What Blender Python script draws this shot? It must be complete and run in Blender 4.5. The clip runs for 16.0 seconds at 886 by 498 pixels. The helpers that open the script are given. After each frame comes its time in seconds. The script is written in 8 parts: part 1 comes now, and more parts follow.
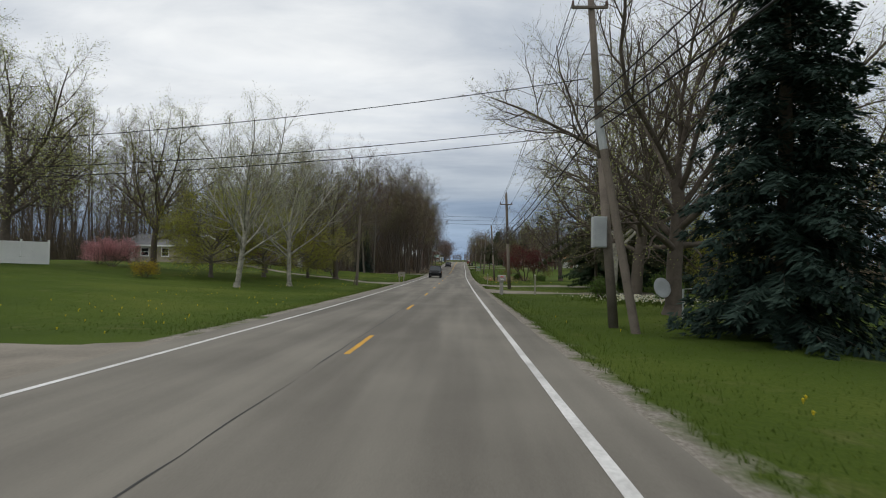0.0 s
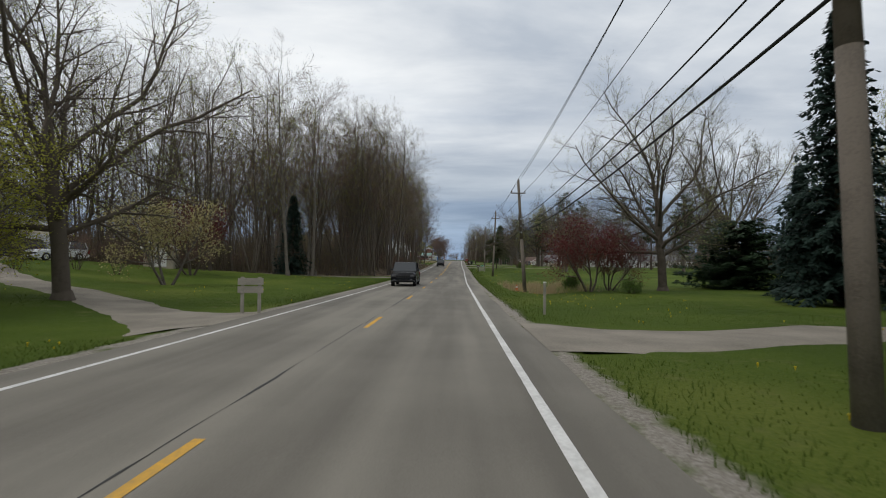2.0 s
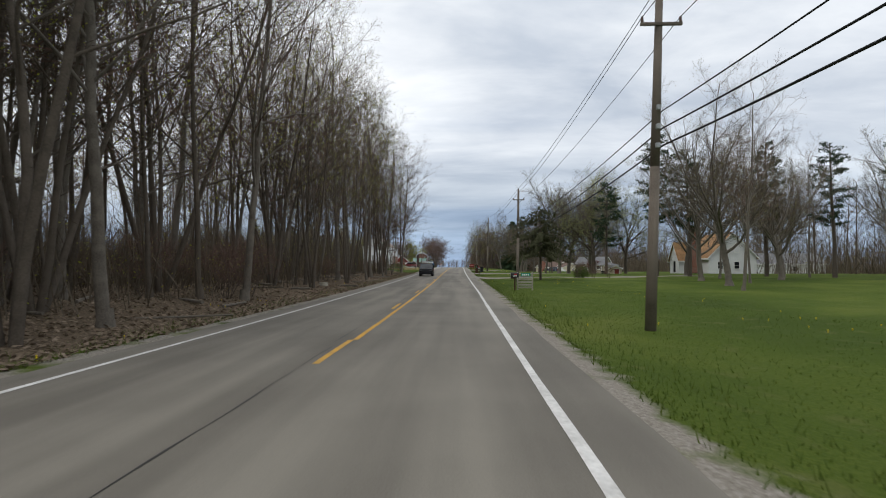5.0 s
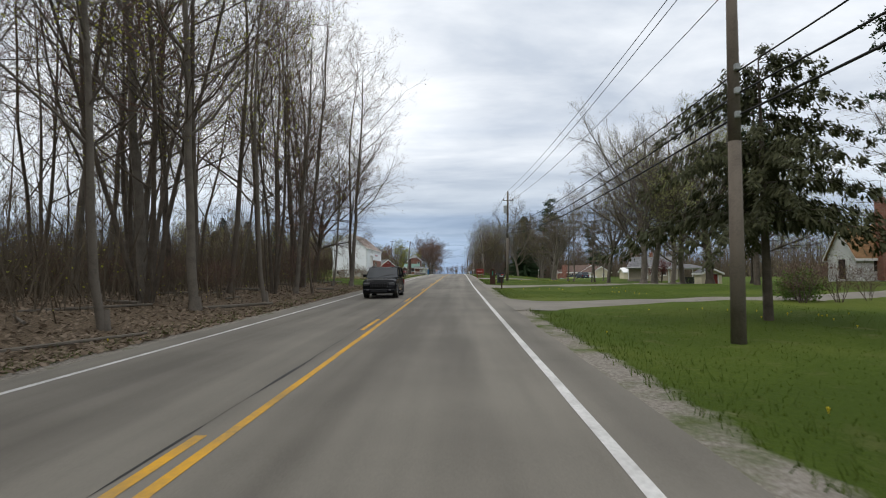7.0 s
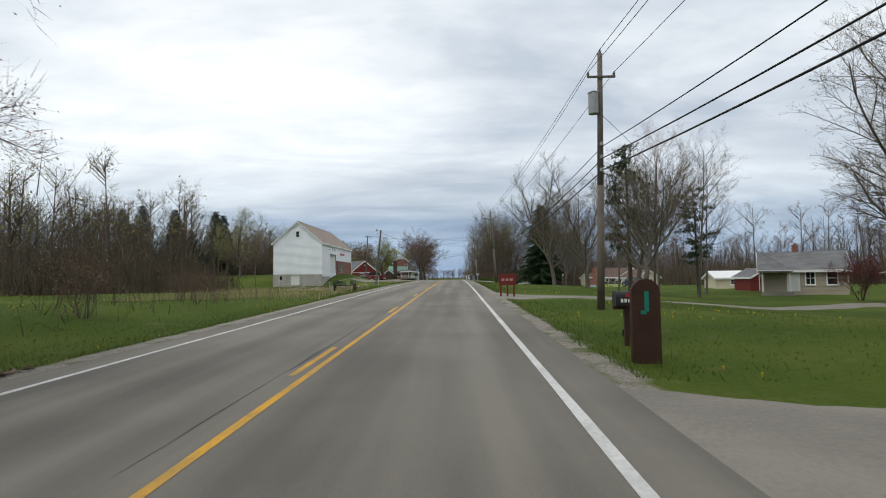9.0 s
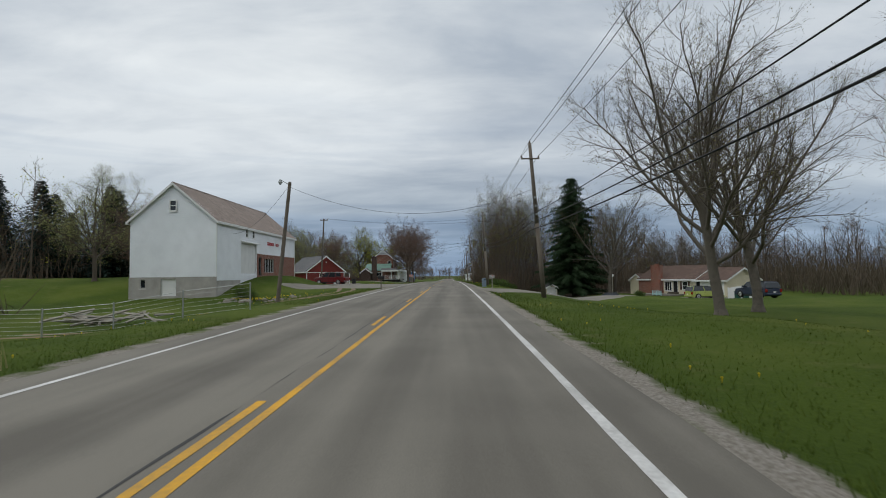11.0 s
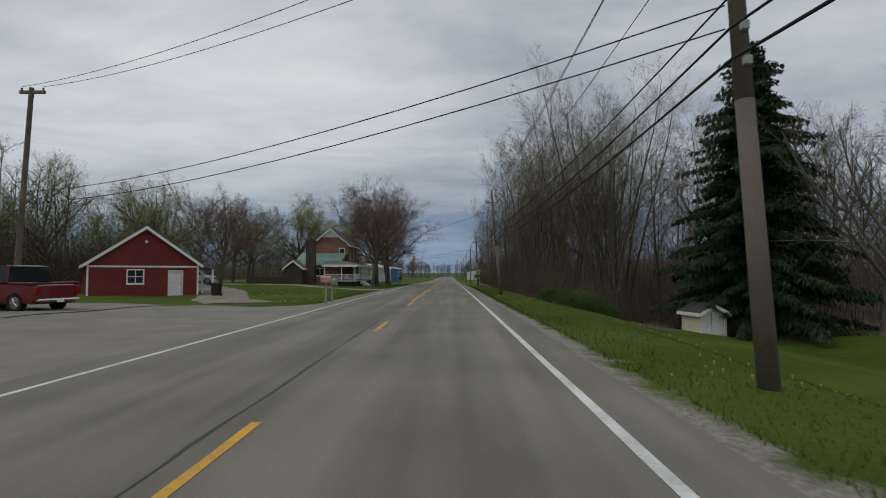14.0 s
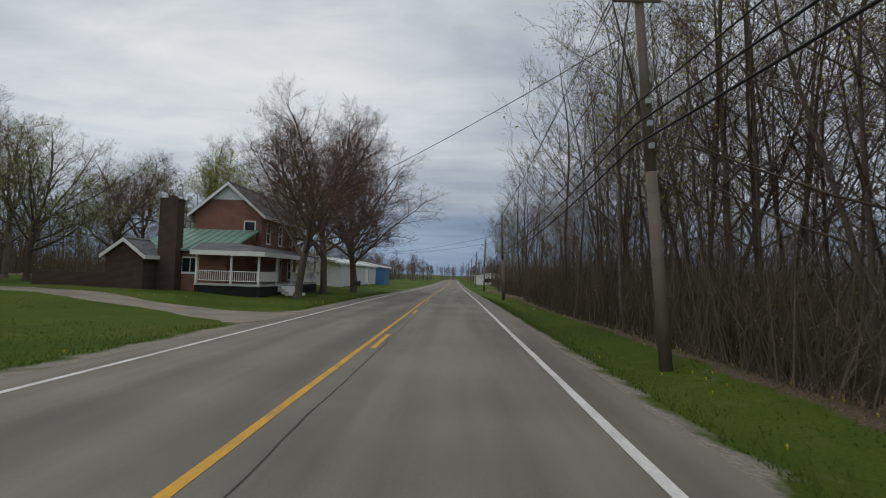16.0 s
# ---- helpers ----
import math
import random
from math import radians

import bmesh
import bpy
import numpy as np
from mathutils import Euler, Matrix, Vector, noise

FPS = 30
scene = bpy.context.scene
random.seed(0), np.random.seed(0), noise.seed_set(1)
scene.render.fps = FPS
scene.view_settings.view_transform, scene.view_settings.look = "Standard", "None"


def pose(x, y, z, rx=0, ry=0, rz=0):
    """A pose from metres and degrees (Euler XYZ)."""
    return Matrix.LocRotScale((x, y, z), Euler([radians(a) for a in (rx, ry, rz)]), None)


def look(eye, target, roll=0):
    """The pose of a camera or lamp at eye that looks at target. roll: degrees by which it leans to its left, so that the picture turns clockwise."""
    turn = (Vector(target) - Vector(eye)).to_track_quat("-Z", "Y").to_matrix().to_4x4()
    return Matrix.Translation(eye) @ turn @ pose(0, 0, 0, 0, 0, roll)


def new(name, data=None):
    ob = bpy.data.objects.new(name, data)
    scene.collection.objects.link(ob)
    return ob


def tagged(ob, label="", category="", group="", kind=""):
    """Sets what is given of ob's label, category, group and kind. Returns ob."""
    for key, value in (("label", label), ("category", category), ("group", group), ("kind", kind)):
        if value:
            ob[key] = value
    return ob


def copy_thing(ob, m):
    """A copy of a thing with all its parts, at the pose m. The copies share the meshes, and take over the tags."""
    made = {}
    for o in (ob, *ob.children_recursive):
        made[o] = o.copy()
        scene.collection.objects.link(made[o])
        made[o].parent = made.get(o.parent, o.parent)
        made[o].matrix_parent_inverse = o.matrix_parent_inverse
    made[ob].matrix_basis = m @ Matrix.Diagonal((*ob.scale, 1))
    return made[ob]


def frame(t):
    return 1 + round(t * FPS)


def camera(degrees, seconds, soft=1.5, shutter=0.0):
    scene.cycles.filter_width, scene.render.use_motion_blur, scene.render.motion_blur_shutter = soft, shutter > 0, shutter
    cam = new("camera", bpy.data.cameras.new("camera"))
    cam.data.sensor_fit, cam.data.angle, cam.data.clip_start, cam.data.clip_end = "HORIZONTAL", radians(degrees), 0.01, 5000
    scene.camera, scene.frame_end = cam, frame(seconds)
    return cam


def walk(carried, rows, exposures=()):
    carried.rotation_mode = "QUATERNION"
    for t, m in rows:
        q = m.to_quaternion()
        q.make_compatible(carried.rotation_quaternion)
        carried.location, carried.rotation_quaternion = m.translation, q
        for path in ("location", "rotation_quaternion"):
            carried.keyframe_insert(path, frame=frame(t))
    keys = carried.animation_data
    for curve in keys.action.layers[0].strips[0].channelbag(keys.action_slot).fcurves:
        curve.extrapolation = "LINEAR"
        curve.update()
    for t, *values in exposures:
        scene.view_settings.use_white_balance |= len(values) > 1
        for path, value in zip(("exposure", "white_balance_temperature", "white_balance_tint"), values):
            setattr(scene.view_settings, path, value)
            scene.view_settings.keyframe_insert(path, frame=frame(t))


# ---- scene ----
cam = camera(80.0, 16.0, 1.0, 0.06)
# seconds, x, y, z, tilt, lean, heading
ROWS = [
    (0, 2.079, -0.021, 1.536, 91.11, 1.01, 1.95),
    (0.5, 2.086, 11.233, 1.281, 91.09, 0.96, 1.86),
    (1, 2.088, 22.482, 1.033, 91.05, 0.90, 1.77),
    (1.5, 2.092, 33.691, 0.812, 91.06, 0.81, 1.65),
    (2, 2.103, 44.856, 0.624, 91.14, 0.72, 1.55),
    (2.5, 2.106, 55.964, 0.459, 91.24, 0.67, 1.51),
    (3, 2.098, 67.012, 0.314, 91.35, 0.60, 1.53),
    (3.5, 2.084, 77.985, 0.190, 91.49, 0.50, 1.58),
    (4, 2.070, 88.915, 0.090, 91.66, 0.40, 1.62),
    (4.5, 2.058, 99.809, 0.014, 91.84, 0.23, 1.59),
    (5, 2.044, 110.690, -0.035, 92.02, 0.01, 1.55),
    (5.5, 2.031, 121.566, -0.055, 92.20, -0.21, 1.51),
    (6, 2.022, 132.439, -0.042, 92.39, -0.40, 1.49),
    (6.5, 2.016, 143.311, 0.006, 92.56, -0.53, 1.50),
    (7, 2.021, 154.149, 0.086, 92.72, -0.62, 1.47),
    (7.5, 2.032, 164.927, 0.191, 92.86, -0.63, 1.37),
    (8, 2.039, 175.638, 0.321, 92.99, -0.68, 1.28),
    (8.5, 2.040, 186.261, 0.468, 93.07, -0.73, 1.21),
    (9, 2.041, 196.756, 0.620, 93.08, -0.69, 1.11),
    (9.5, 2.046, 207.120, 0.778, 93.06, -0.62, 0.97),
    (10, 2.053, 217.427, 0.941, 93.01, -0.62, 0.86),
    (10.5, 2.066, 227.726, 1.106, 92.95, -0.66, 0.79),
    (11, 2.085, 238.055, 1.262, 92.89, -0.73, 0.76),
    (11.5, 2.114, 248.443, 1.393, 92.83, -0.73, 0.71),
    (12, 2.146, 258.915, 1.497, 92.76, -0.67, 0.60),
    (12.5, 2.162, 269.344, 1.588, 92.73, -0.66, 0.50),
    (13, 2.166, 279.680, 1.652, 92.69, -0.54, 0.47),
    (13.5, 2.154, 289.894, 1.689, 92.60, -0.27, 0.54),
    (14, 2.120, 299.946, 1.715, 92.55, 0.01, 0.70),
    (14.5, 2.084, 309.853, 1.720, 92.54, 0.38, 0.87),
    (15, 2.052, 319.643, 1.708, 92.58, 0.79, 1.07),
    (15.5, 2.028, 329.373, 1.688, 92.68, 1.30, 1.20),
    (16, 2.012, 339.070, 1.666, 92.82, 1.91, 1.30),
]
# camera: roll of the picture is a turn about the line of sight
walk(cam, [(t, pose(x, y, z, rx, 0, rz) @ pose(0, 0, 0, 0, 0, roll)) for t, x, y, z, rx, roll, rz in ROWS],
     exposures=[(0.0, -0.2, 6430, 9), (2.5, -0.13, 6410, 9), (6.5, 0.18, 6420, 10), (9.0, 0.08, 6380, 8), (11.5, -0.5, 6250, 7), (12.5, -0.66, 6250, 6), (14.5, -0.62, 6300, 8), (16.0, -0.48, 6350, 9)])

# ---- sky and light ----
world = bpy.data.worlds.new("overcast_sky")
scene.world = world
world.use_nodes = True
wn, wl = world.node_tree.nodes, world.node_tree.links
wn.clear()


def wnode(kind, **values):
    n = wn.new(kind)
    for key, v in values.items():
        if key in n.inputs:
            n.inputs[key].default_value = v
    return n


w_out = wnode("ShaderNodeOutputWorld")
w_bg = wnode("ShaderNodeBackground")
w_sky = wnode("ShaderNodeTexSky")
w_sky.sky_type = "NISHITA"
w_sky.sun_disc = False
w_sky.sun_elevation = radians(48)
w_sky.sun_rotation = radians(250)
w_tc = wnode("ShaderNodeTexCoord")
w_sep = wnode("ShaderNodeSeparateXYZ")
wl.new(w_tc.outputs["Generated"], w_sep.inputs[0])
# cloud deck: directions spread onto a plane overhead, so that the clouds flatten towards the horizon
w_zc = wnode("ShaderNodeMath"); w_zc.operation = "MAXIMUM"; w_zc.inputs[1].default_value = 0.0
wl.new(w_sep.outputs["Z"], w_zc.inputs[0])
w_zd = wnode("ShaderNodeMath"); w_zd.operation = "ADD"; w_zd.inputs[1].default_value = 0.16
wl.new(w_zc.outputs[0], w_zd.inputs[0])
w_div = []
for axis in ("X", "Y"):
    d = wnode("ShaderNodeMath"); d.operation = "DIVIDE"
    wl.new(w_sep.outputs[axis], d.inputs[0]); wl.new(w_zd.outputs[0], d.inputs[1])
    w_div.append(d)
w_vec = wnode("ShaderNodeCombineXYZ")
wl.new(w_div[0].outputs[0], w_vec.inputs[0]); wl.new(w_div[1].outputs[0], w_vec.inputs[1])
w_map = wnode("ShaderNodeMapping"); w_map.inputs["Scale"].default_value = (0.55, 1.0, 1.0); w_map.inputs["Location"].default_value = (3.1, 1.7, 0.4)
wl.new(w_vec.outputs[0], w_map.inputs[0])
w_n1 = wnode("ShaderNodeTexNoise", Scale=0.75, Detail=6.0, Roughness=0.52, Distortion=0.25)
w_n2 = wnode("ShaderNodeTexNoise", Scale=2.2, Detail=7.0, Roughness=0.58, Distortion=0.4)
wl.new(w_map.outputs[0], w_n1.inputs["Vector"]); wl.new(w_map.outputs[0], w_n2.inputs["Vector"])
w_add = wnode("ShaderNodeMath"); w_add.operation = "MULTIPLY_ADD"; w_add.inputs[1].default_value = 0.45
wl.new(w_n2.outputs[0], w_add.inputs[0]); wl.new(w_n1.outputs[0], w_add.inputs[2])
# brighter overhead, blue-grey low down
w_el = wnode("ShaderNodeValToRGB")
w_el.color_ramp.elements[0].position = 0.0
w_el.color_ramp.elements[0].color = (0.245, 0.345, 0.52, 1)
w_el.color_ramp.elements[1].position = 0.42
w_el.color_ramp.elements[1].color = (0.96, 0.975, 0.985, 1)
for pos, col in ((0.06, (0.38, 0.475, 0.61, 1)), (0.13, (0.61, 0.665, 0.73, 1)), (0.22, (0.80, 0.83, 0.865, 1))):
    e = w_el.color_ramp.elements.new(pos); e.color = col
wl.new(w_zc.outputs[0], w_el.inputs[0])
w_cl = wnode("ShaderNodeValToRGB")
w_cl.color_ramp.elements[0].position = 0.54
w_cl.color_ramp.elements[0].color = (0.62, 0.665, 0.735, 1)
w_cl.color_ramp.elements[1].position = 0.88
w_cl.color_ramp.elements[1].color = (1.27, 1.25, 1.22, 1)
wl.new(w_add.outputs[0], w_cl.inputs[0])
w_mul = wnode("ShaderNodeMix"); w_mul.data_type = "RGBA"; w_mul.blend_type = "MULTIPLY"; w_mul.inputs[0].default_value = 1.0
# long slate-blue breaks low in the deck
w_smap = wnode("ShaderNodeMapping"); w_smap.inputs["Scale"].default_value = (1.1, 1.1, 13.0); w_smap.inputs["Location"].default_value = (0.7, 0.2, 0.35)
wl.new(w_tc.outputs["Generated"], w_smap.inputs[0])
w_sn = wnode("ShaderNodeTexNoise", Scale=1.0, Detail=4.0, Roughness=0.5, Distortion=0.3)
wl.new(w_smap.outputs[0], w_sn.inputs["Vector"])
w_sr = wnode("ShaderNodeValToRGB")
w_sr.color_ramp.elements[0].position, w_sr.color_ramp.elements[0].color = 0.50, (0, 0, 0, 1)
w_sr.color_ramp.elements[1].position, w_sr.color_ramp.elements[1].color = 0.66, (1, 1, 1, 1)
wl.new(w_sn.outputs[0], w_sr.inputs[0])
w_sz = wnode("ShaderNodeValToRGB")
w_sz.color_ramp.elements[0].position, w_sz.color_ramp.elements[0].color = 0.03, (0.55, 0.55, 0.55, 1)
w_sz.color_ramp.elements[1].position, w_sz.color_ramp.elements[1].color = 0.34, (0, 0, 0, 1)
w_sz.color_ramp.elements.new(0.18).color = (0.62, 0.62, 0.62, 1)
wl.new(w_zc.outputs[0], w_sz.inputs[0])
w_sm = wnode("ShaderNodeMath"); w_sm.operation = "MULTIPLY"
wl.new(w_sr.outputs[0], w_sm.inputs[0]); wl.new(w_sz.outputs[0], w_sm.inputs[1])
w_blue = wnode("ShaderNodeMix"); w_blue.data_type = "RGBA"; w_blue.inputs[7].default_value = (0.27, 0.37, 0.53, 1)
wl.new(w_sm.outputs[0], w_blue.inputs[0]); wl.new(w_el.outputs[0], w_blue.inputs[6])
wl.new(w_blue.outputs[2], w_mul.inputs[6]); wl.new(w_cl.outputs[0], w_mul.inputs[7])
w_scale = wnode("ShaderNodeMix"); w_scale.data_type = "RGBA"; w_scale.blend_type = "MULTIPLY"; w_scale.inputs[0].default_value = 1.0
w_scale.inputs[7].default_value = (0.10, 0.10, 0.10, 1)
wl.new(w_sky.outputs[0], w_scale.inputs[6])
w_fin = wnode("ShaderNodeMix"); w_fin.data_type = "RGBA"; w_fin.inputs[0].default_value = 0.93
wl.new(w_scale.outputs[2], w_fin.inputs[6]); wl.new(w_mul.outputs[2], w_fin.inputs[7])
wl.new(w_fin.outputs[2], w_bg.inputs["Color"])
w_bg.inputs["Strength"].default_value = 1.0
wl.new(w_bg.outputs[0], w_out.inputs[0])

sun = new("sun", bpy.data.lights.new("sun", "SUN"))
sun.data.energy = 0.7
sun.data.angle = radians(25)
sun.data.color = (1.0, 0.97, 0.92)
sun.matrix_world = look((0, 0, 50), (0.55 * 50, 0.35 * 50, 0))

# ---- materials ----


def material(name, colour, rough=0.8, vary=0.25, scale=4.0, fine=40.0, bump=0.15, metal=0.0, second=None, spec=0.3, coord="Object", per_object=0.0, coat=0.0):
    """A surface with a broad and a fine variation of its colour and a fine relief, at real-world size."""
    m = bpy.data.materials.new(name)
    m.use_nodes = True
    nt = m.node_tree
    b = nt.nodes["Principled BSDF"]
    b.inputs["Roughness"].default_value = rough
    b.inputs["Metallic"].default_value = metal
    b.inputs["Specular IOR Level"].default_value = spec
    b.inputs["Coat Weight"].default_value = coat
    if coord == "Position":
        c = nt.nodes.new("ShaderNodeNewGeometry").outputs["Position"]
    else:
        c = nt.nodes.new("ShaderNodeTexCoord").outputs["Object"]
    n1 = nt.nodes.new("ShaderNodeTexNoise"); n1.inputs["Scale"].default_value = scale; n1.inputs["Detail"].default_value = 4
    n2 = nt.nodes.new("ShaderNodeTexNoise"); n2.inputs["Scale"].default_value = fine; n2.inputs["Detail"].default_value = 3
    nt.links.new(c, n1.inputs["Vector"]); nt.links.new(c, n2.inputs["Vector"])
    a = nt.nodes.new("ShaderNodeMath"); a.operation = "MULTIPLY_ADD"; a.inputs[1].default_value = 0.6
    nt.links.new(n2.outputs[0], a.inputs[0]); nt.links.new(n1.outputs[0], a.inputs[2])
    if per_object:
        oi = nt.nodes.new("ShaderNodeObjectInfo")
        pa = nt.nodes.new("ShaderNodeMath"); pa.operation = "MULTIPLY_ADD"; pa.inputs[1].default_value = per_object
        nt.links.new(oi.outputs["Random"], pa.inputs[0]); nt.links.new(a.outputs[0], pa.inputs[2])
        a = pa
    r = nt.nodes.new("ShaderNodeValToRGB")
    lo = second or tuple(v * (1 - vary) for v in colour)
    hi = tuple(min(1.0, v * (1 + vary)) for v in colour)
    r.color_ramp.elements[0].position, r.color_ramp.elements[0].color = 0.5, (*lo, 1)
    r.color_ramp.elements[1].position, r.color_ramp.elements[1].color = 1.1 if not per_object else 1.0, (*hi, 1)
    r.color_ramp.elements[1].position = min(1.0, r.color_ramp.elements[1].position)
    nt.links.new(a.outputs[0], r.inputs[0])
    nt.links.new(r.outputs[0], b.inputs["Base Color"])
    if bump:
        bp = nt.nodes.new("ShaderNodeBump"); bp.inputs["Strength"].default_value = bump; bp.inputs["Distance"].default_value = 0.02
        nt.links.new(n2.outputs[0], bp.inputs["Height"]); nt.links.new(bp.outputs[0], b.inputs["Normal"])
    return m


def glass(name, tint=(0.02, 0.025, 0.03)):
    m = bpy.data.materials.new(name)
    m.use_nodes = True
    b = m.node_tree.nodes["Principled BSDF"]
    b.inputs["Base Color"].default_value = (*tint, 1)
    b.inputs["Roughness"].default_value = 0.04
    b.inputs["Specular IOR Level"].default_value = 0.6
    return m


def leafy(name, colours, rough=0.6, trans=0.35):
    """Leaves, each clump with its own shade."""
    m = bpy.data.materials.new(name)
    m.use_nodes = True
    nt = m.node_tree
    b = nt.nodes["Principled BSDF"]
    b.inputs["Roughness"].default_value = rough
    b.inputs["Specular IOR Level"].default_value = 0.2
    g = nt.nodes.new("ShaderNodeNewGeometry")
    oi = nt.nodes.new("ShaderNodeObjectInfo")
    a = nt.nodes.new("ShaderNodeMath"); a.operation = "MULTIPLY_ADD"; a.inputs[1].default_value = 0.35
    s = nt.nodes.new("ShaderNodeMath"); s.operation = "MULTIPLY"; s.inputs[1].default_value = 0.65
    nt.links.new(g.outputs["Random Per Island"], s.inputs[0])
    nt.links.new(oi.outputs["Random"], a.inputs[0]); nt.links.new(s.outputs[0], a.inputs[2])
    r = nt.nodes.new("ShaderNodeValToRGB")
    r.color_ramp.elements[0].position, r.color_ramp.elements[1].position = 0.0, 1.0
    r.color_ramp.elements[0].color, r.color_ramp.elements[1].color = (*colours[0], 1), (*colours[-1], 1)
    for k, c in enumerate(colours[1:-1]):
        e = r.color_ramp.elements.new((k + 1) / (len(colours) - 1)); e.color = (*c, 1)
    nt.links.new(a.outputs[0], r.inputs[0])
    nt.links.new(r.outputs[0], b.inputs["Base Color"])
    if trans:
        t = nt.nodes.new("ShaderNodeBsdfTranslucent")
        mx = nt.nodes.new("ShaderNodeMixShader"); mx.inputs[0].default_value = trans
        nt.links.new(r.outputs[0], t.inputs["Color"])
        nt.links.new(b.outputs[0], mx.inputs[1]); nt.links.new(t.outputs[0], mx.inputs[2])
        nt.links.new(mx.outputs[0], nt.nodes["Material Output"].inputs["Surface"])
    return m


M_BARK = material("bark", (0.078, 0.064, 0.050), 0.95, 0.4, 3.0, 25.0, 0.5, per_object=0.25)
M_BARK_GREY = material("grey_bark", (0.115, 0.100, 0.082), 0.95, 0.4, 3.0, 25.0, 0.5, per_object=0.25)
M_BARK_PALE = material("pale_mottled_bark", (0.26, 0.245, 0.2), 0.9, 0.55, 2.5, 14.0, 0.3)
M_BRUSH = material("brush_stems", (0.098, 0.078, 0.054), 0.95, 0.35, 0.5, 8.0, 0.0)
M_TWIG = material("twig", (0.088, 0.070, 0.054), 0.95, 0.3, 2.0, 20.0, 0.0, per_object=0.25)
M_TWIG_RED = material("reddish_twig", (0.115, 0.072, 0.056), 0.95, 0.3, 2.0, 20.0, 0.0, per_object=0.25)
M_BUD_GREEN = leafy("yellow_green_buds", [(0.27, 0.28, 0.03), (0.36, 0.37, 0.05), (0.43, 0.42, 0.08)], 0.6, 0.55)
M_BUD_PALE = leafy("pale_green_buds", [(0.26, 0.29, 0.08), (0.35, 0.38, 0.12), (0.42, 0.44, 0.18)], 0.6, 0.5)
M_BUD_BROWN = leafy("brown_buds", [(0.22, 0.14, 0.10), (0.30, 0.19, 0.14), (0.34, 0.25, 0.15)], 0.6, 0.45)
M_BUD_TAN = leafy("tan_buds", [(0.20, 0.17, 0.07), (0.27, 0.24, 0.09), (0.30, 0.30, 0.10)], 0.6, 0.45)
M_RED_LEAF = leafy("dark_red_leaves", [(0.075, 0.016, 0.018), (0.12, 0.025, 0.025), (0.17, 0.04, 0.035)])
M_PINK = leafy("pink_blossom", [(0.45, 0.17, 0.19), (0.6, 0.27, 0.29), (0.68, 0.38, 0.38)])
M_WHITE_BLOSSOM = leafy("cream_blossom", [(0.36, 0.29, 0.13), (0.46, 0.40, 0.22), (0.3, 0.27, 0.08)])
M_YELLOW = leafy("yellow_blossom", [(0.5, 0.36, 0.02), (0.62, 0.46, 0.03), (0.4, 0.32, 0.05)])
M_SPRUCE = leafy("dark_blue_green_needles", [(0.010, 0.022, 0.016), (0.018, 0.036, 0.027), (0.036, 0.06, 0.045)], 0.7, 0.1)
M_PINE = leafy("green_pine_needles", [(0.014, 0.03, 0.012), (0.026, 0.05, 0.02), (0.045, 0.075, 0.032)], 0.7, 0.1)
M_HEMLOCK = leafy("olive_needles", [(0.03, 0.036, 0.016), (0.055, 0.06, 0.026), (0.08, 0.082, 0.036)], 0.7, 0.1)
M_SHRUB = leafy("shrub_leaves", [(0.05, 0.09, 0.02), (0.09, 0.15, 0.03), (0.14, 0.2, 0.05)])
M_BLADE = leafy("grass_blades", [(0.040, 0.068, 0.009), (0.066, 0.104, 0.013), (0.115, 0.145, 0.028)], 0.7, 0.3)
M_STRAW = leafy("dry_straw", [(0.30, 0.22, 0.12), (0.42, 0.32, 0.19), (0.52, 0.42, 0.27)], 0.8, 0.3)
M_LITTER = leafy("dead_leaves", [(0.12, 0.088, 0.06), (0.21, 0.16, 0.115), (0.32, 0.255, 0.19)], 0.9, 0.15)
M_DANDELION = leafy("dandelion_heads", [(0.6, 0.45, 0.02), (0.68, 0.52, 0.03)], 0.7, 0.2)
M_POLE = material("weathered_pole_wood", (0.125, 0.105, 0.085), 0.95, 0.35, 1.5, 30.0, 0.4, per_object=0.2)
M_POLE_PALE = material("pale_weathered_wood", (0.30, 0.275, 0.235), 0.95, 0.3, 1.5, 30.0, 0.4)
M_CABLE = material("black_cable", (0.02, 0.02, 0.02), 0.7, 0.2, 1.0, 10.0, 0.0)
M_METAL = material("galvanised_metal", (0.42, 0.43, 0.43), 0.45, 0.15, 3.0, 30.0, 0.05, metal=0.8)
M_TRANSFORMER = material("grey_painted_steel", (0.34, 0.36, 0.36), 0.5, 0.15, 2.0, 30.0, 0.05)
M_PORCELAIN = material("brown_porcelain", (0.10, 0.06, 0.045), 0.25, 0.15, 3.0, 30.0, 0.0)
M_YELLOW_PAINT = material("yellow_road_paint", (0.55, 0.29, 0.025), 0.8, 0.3, 1.2, 18.0, 0.2, coord="Position", second=(0.36, 0.24, 0.09))
M_WHITE_PAINT = material("white_road_paint", (0.60, 0.59, 0.57), 0.8, 0.2, 1.2, 18.0, 0.2, coord="Position", second=(0.42, 0.41, 0.39))
M_GRAVEL_DRIVE = material("pale_gravel", (0.215, 0.19, 0.155), 0.95, 0.3, 0.6, 22.0, 0.6, coord="Position")
M_CONCRETE = material("worn_pavement", (0.20, 0.182, 0.155), 0.9, 0.22, 0.5, 16.0, 0.3, coord="Position")
M_DIRT = material("brown_dirt", (0.21, 0.155, 0.10), 0.95, 0.3, 0.8, 18.0, 0.6, coord="Position")
M_WHITE_SIDING = material("white_painted_siding", (0.84, 0.86, 0.88), 0.6, 0.05, 0.7, 14.0, 0.1, coord="Position", second=(0.78, 0.80, 0.82))
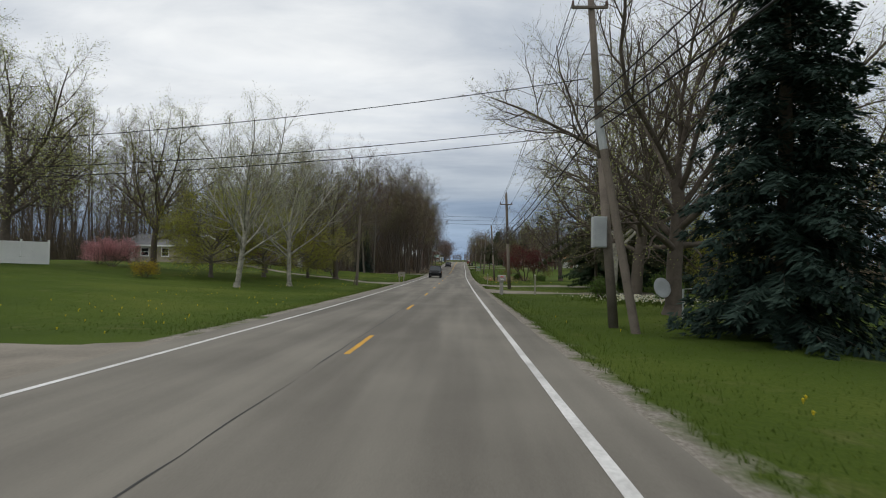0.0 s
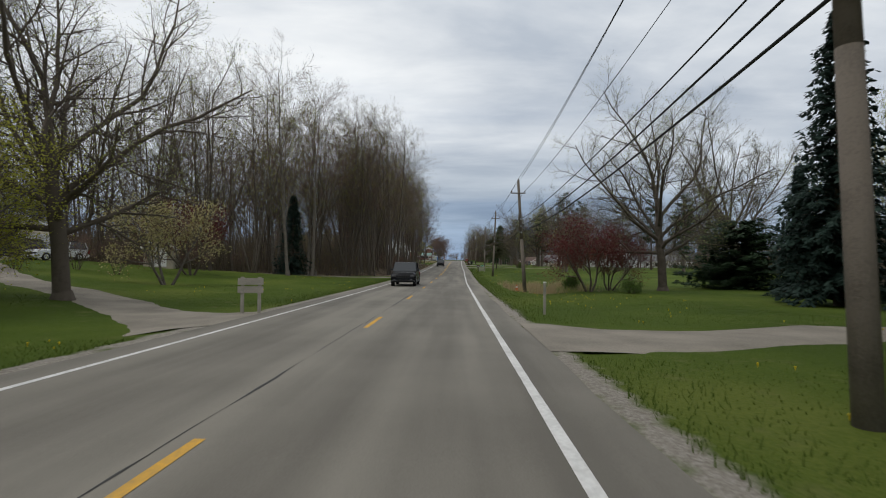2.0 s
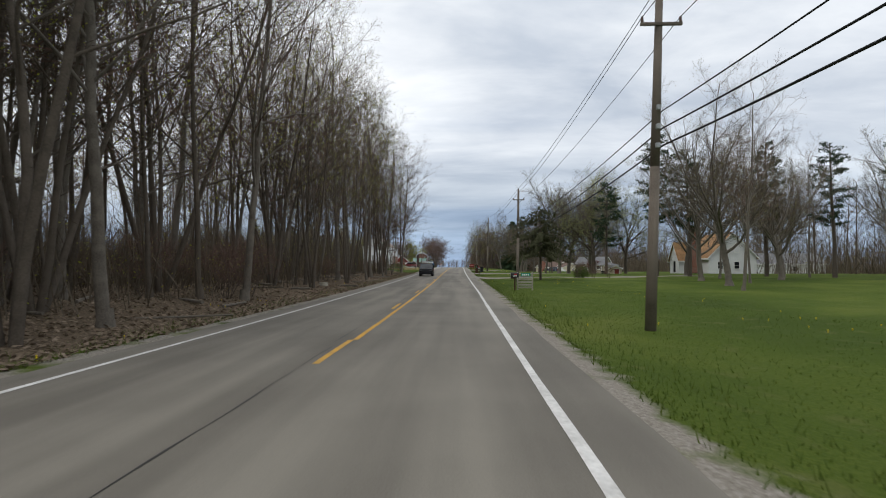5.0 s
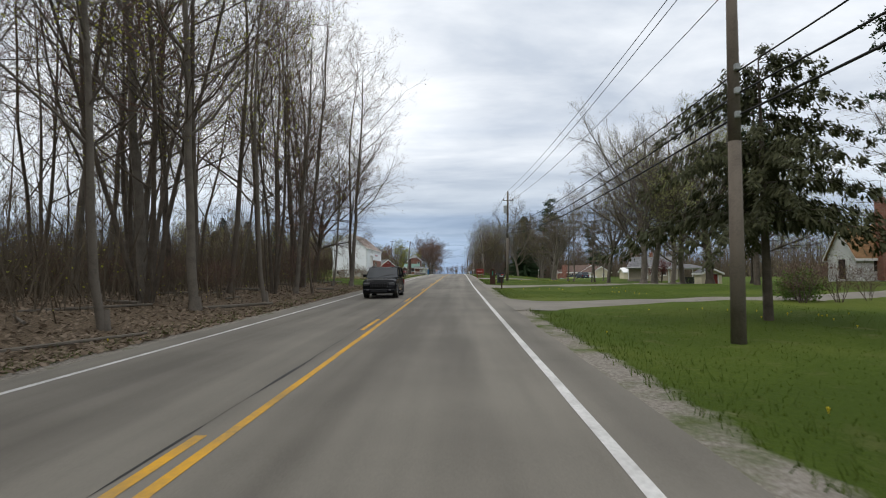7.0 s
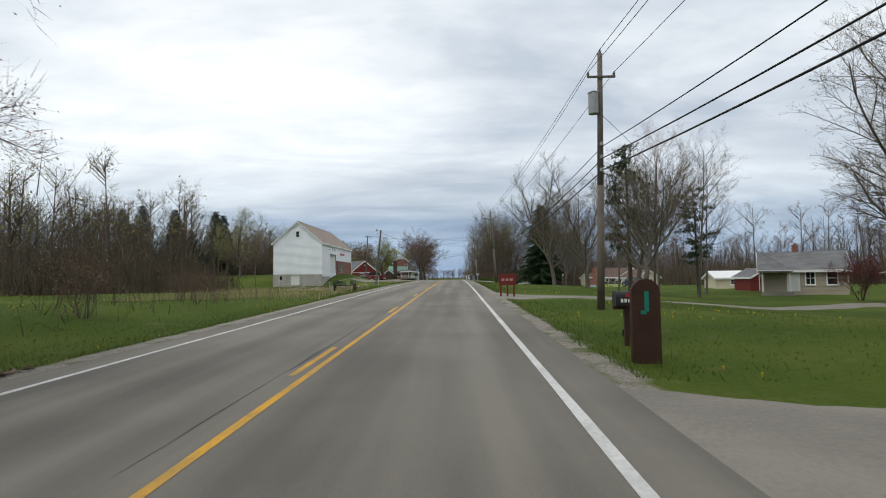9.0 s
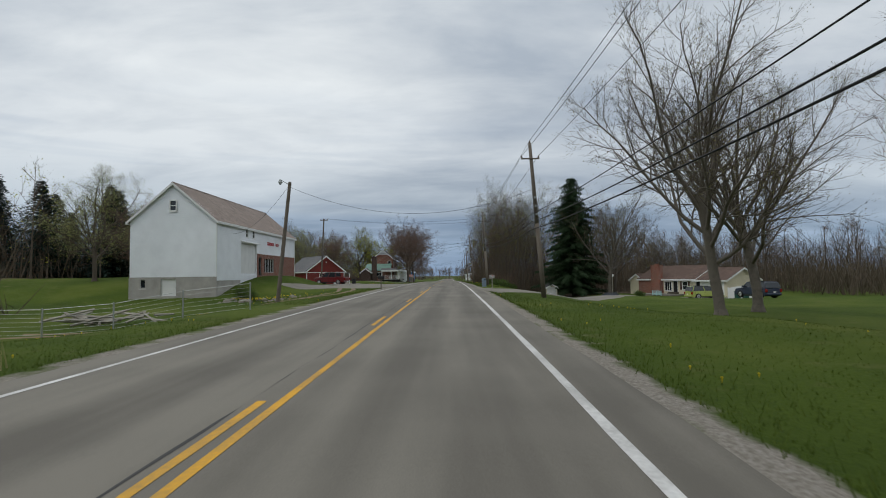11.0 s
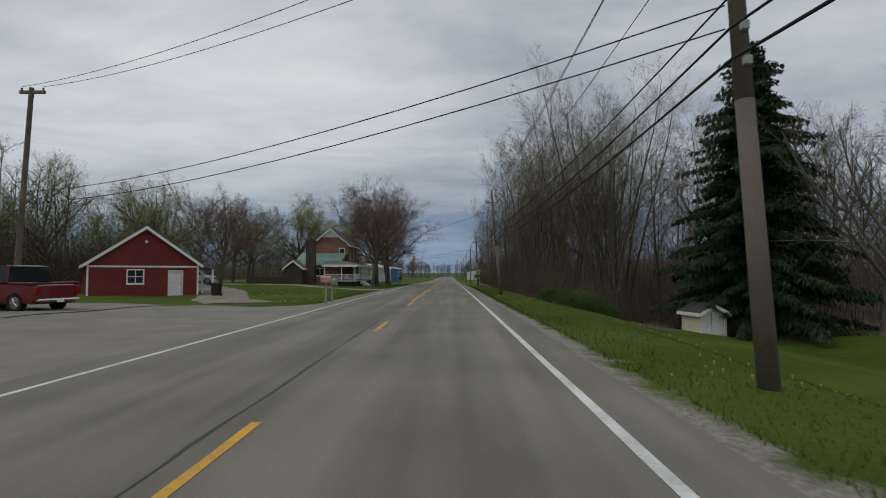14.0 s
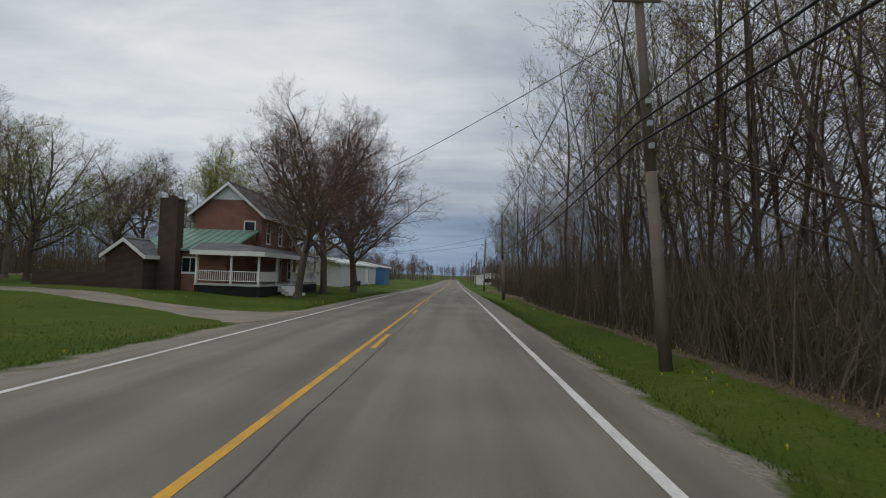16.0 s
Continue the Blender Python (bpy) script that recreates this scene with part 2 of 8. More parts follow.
M_CREAM_SIDING = material("cream_siding", (0.55, 0.49, 0.34), 0.65, 0.1, 0.7, 14.0, 0.1, coord="Position")
M_GREY_SIDING = material("grey_siding", (0.42, 0.42, 0.40), 0.65, 0.1, 0.7, 14.0, 0.1, coord="Position")
M_TRIM = material("white_trim_paint", (0.76, 0.76, 0.74), 0.5, 0.06, 1.0, 20.0, 0.05)
M_RED_SIDING = material("barn_red_siding", (0.17, 0.028, 0.022), 0.7, 0.18, 0.8, 16.0, 0.15, coord="Position")
M_CONC_BLOCK = material("concrete_block", (0.38, 0.36, 0.33), 0.95, 0.2, 1.0, 16.0, 0.3, coord="Position")
M_GLASS = glass("window_glass")
M_RUBBER = material("black_rubber", (0.018, 0.018, 0.018), 0.85, 0.2, 6.0, 60.0, 0.1)
M_RIM = material("alloy_rim", (0.45, 0.45, 0.46), 0.3, 0.1, 6.0, 60.0, 0.0, metal=0.9)
M_PLASTIC = material("black_plastic", (0.02, 0.02, 0.022), 0.5, 0.2, 4.0, 60.0, 0.05)
M_CHROME = material("chrome", (0.6, 0.6, 0.62), 0.12, 0.05, 4.0, 40.0, 0.0, metal=1.0)
M_HEADLIGHT = glass("headlight_lens", (0.07, 0.07, 0.075))
M_TAIL = glass("red_lens", (0.25, 0.01, 0.01))
M_DARK = material("dark_interior", (0.015, 0.015, 0.016), 0.9, 0.2, 3.0, 30.0, 0.0)


def brick_material(name, c1, c2, mortar, scale):
    m = bpy.data.materials.new(name)
    m.use_nodes = True
    nt = m.node_tree
    b = nt.nodes["Principled BSDF"]
    b.inputs["Roughness"].default_value = 0.9
    c = nt.nodes.new("ShaderNodeNewGeometry")
    s = nt.nodes.new("ShaderNodeSeparateXYZ"); nt.links.new(c.outputs["Position"], s.inputs[0])
    a = nt.nodes.new("ShaderNodeMath"); a.operation = "ADD"
    nt.links.new(s.outputs["X"], a.inputs[0]); nt.links.new(s.outputs["Y"], a.inputs[1])
    v = nt.nodes.new("ShaderNodeCombineXYZ")
    nt.links.new(a.outputs[0], v.inputs[0]); nt.links.new(s.outputs["Z"], v.inputs[1])
    t = nt.nodes.new("ShaderNodeTexBrick")
    t.inputs["Scale"].default_value = scale
    t.inputs["Brick Width"].default_value = 0.22; t.inputs["Row Height"].default_value = 0.075; t.inputs["Mortar Size"].default_value = 0.008
    t.inputs["Color1"].default_value, t.inputs["Color2"].default_value, t.inputs["Mortar"].default_value = (*c1, 1), (*c2, 1), (*mortar, 1)
    nt.links.new(v.outputs[0], t.inputs["Vector"])
    n = nt.nodes.new("ShaderNodeTexNoise"); n.inputs["Scale"].default_value = 1.3; n.inputs["Detail"].default_value = 5
    nt.links.new(c.outputs["Position"], n.inputs["Vector"])
    mx = nt.nodes.new("ShaderNodeMix"); mx.data_type = "RGBA"; mx.blend_type = "OVERLAY"; mx.inputs[0].default_value = 0.35
    nt.links.new(t.outputs["Color"], mx.inputs[6]); nt.links.new(n.outputs[0], mx.inputs[7])
    nt.links.new(mx.outputs[2], b.inputs["Base Color"])
    bp = nt.nodes.new("ShaderNodeBump"); bp.inputs["Strength"].default_value = 0.4; bp.inputs["Distance"].default_value = 0.01
    nt.links.new(t.outputs["Fac"], bp.inputs["Height"]); bp.invert = True
    nt.links.new(bp.outputs[0], b.inputs["Normal"])
    return m


M_BRICK = brick_material("red_brick", (0.25, 0.085, 0.05), (0.20, 0.06, 0.04), (0.30, 0.26, 0.22), 1.0)
M_BRICK_DARK = brick_material("dark_brown_brick", (0.055, 0.032, 0.025), (0.08, 0.045, 0.033), (0.10, 0.085, 0.075), 1.0)


def shingle_material(name, c1, c2, row=0.15, width=0.3):
    """Courses of shingles that follow the slope, by height."""
    m = bpy.data.materials.new(name)
    m.use_nodes = True
    nt = m.node_tree
    b = nt.nodes["Principled BSDF"]
    b.inputs["Roughness"].default_value = 0.95
    c = nt.nodes.new("ShaderNodeNewGeometry")
    s = nt.nodes.new("ShaderNodeSeparateXYZ"); nt.links.new(c.outputs["Position"], s.inputs[0])
    v = nt.nodes.new("ShaderNodeCombineXYZ")
    a = nt.nodes.new("ShaderNodeMath"); a.operation = "MULTIPLY_ADD"; a.inputs[1].default_value = 0.35
    nt.links.new(s.outputs["X"], a.inputs[0]); nt.links.new(s.outputs["Y"], a.inputs[2])
    nt.links.new(a.outputs[0], v.inputs[0]); nt.links.new(s.outputs["Z"], v.inputs[1])
    t = nt.nodes.new("ShaderNodeTexBrick")
    t.inputs["Scale"].default_value = 1.0
    t.inputs["Brick Width"].default_value = width; t.inputs["Row Height"].default_value = row; t.inputs["Mortar Size"].default_value = 0.006
    t.inputs["Color1"].default_value, t.inputs["Color2"].default_value = (*c1, 1), (*c2, 1)
    t.inputs["Mortar"].default_value = (*(v * 0.45 for v in c1), 1)
    nt.links.new(v.outputs[0], t.inputs["Vector"])
    n = nt.nodes.new("ShaderNodeTexNoise"); n.inputs["Scale"].default_value = 0.9; n.inputs["Detail"].default_value = 6
    nt.links.new(c.outputs["Position"], n.inputs["Vector"])
    mx = nt.nodes.new("ShaderNodeMix"); mx.data_type = "RGBA"; mx.blend_type = "OVERLAY"; mx.inputs[0].default_value = 0.45
    nt.links.new(t.outputs["Color"], mx.inputs[6]); nt.links.new(n.outputs[0], mx.inputs[7])
    nt.links.new(mx.outputs[2], b.inputs["Base Color"])
    bp = nt.nodes.new("ShaderNodeBump"); bp.inputs["Strength"].default_value = 0.5; bp.inputs["Distance"].default_value = 0.015
    nt.links.new(t.outputs["Fac"], bp.inputs["Height"]); bp.invert = True
    nt.links.new(bp.outputs[0], b.inputs["Normal"])
    return m


M_ROOF_BARN = shingle_material("worn_tan_shingles", (0.27, 0.21, 0.175), (0.34, 0.275, 0.235), 0.11, 0.3)
M_ROOF_GREY = shingle_material("grey_shingles", (0.13, 0.13, 0.135), (0.17, 0.17, 0.17), 0.11, 0.3)
# dark grey shingles, their colour lowered further to paint in a spruce's shade
M_ROOF_DARK_SHADED = shingle_material("dark_grey_shingles_shaded", (0.045, 0.045, 0.047), (0.065, 0.064, 0.064), 0.11, 0.3)
M_ROOF_BROWN = shingle_material("brown_shingles", (0.105, 0.066, 0.052), (0.135, 0.088, 0.066), 0.11, 0.3)
M_ROOF_ORANGE = shingle_material("orange_brown_shingles", (0.27, 0.155, 0.07), (0.33, 0.19, 0.09), 0.11, 0.3)
M_ROOF_GREEN = material("green_metal_roof", (0.16, 0.27, 0.22), 0.5, 0.2, 0.8, 20.0, 0.05, coord="Position")


def paint(name, colour, rough=0.3):
    return material(name, colour, rough, 0.08, 1.0, 30.0, 0.0, spec=0.4, coat=0.3)


M_PAINT_RED = paint("dark_red_car_paint", (0.13, 0.012, 0.014))
M_PAINT_BLACK = material("black_car_paint", (0.006, 0.0065, 0.008), 0.22, 0.08, 1.0, 30.0, 0.0, spec=0.18)
M_PAINT_WHITE = paint("white_car_paint", (0.62, 0.63, 0.64))
M_PAINT_BLUE = paint("dark_blue_car_paint", (0.02, 0.03, 0.055))
M_PAINT_LIME = paint("lime_car_paint", (0.36, 0.42, 0.10))

# ---- building helpers ----


def mesh_object(name, verts, faces, mats, parent=None, label="", smooth=False, index=None):
    """One mesh object from arrays of corners and faces; index: the material of each face."""
    me = bpy.data.meshes.new(name)
    me.from_pydata([tuple(v) for v in verts] if not isinstance(verts, list) else verts, [], faces)
    for m in mats if isinstance(mats, (list, tuple)) else [mats]:
        me.materials.append(m)
    if index is not None:
        me.polygons.foreach_set("material_index", index)
    if smooth:
        me.polygons.foreach_set("use_smooth", [True] * len(me.polygons))
    me.update()
    ob = new(name, me)
    if parent:
        ob.parent = parent
    if label:
        tagged(ob, label)
    return ob


def part(name, bm, mat, parent=None, label="", smooth=False):
    """Links a bmesh as one mesh object under a thing or a part."""
    me = bpy.data.meshes.new(name)
    bm.to_mesh(me)
    bm.free()
    me.materials.append(mat)
    if smooth:
        me.polygons.foreach_set("use_smooth", [True] * len(me.polygons))
    ob = new(name, me)
    if parent:
        ob.parent = parent
    if label:
        tagged(ob, label)
    return ob


def thing(name, x, y, z, rz=0.0, label="", category="", group="", kind=""):
    ob = new(name)
    ob.empty_display_size = 0.2
    ob.matrix_basis = pose(x, y, z, 0, 0, rz)
    return tagged(ob, label, category, group, kind)


def box(bm, x0, x1, y0, y1, z0, z1, bevel=0.0):
    """A box between two corners, its edges rounded by bevel."""
    r = bmesh.ops.create_cube(bm, size=1.0)
    vs = r["verts"]
    for v in vs:
        v.co = Vector(((x0 + x1) / 2 + v.co.x * (x1 - x0), (y0 + y1) / 2 + v.co.y * (y1 - y0), (z0 + z1) / 2 + v.co.z * (z1 - z0)))
    if bevel:
        es = list({e for v in vs for e in v.link_edges})
        bmesh.ops.bevel(bm, geom=es, offset=bevel, segments=1, affect="EDGES")
    return vs


def boxed(name, dims, mat, parent=None, label="", bevel=0.0):
    bm = bmesh.new()
    box(bm, *dims, bevel)
    return part(name, bm, mat, parent, label)


def tube(bm, p0, p1, r0, r1, sides=8):
    """A tapered round bar between two points."""
    p0, p1 = Vector(p0), Vector(p1)
    d = (p1 - p0)
    q = d.to_track_quat("Z", "Y").to_matrix().to_4x4()
    bmesh.ops.create_cone(bm, cap_ends=True, segments=sides, radius1=r0, radius2=max(r1, 1e-4), depth=d.length, matrix=Matrix.Translation((p0 + p1) / 2) @ q)


def tubed(name, p0, p1, r0, r1, mat, parent=None, sides=8, label=""):
    bm = bmesh.new()
    tube(bm, p0, p1, r0, r1, sides)
    return part(name, bm, mat, parent, label, smooth=False)


def prism(bm, outline, y0, y1):
    """An outline in x and z, drawn out from y0 to y1."""
    a = [bm.verts.new((x, y0, z)) for x, z in outline]
    b = [bm.verts.new((x, y1, z)) for x, z in outline]
    n = len(a)
    bm.faces.new(a)
    bm.faces.new(b[::-1])
    for k in range(n):
        bm.faces.new((a[(k + 1) % n], a[k], b[k], b[(k + 1) % n]))
    bmesh.ops.recalc_face_normals(bm, faces=bm.faces)


# ---- the lie of the land ----
PROFILE_Y = [-400, -60, 0, 22.4, 44.9, 67.1, 88.9, 110.7, 132.4, 154.1, 175.7, 197.0, 217.3, 237.9, 258.9, 279.5, 300, 319.4, 338.9, 380, 430, 520, 900, 4000]
PROFILE_Z = [6, 1.4, -0.09, -0.64, -1.04, -1.34, -1.57, -1.71, -1.72, -1.59, -1.35, -1.05, -0.73, -0.39, -0.15, -0.01, 0.08, 0.04, -0.02, -0.28, -0.83, -1.54, -2.5, -2.5]
_fy = np.arange(-400, 1001, 2.0)
_fz = np.interp(_fy, PROFILE_Y, PROFILE_Z)
_k = np.hanning(15); _k /= _k.sum()
_fz = np.convolve(np.pad(_fz, 7, mode="edge"), _k, mode="valid")


def road_z(y):
    return np.interp(y, _fy, _fz)


def road_x(y):
    """The road's centre line swings a little from side to side."""
    return np.interp(y, [-50, 0, 22, 45, 67, 90, 120, 200, 225, 250, 270, 300, 900], [-0.05, -0.06, -0.16, -0.29, -0.36, -0.40, -0.43, -0.44, -0.30, -0.14, -0.06, 0.0, 0.0])


def edge_r(y):
    return np.interp(y, [95, 145], [3.45, 3.88])


def edge_l(y):
    return np.interp(y, [95, 145], [-3.45, -3.88])


def ease(v, a, b):
    t = np.clip((v - a) / (b - a), 0, 1)
    return t * t * (3 - 2 * t)


def ground_z(x, y):
    """The height of the ground, with its swales, banks and lawns."""
    x, y = np.asarray(x, float), np.asarray(y, float)
    off = np.abs(x - road_x(y)) - np.interp(y, [95, 145], [0.0, 0.5])
    z = road_z(y) - 0.10 * ease(off, 4.2, 5.5)
    left, right = ease(-x, 8, 40), ease(x, 9, 26)
    z = z + 1.9 * left * ease(y, -20, 25) * (1 - ease(y, 95, 125))
    z = z + 0.5 * ease(-x, 6, 12) * ease(y, 118, 130) * (1 - ease(y, 215, 235))
    z = z - 1.0 * ease(-x, 7, 16) * ease(y, 240, 262) * (1 - ease(y, 287, 298))
    z = z + 1.6 * ease(-x, 14.5, 20.5) * ease(y, 288, 306) * (1 - ease(y, 312, 321))
    z = z + 0.5 * ease(-x, 7, 20) * ease(y, 350, 370)
    z = z - 1.2 * right * ease(y, 200, 232) * (1 - ease(y, 400, 440))
    z = z - 1.2 * ease(x, 18, 34) * ease(y, 285, 315) * (1 - ease(y, 345, 380))
    z = z - 1.6 * ease(x, 6.5, 17) * (1 - ease(x, 23, 33)) * ease(y, 293, 322) * (1 - ease(y, 375, 410)) 
    z = z - 0.35 * np.exp(-((x - 8.6) / 2.2) ** 2) * ease(y, 60, 90) * (1 - ease(y, 112, 128))
    z = z - 0.3 * np.exp(-((x - 6.6) / 1.2) ** 2) * ease(y, 315, 330)
    z = z - 1.0 * ease(x, 6, 16) * (1 - ease(x, 14, 22)) * ease(y, 255, 280) * (1 - ease(y, 312, 332))
    bumps = 0.05 * np.sin(x * 0.9 + 1.3 * np.sin(y * 0.31)) * np.sin(y * 0.7 + 0.8 * np.sin(x * 0.43)) + 0.10 * np.sin(x * 0.21 + 2) * np.sin(y * 0.17)
    return z + bumps * ease(np.abs(x), 5, 12) - 0.06 * (1 - ease(off, 4.0, 4.6))


def gz(x, y):
    return float(ground_z(x, y))


def litter_at(x, y):
    """How much dead leaf lies on the ground: the woods' floor."""
    a = ease(-x, 5.2, 7.0) * ease(y, 116, 122) * (1 - ease(y, 199, 208) * (1 - ease(-x, 40, 70)))
    b = ease(-x, 24, 32) * ease(y, 98, 112) * (1 - ease(y, 203, 214))
    c = ease(x, 7.6, 9.2) * ease(y, 334, 342) * (1 - ease(y, 440, 470)) * (1 - ease(x, 50, 60))
    a, b = a * (1 - ease(-x, 90, 110)), b * (1 - ease(-x, 90, 110))
    return np.clip(np.maximum(np.maximum(a, b), c), 0, 1)


def build_ground():
    xs = np.unique(np.r_[np.arange(-24, 12.01, 0.6), np.arange(-60, -24, 2.0), np.arange(12, 62, 2.0), np.linspace(-400, -60, 18), np.linspace(62, 400, 18), -1500, -800, 800, 1500, -4000, 4000])
    ys = np.unique(np.r_[np.arange(-20, 460, 1.2), np.linspace(-400, -20, 20), np.linspace(460, 1000, 30), 1400, 2500, 4500, -1500])
    X, Y = np.meshgrid(xs, ys)
    Z = ground_z(np.clip(X, -400, 400), Y) - 0.0
    verts = np.stack([X, Y, Z], -1).reshape(-1, 3)
    nx, ny = len(xs), len(ys)
    i = (np.arange(ny - 1)[:, None] * nx + np.arange(nx - 1)[None]).ravel()
    faces = np.stack([i, i + 1, i + nx + 1, i + nx], 1)
    ob = mesh_object("ground", verts, faces.tolist(), M_GROUND, smooth=True)
    at = ob.data.attributes.new("litter", "FLOAT", "POINT")
    at.data.foreach_set("value", litter_at(verts[:, 0], verts[:, 1]))
    gr = np.exp(-((np.abs(verts[:, 0] - road_x(verts[:, 1])) - np.interp(verts[:, 1], [95, 145], [4.4, 4.9])) / 0.55) ** 2)
    at = ob.data.attributes.new("gravel", "FLOAT", "POINT")
    at.data.foreach_set("value", gr)
    return tagged(ob, "green spring lawn and verge with bare gravelly edges", "ground", kind="structure")


def ground_material():
    m = bpy.data.materials.new("lawn_verge_and_leaf_litter")
    m.use_nodes = True
    nt = m.node_tree
    L = nt.links.new
    b = nt.nodes["Principled BSDF"]
    b.inputs["Roughness"].default_value = 0.95
    b.inputs["Specular IOR Level"].default_value = 0.1
    pos = nt.nodes.new("ShaderNodeNewGeometry").outputs["Position"]

    def noise_node(scale, detail=4, rough=0.55):
        n = nt.nodes.new("ShaderNodeTexNoise")
        n.inputs["Scale"].default_value, n.inputs["Detail"].default_value, n.inputs["Roughness"].default_value = scale, detail, rough
        L(pos, n.inputs["Vector"])
        return n.outputs[0]

    def ramp(fac, stops):
        r = nt.nodes.new("ShaderNodeValToRGB")
        r.color_ramp.elements[0].position, r.color_ramp.elements[0].color = stops[0][0], (*stops[0][1], 1)
        r.color_ramp.elements[1].position, r.color_ramp.elements[1].color = stops[-1][0], (*stops[-1][1], 1)
        for p, c in stops[1:-1]:
            r.color_ramp.elements.new(p).color = (*c, 1)
        L(fac, r.inputs[0])
        return r.outputs[0]

    def mixed(fac, a, c):
        x = nt.nodes.new("ShaderNodeMix"); x.data_type = "RGBA"
        L(fac, x.inputs[0]); L(a, x.inputs[6]); L(c, x.inputs[7])
        return x.outputs[2]

    def math(op, a, c):
        x = nt.nodes.new("ShaderNodeMath"); x.operation = op
        L(a, x.inputs[0])
        if isinstance(c, float):
            x.inputs[1].default_value = c
        else:
            L(c, x.inputs[1])
        return x.outputs[0]

    big, mid, fine = noise_node(0.11), noise_node(1.1), noise_node(16.0, 5, 0.7)
    lawn = ramp(math("ADD", math("MULTIPLY", big, 0.6), math("MULTIPLY", fine, 0.4)), [(0.34, (0.036, 0.060, 0.008)), (0.5, (0.064, 0.096, 0.012)), (0.66, (0.122, 0.142, 0.027))])
    lawn = mixed(math("MULTIPLY", ramp(mid, [(0.58, (0, 0, 0)), (0.74, (1, 1, 1))]), 0.35), lawn, ramp(fine, [(0.3, (0.12, 0.11, 0.045)), (0.7, (0.2, 0.18, 0.08))]))
    leaves = ramp(fine, [(0.3, (0.045, 0.033, 0.021)), (0.5, (0.13, 0.098, 0.066)), (0.68, (0.24, 0.185, 0.135))])
    stones = ramp(fine, [(0.3, (0.16, 0.14, 0.11)), (0.5, (0.26, 0.235, 0.20)), (0.7, (0.38, 0.35, 0.31))])
    la = nt.nodes.new("ShaderNodeAttribute"); la.attribute_name = "litter"
    ga = nt.nodes.new("ShaderNodeAttribute"); ga.attribute_name = "gravel"
    edge = math("MULTIPLY", math("SUBTRACT", mid, 0.5), 1.1)
    cl = nt.nodes.new("ShaderNodeClamp"); L(math("ADD", la.outputs["Fac"], math("MULTIPLY", edge, 0.8)), cl.inputs[0])
    fl = ramp(cl.outputs[0], [(0.35, (0, 0, 0)), (0.6, (1, 1, 1))])
    cg = nt.nodes.new("ShaderNodeClamp"); L(math("ADD", ga.outputs["Fac"], math("MULTIPLY", edge, 1.3)), cg.inputs[0])
    fg = ramp(cg.outputs[0], [(0.45, (0, 0, 0)), (0.8, (1, 1, 1))])
    col = mixed(fg, mixed(fl, lawn, leaves), stones)
    L(col, b.inputs["Base Color"])
    bp = nt.nodes.new("ShaderNodeBump"); bp.inputs["Strength"].default_value = 0.8; bp.inputs["Distance"].default_value = 0.05
    L(fine, bp.inputs["Height"]); L(bp.outputs[0], b.inputs["Normal"])
    return m


def asphalt_material():
    m = bpy.data.materials.new("worn_grey_asphalt")
    m.use_nodes = True
    nt = m.node_tree
    L = nt.links.new
    b = nt.nodes["Principled BSDF"]
    b.inputs["Roughness"].default_value = 0.85
    b.inputs["Specular IOR Level"].default_value = 0.3
    pos = nt.nodes.new("ShaderNodeNewGeometry").outputs["Position"]
    mp = nt.nodes.new("ShaderNodeMapping"); mp.inputs["Scale"].default_value = (1.0, 0.05, 1.0); L(pos, mp.inputs[0])
    n1 = nt.nodes.new("ShaderNodeTexNoise"); n1.inputs["Scale"].default_value = 1.1; n1.inputs["Detail"].default_value = 3; L(mp.outputs[0], n1.inputs["Vector"])
    n2 = nt.nodes.new("ShaderNodeTexNoise"); n2.inputs["Scale"].default_value = 55; n2.inputs["Detail"].default_value = 4; n2.inputs["Roughness"].default_value = 0.7; L(pos, n2.inputs["Vector"])
    n3 = nt.nodes.new("ShaderNodeTexNoise"); n3.inputs["Scale"].default_value = 0.35; n3.inputs["Detail"].default_value = 4; L(pos, n3.inputs["Vector"])
    a = nt.nodes.new("ShaderNodeMath"); a.operation = "MULTIPLY_ADD"; a.inputs[1].default_value = 0.5; L(n2.outputs[0], a.inputs[0]); L(n1.outputs[0], a.inputs[2])
    a2 = nt.nodes.new("ShaderNodeMath"); a2.operation = "MULTIPLY_ADD"; a2.inputs[1].default_value = 0.5; L(n3.outputs[0], a2.inputs[0]); L(a.outputs[0], a2.inputs[2])
    r = nt.nodes.new("ShaderNodeValToRGB")
    r.color_ramp.elements[0].position, r.color_ramp.elements[0].color = 0.70, (0.130, 0.118, 0.098, 1)
    r.color_ramp.elements[1].position, r.color_ramp.elements[1].color = 1.0, (0.214, 0.196, 0.163, 1)
    e = r.color_ramp.elements.new(1.0); e.color = (0.219, 0.200, 0.166, 1)
    sc = nt.nodes.new("ShaderNodeMath"); sc.operation = "MULTIPLY"; sc.inputs[1].default_value = 0.86; L(a2.outputs[0], sc.inputs[0])
    L(sc.outputs[0], r.inputs[0]); L(r.outputs[0], b.inputs["Base Color"])
    bp = nt.nodes.new("ShaderNodeBump"); bp.inputs["Strength"].default_value = 0.35; bp.inputs["Distance"].default_value = 0.008
    L(n2.outputs[0], bp.inputs["Height"]); L(bp.outputs[0], b.inputs["Normal"])
    return m


M_GROUND = ground_material()
M_ASPHALT = asphalt_material()
ground = build_ground()


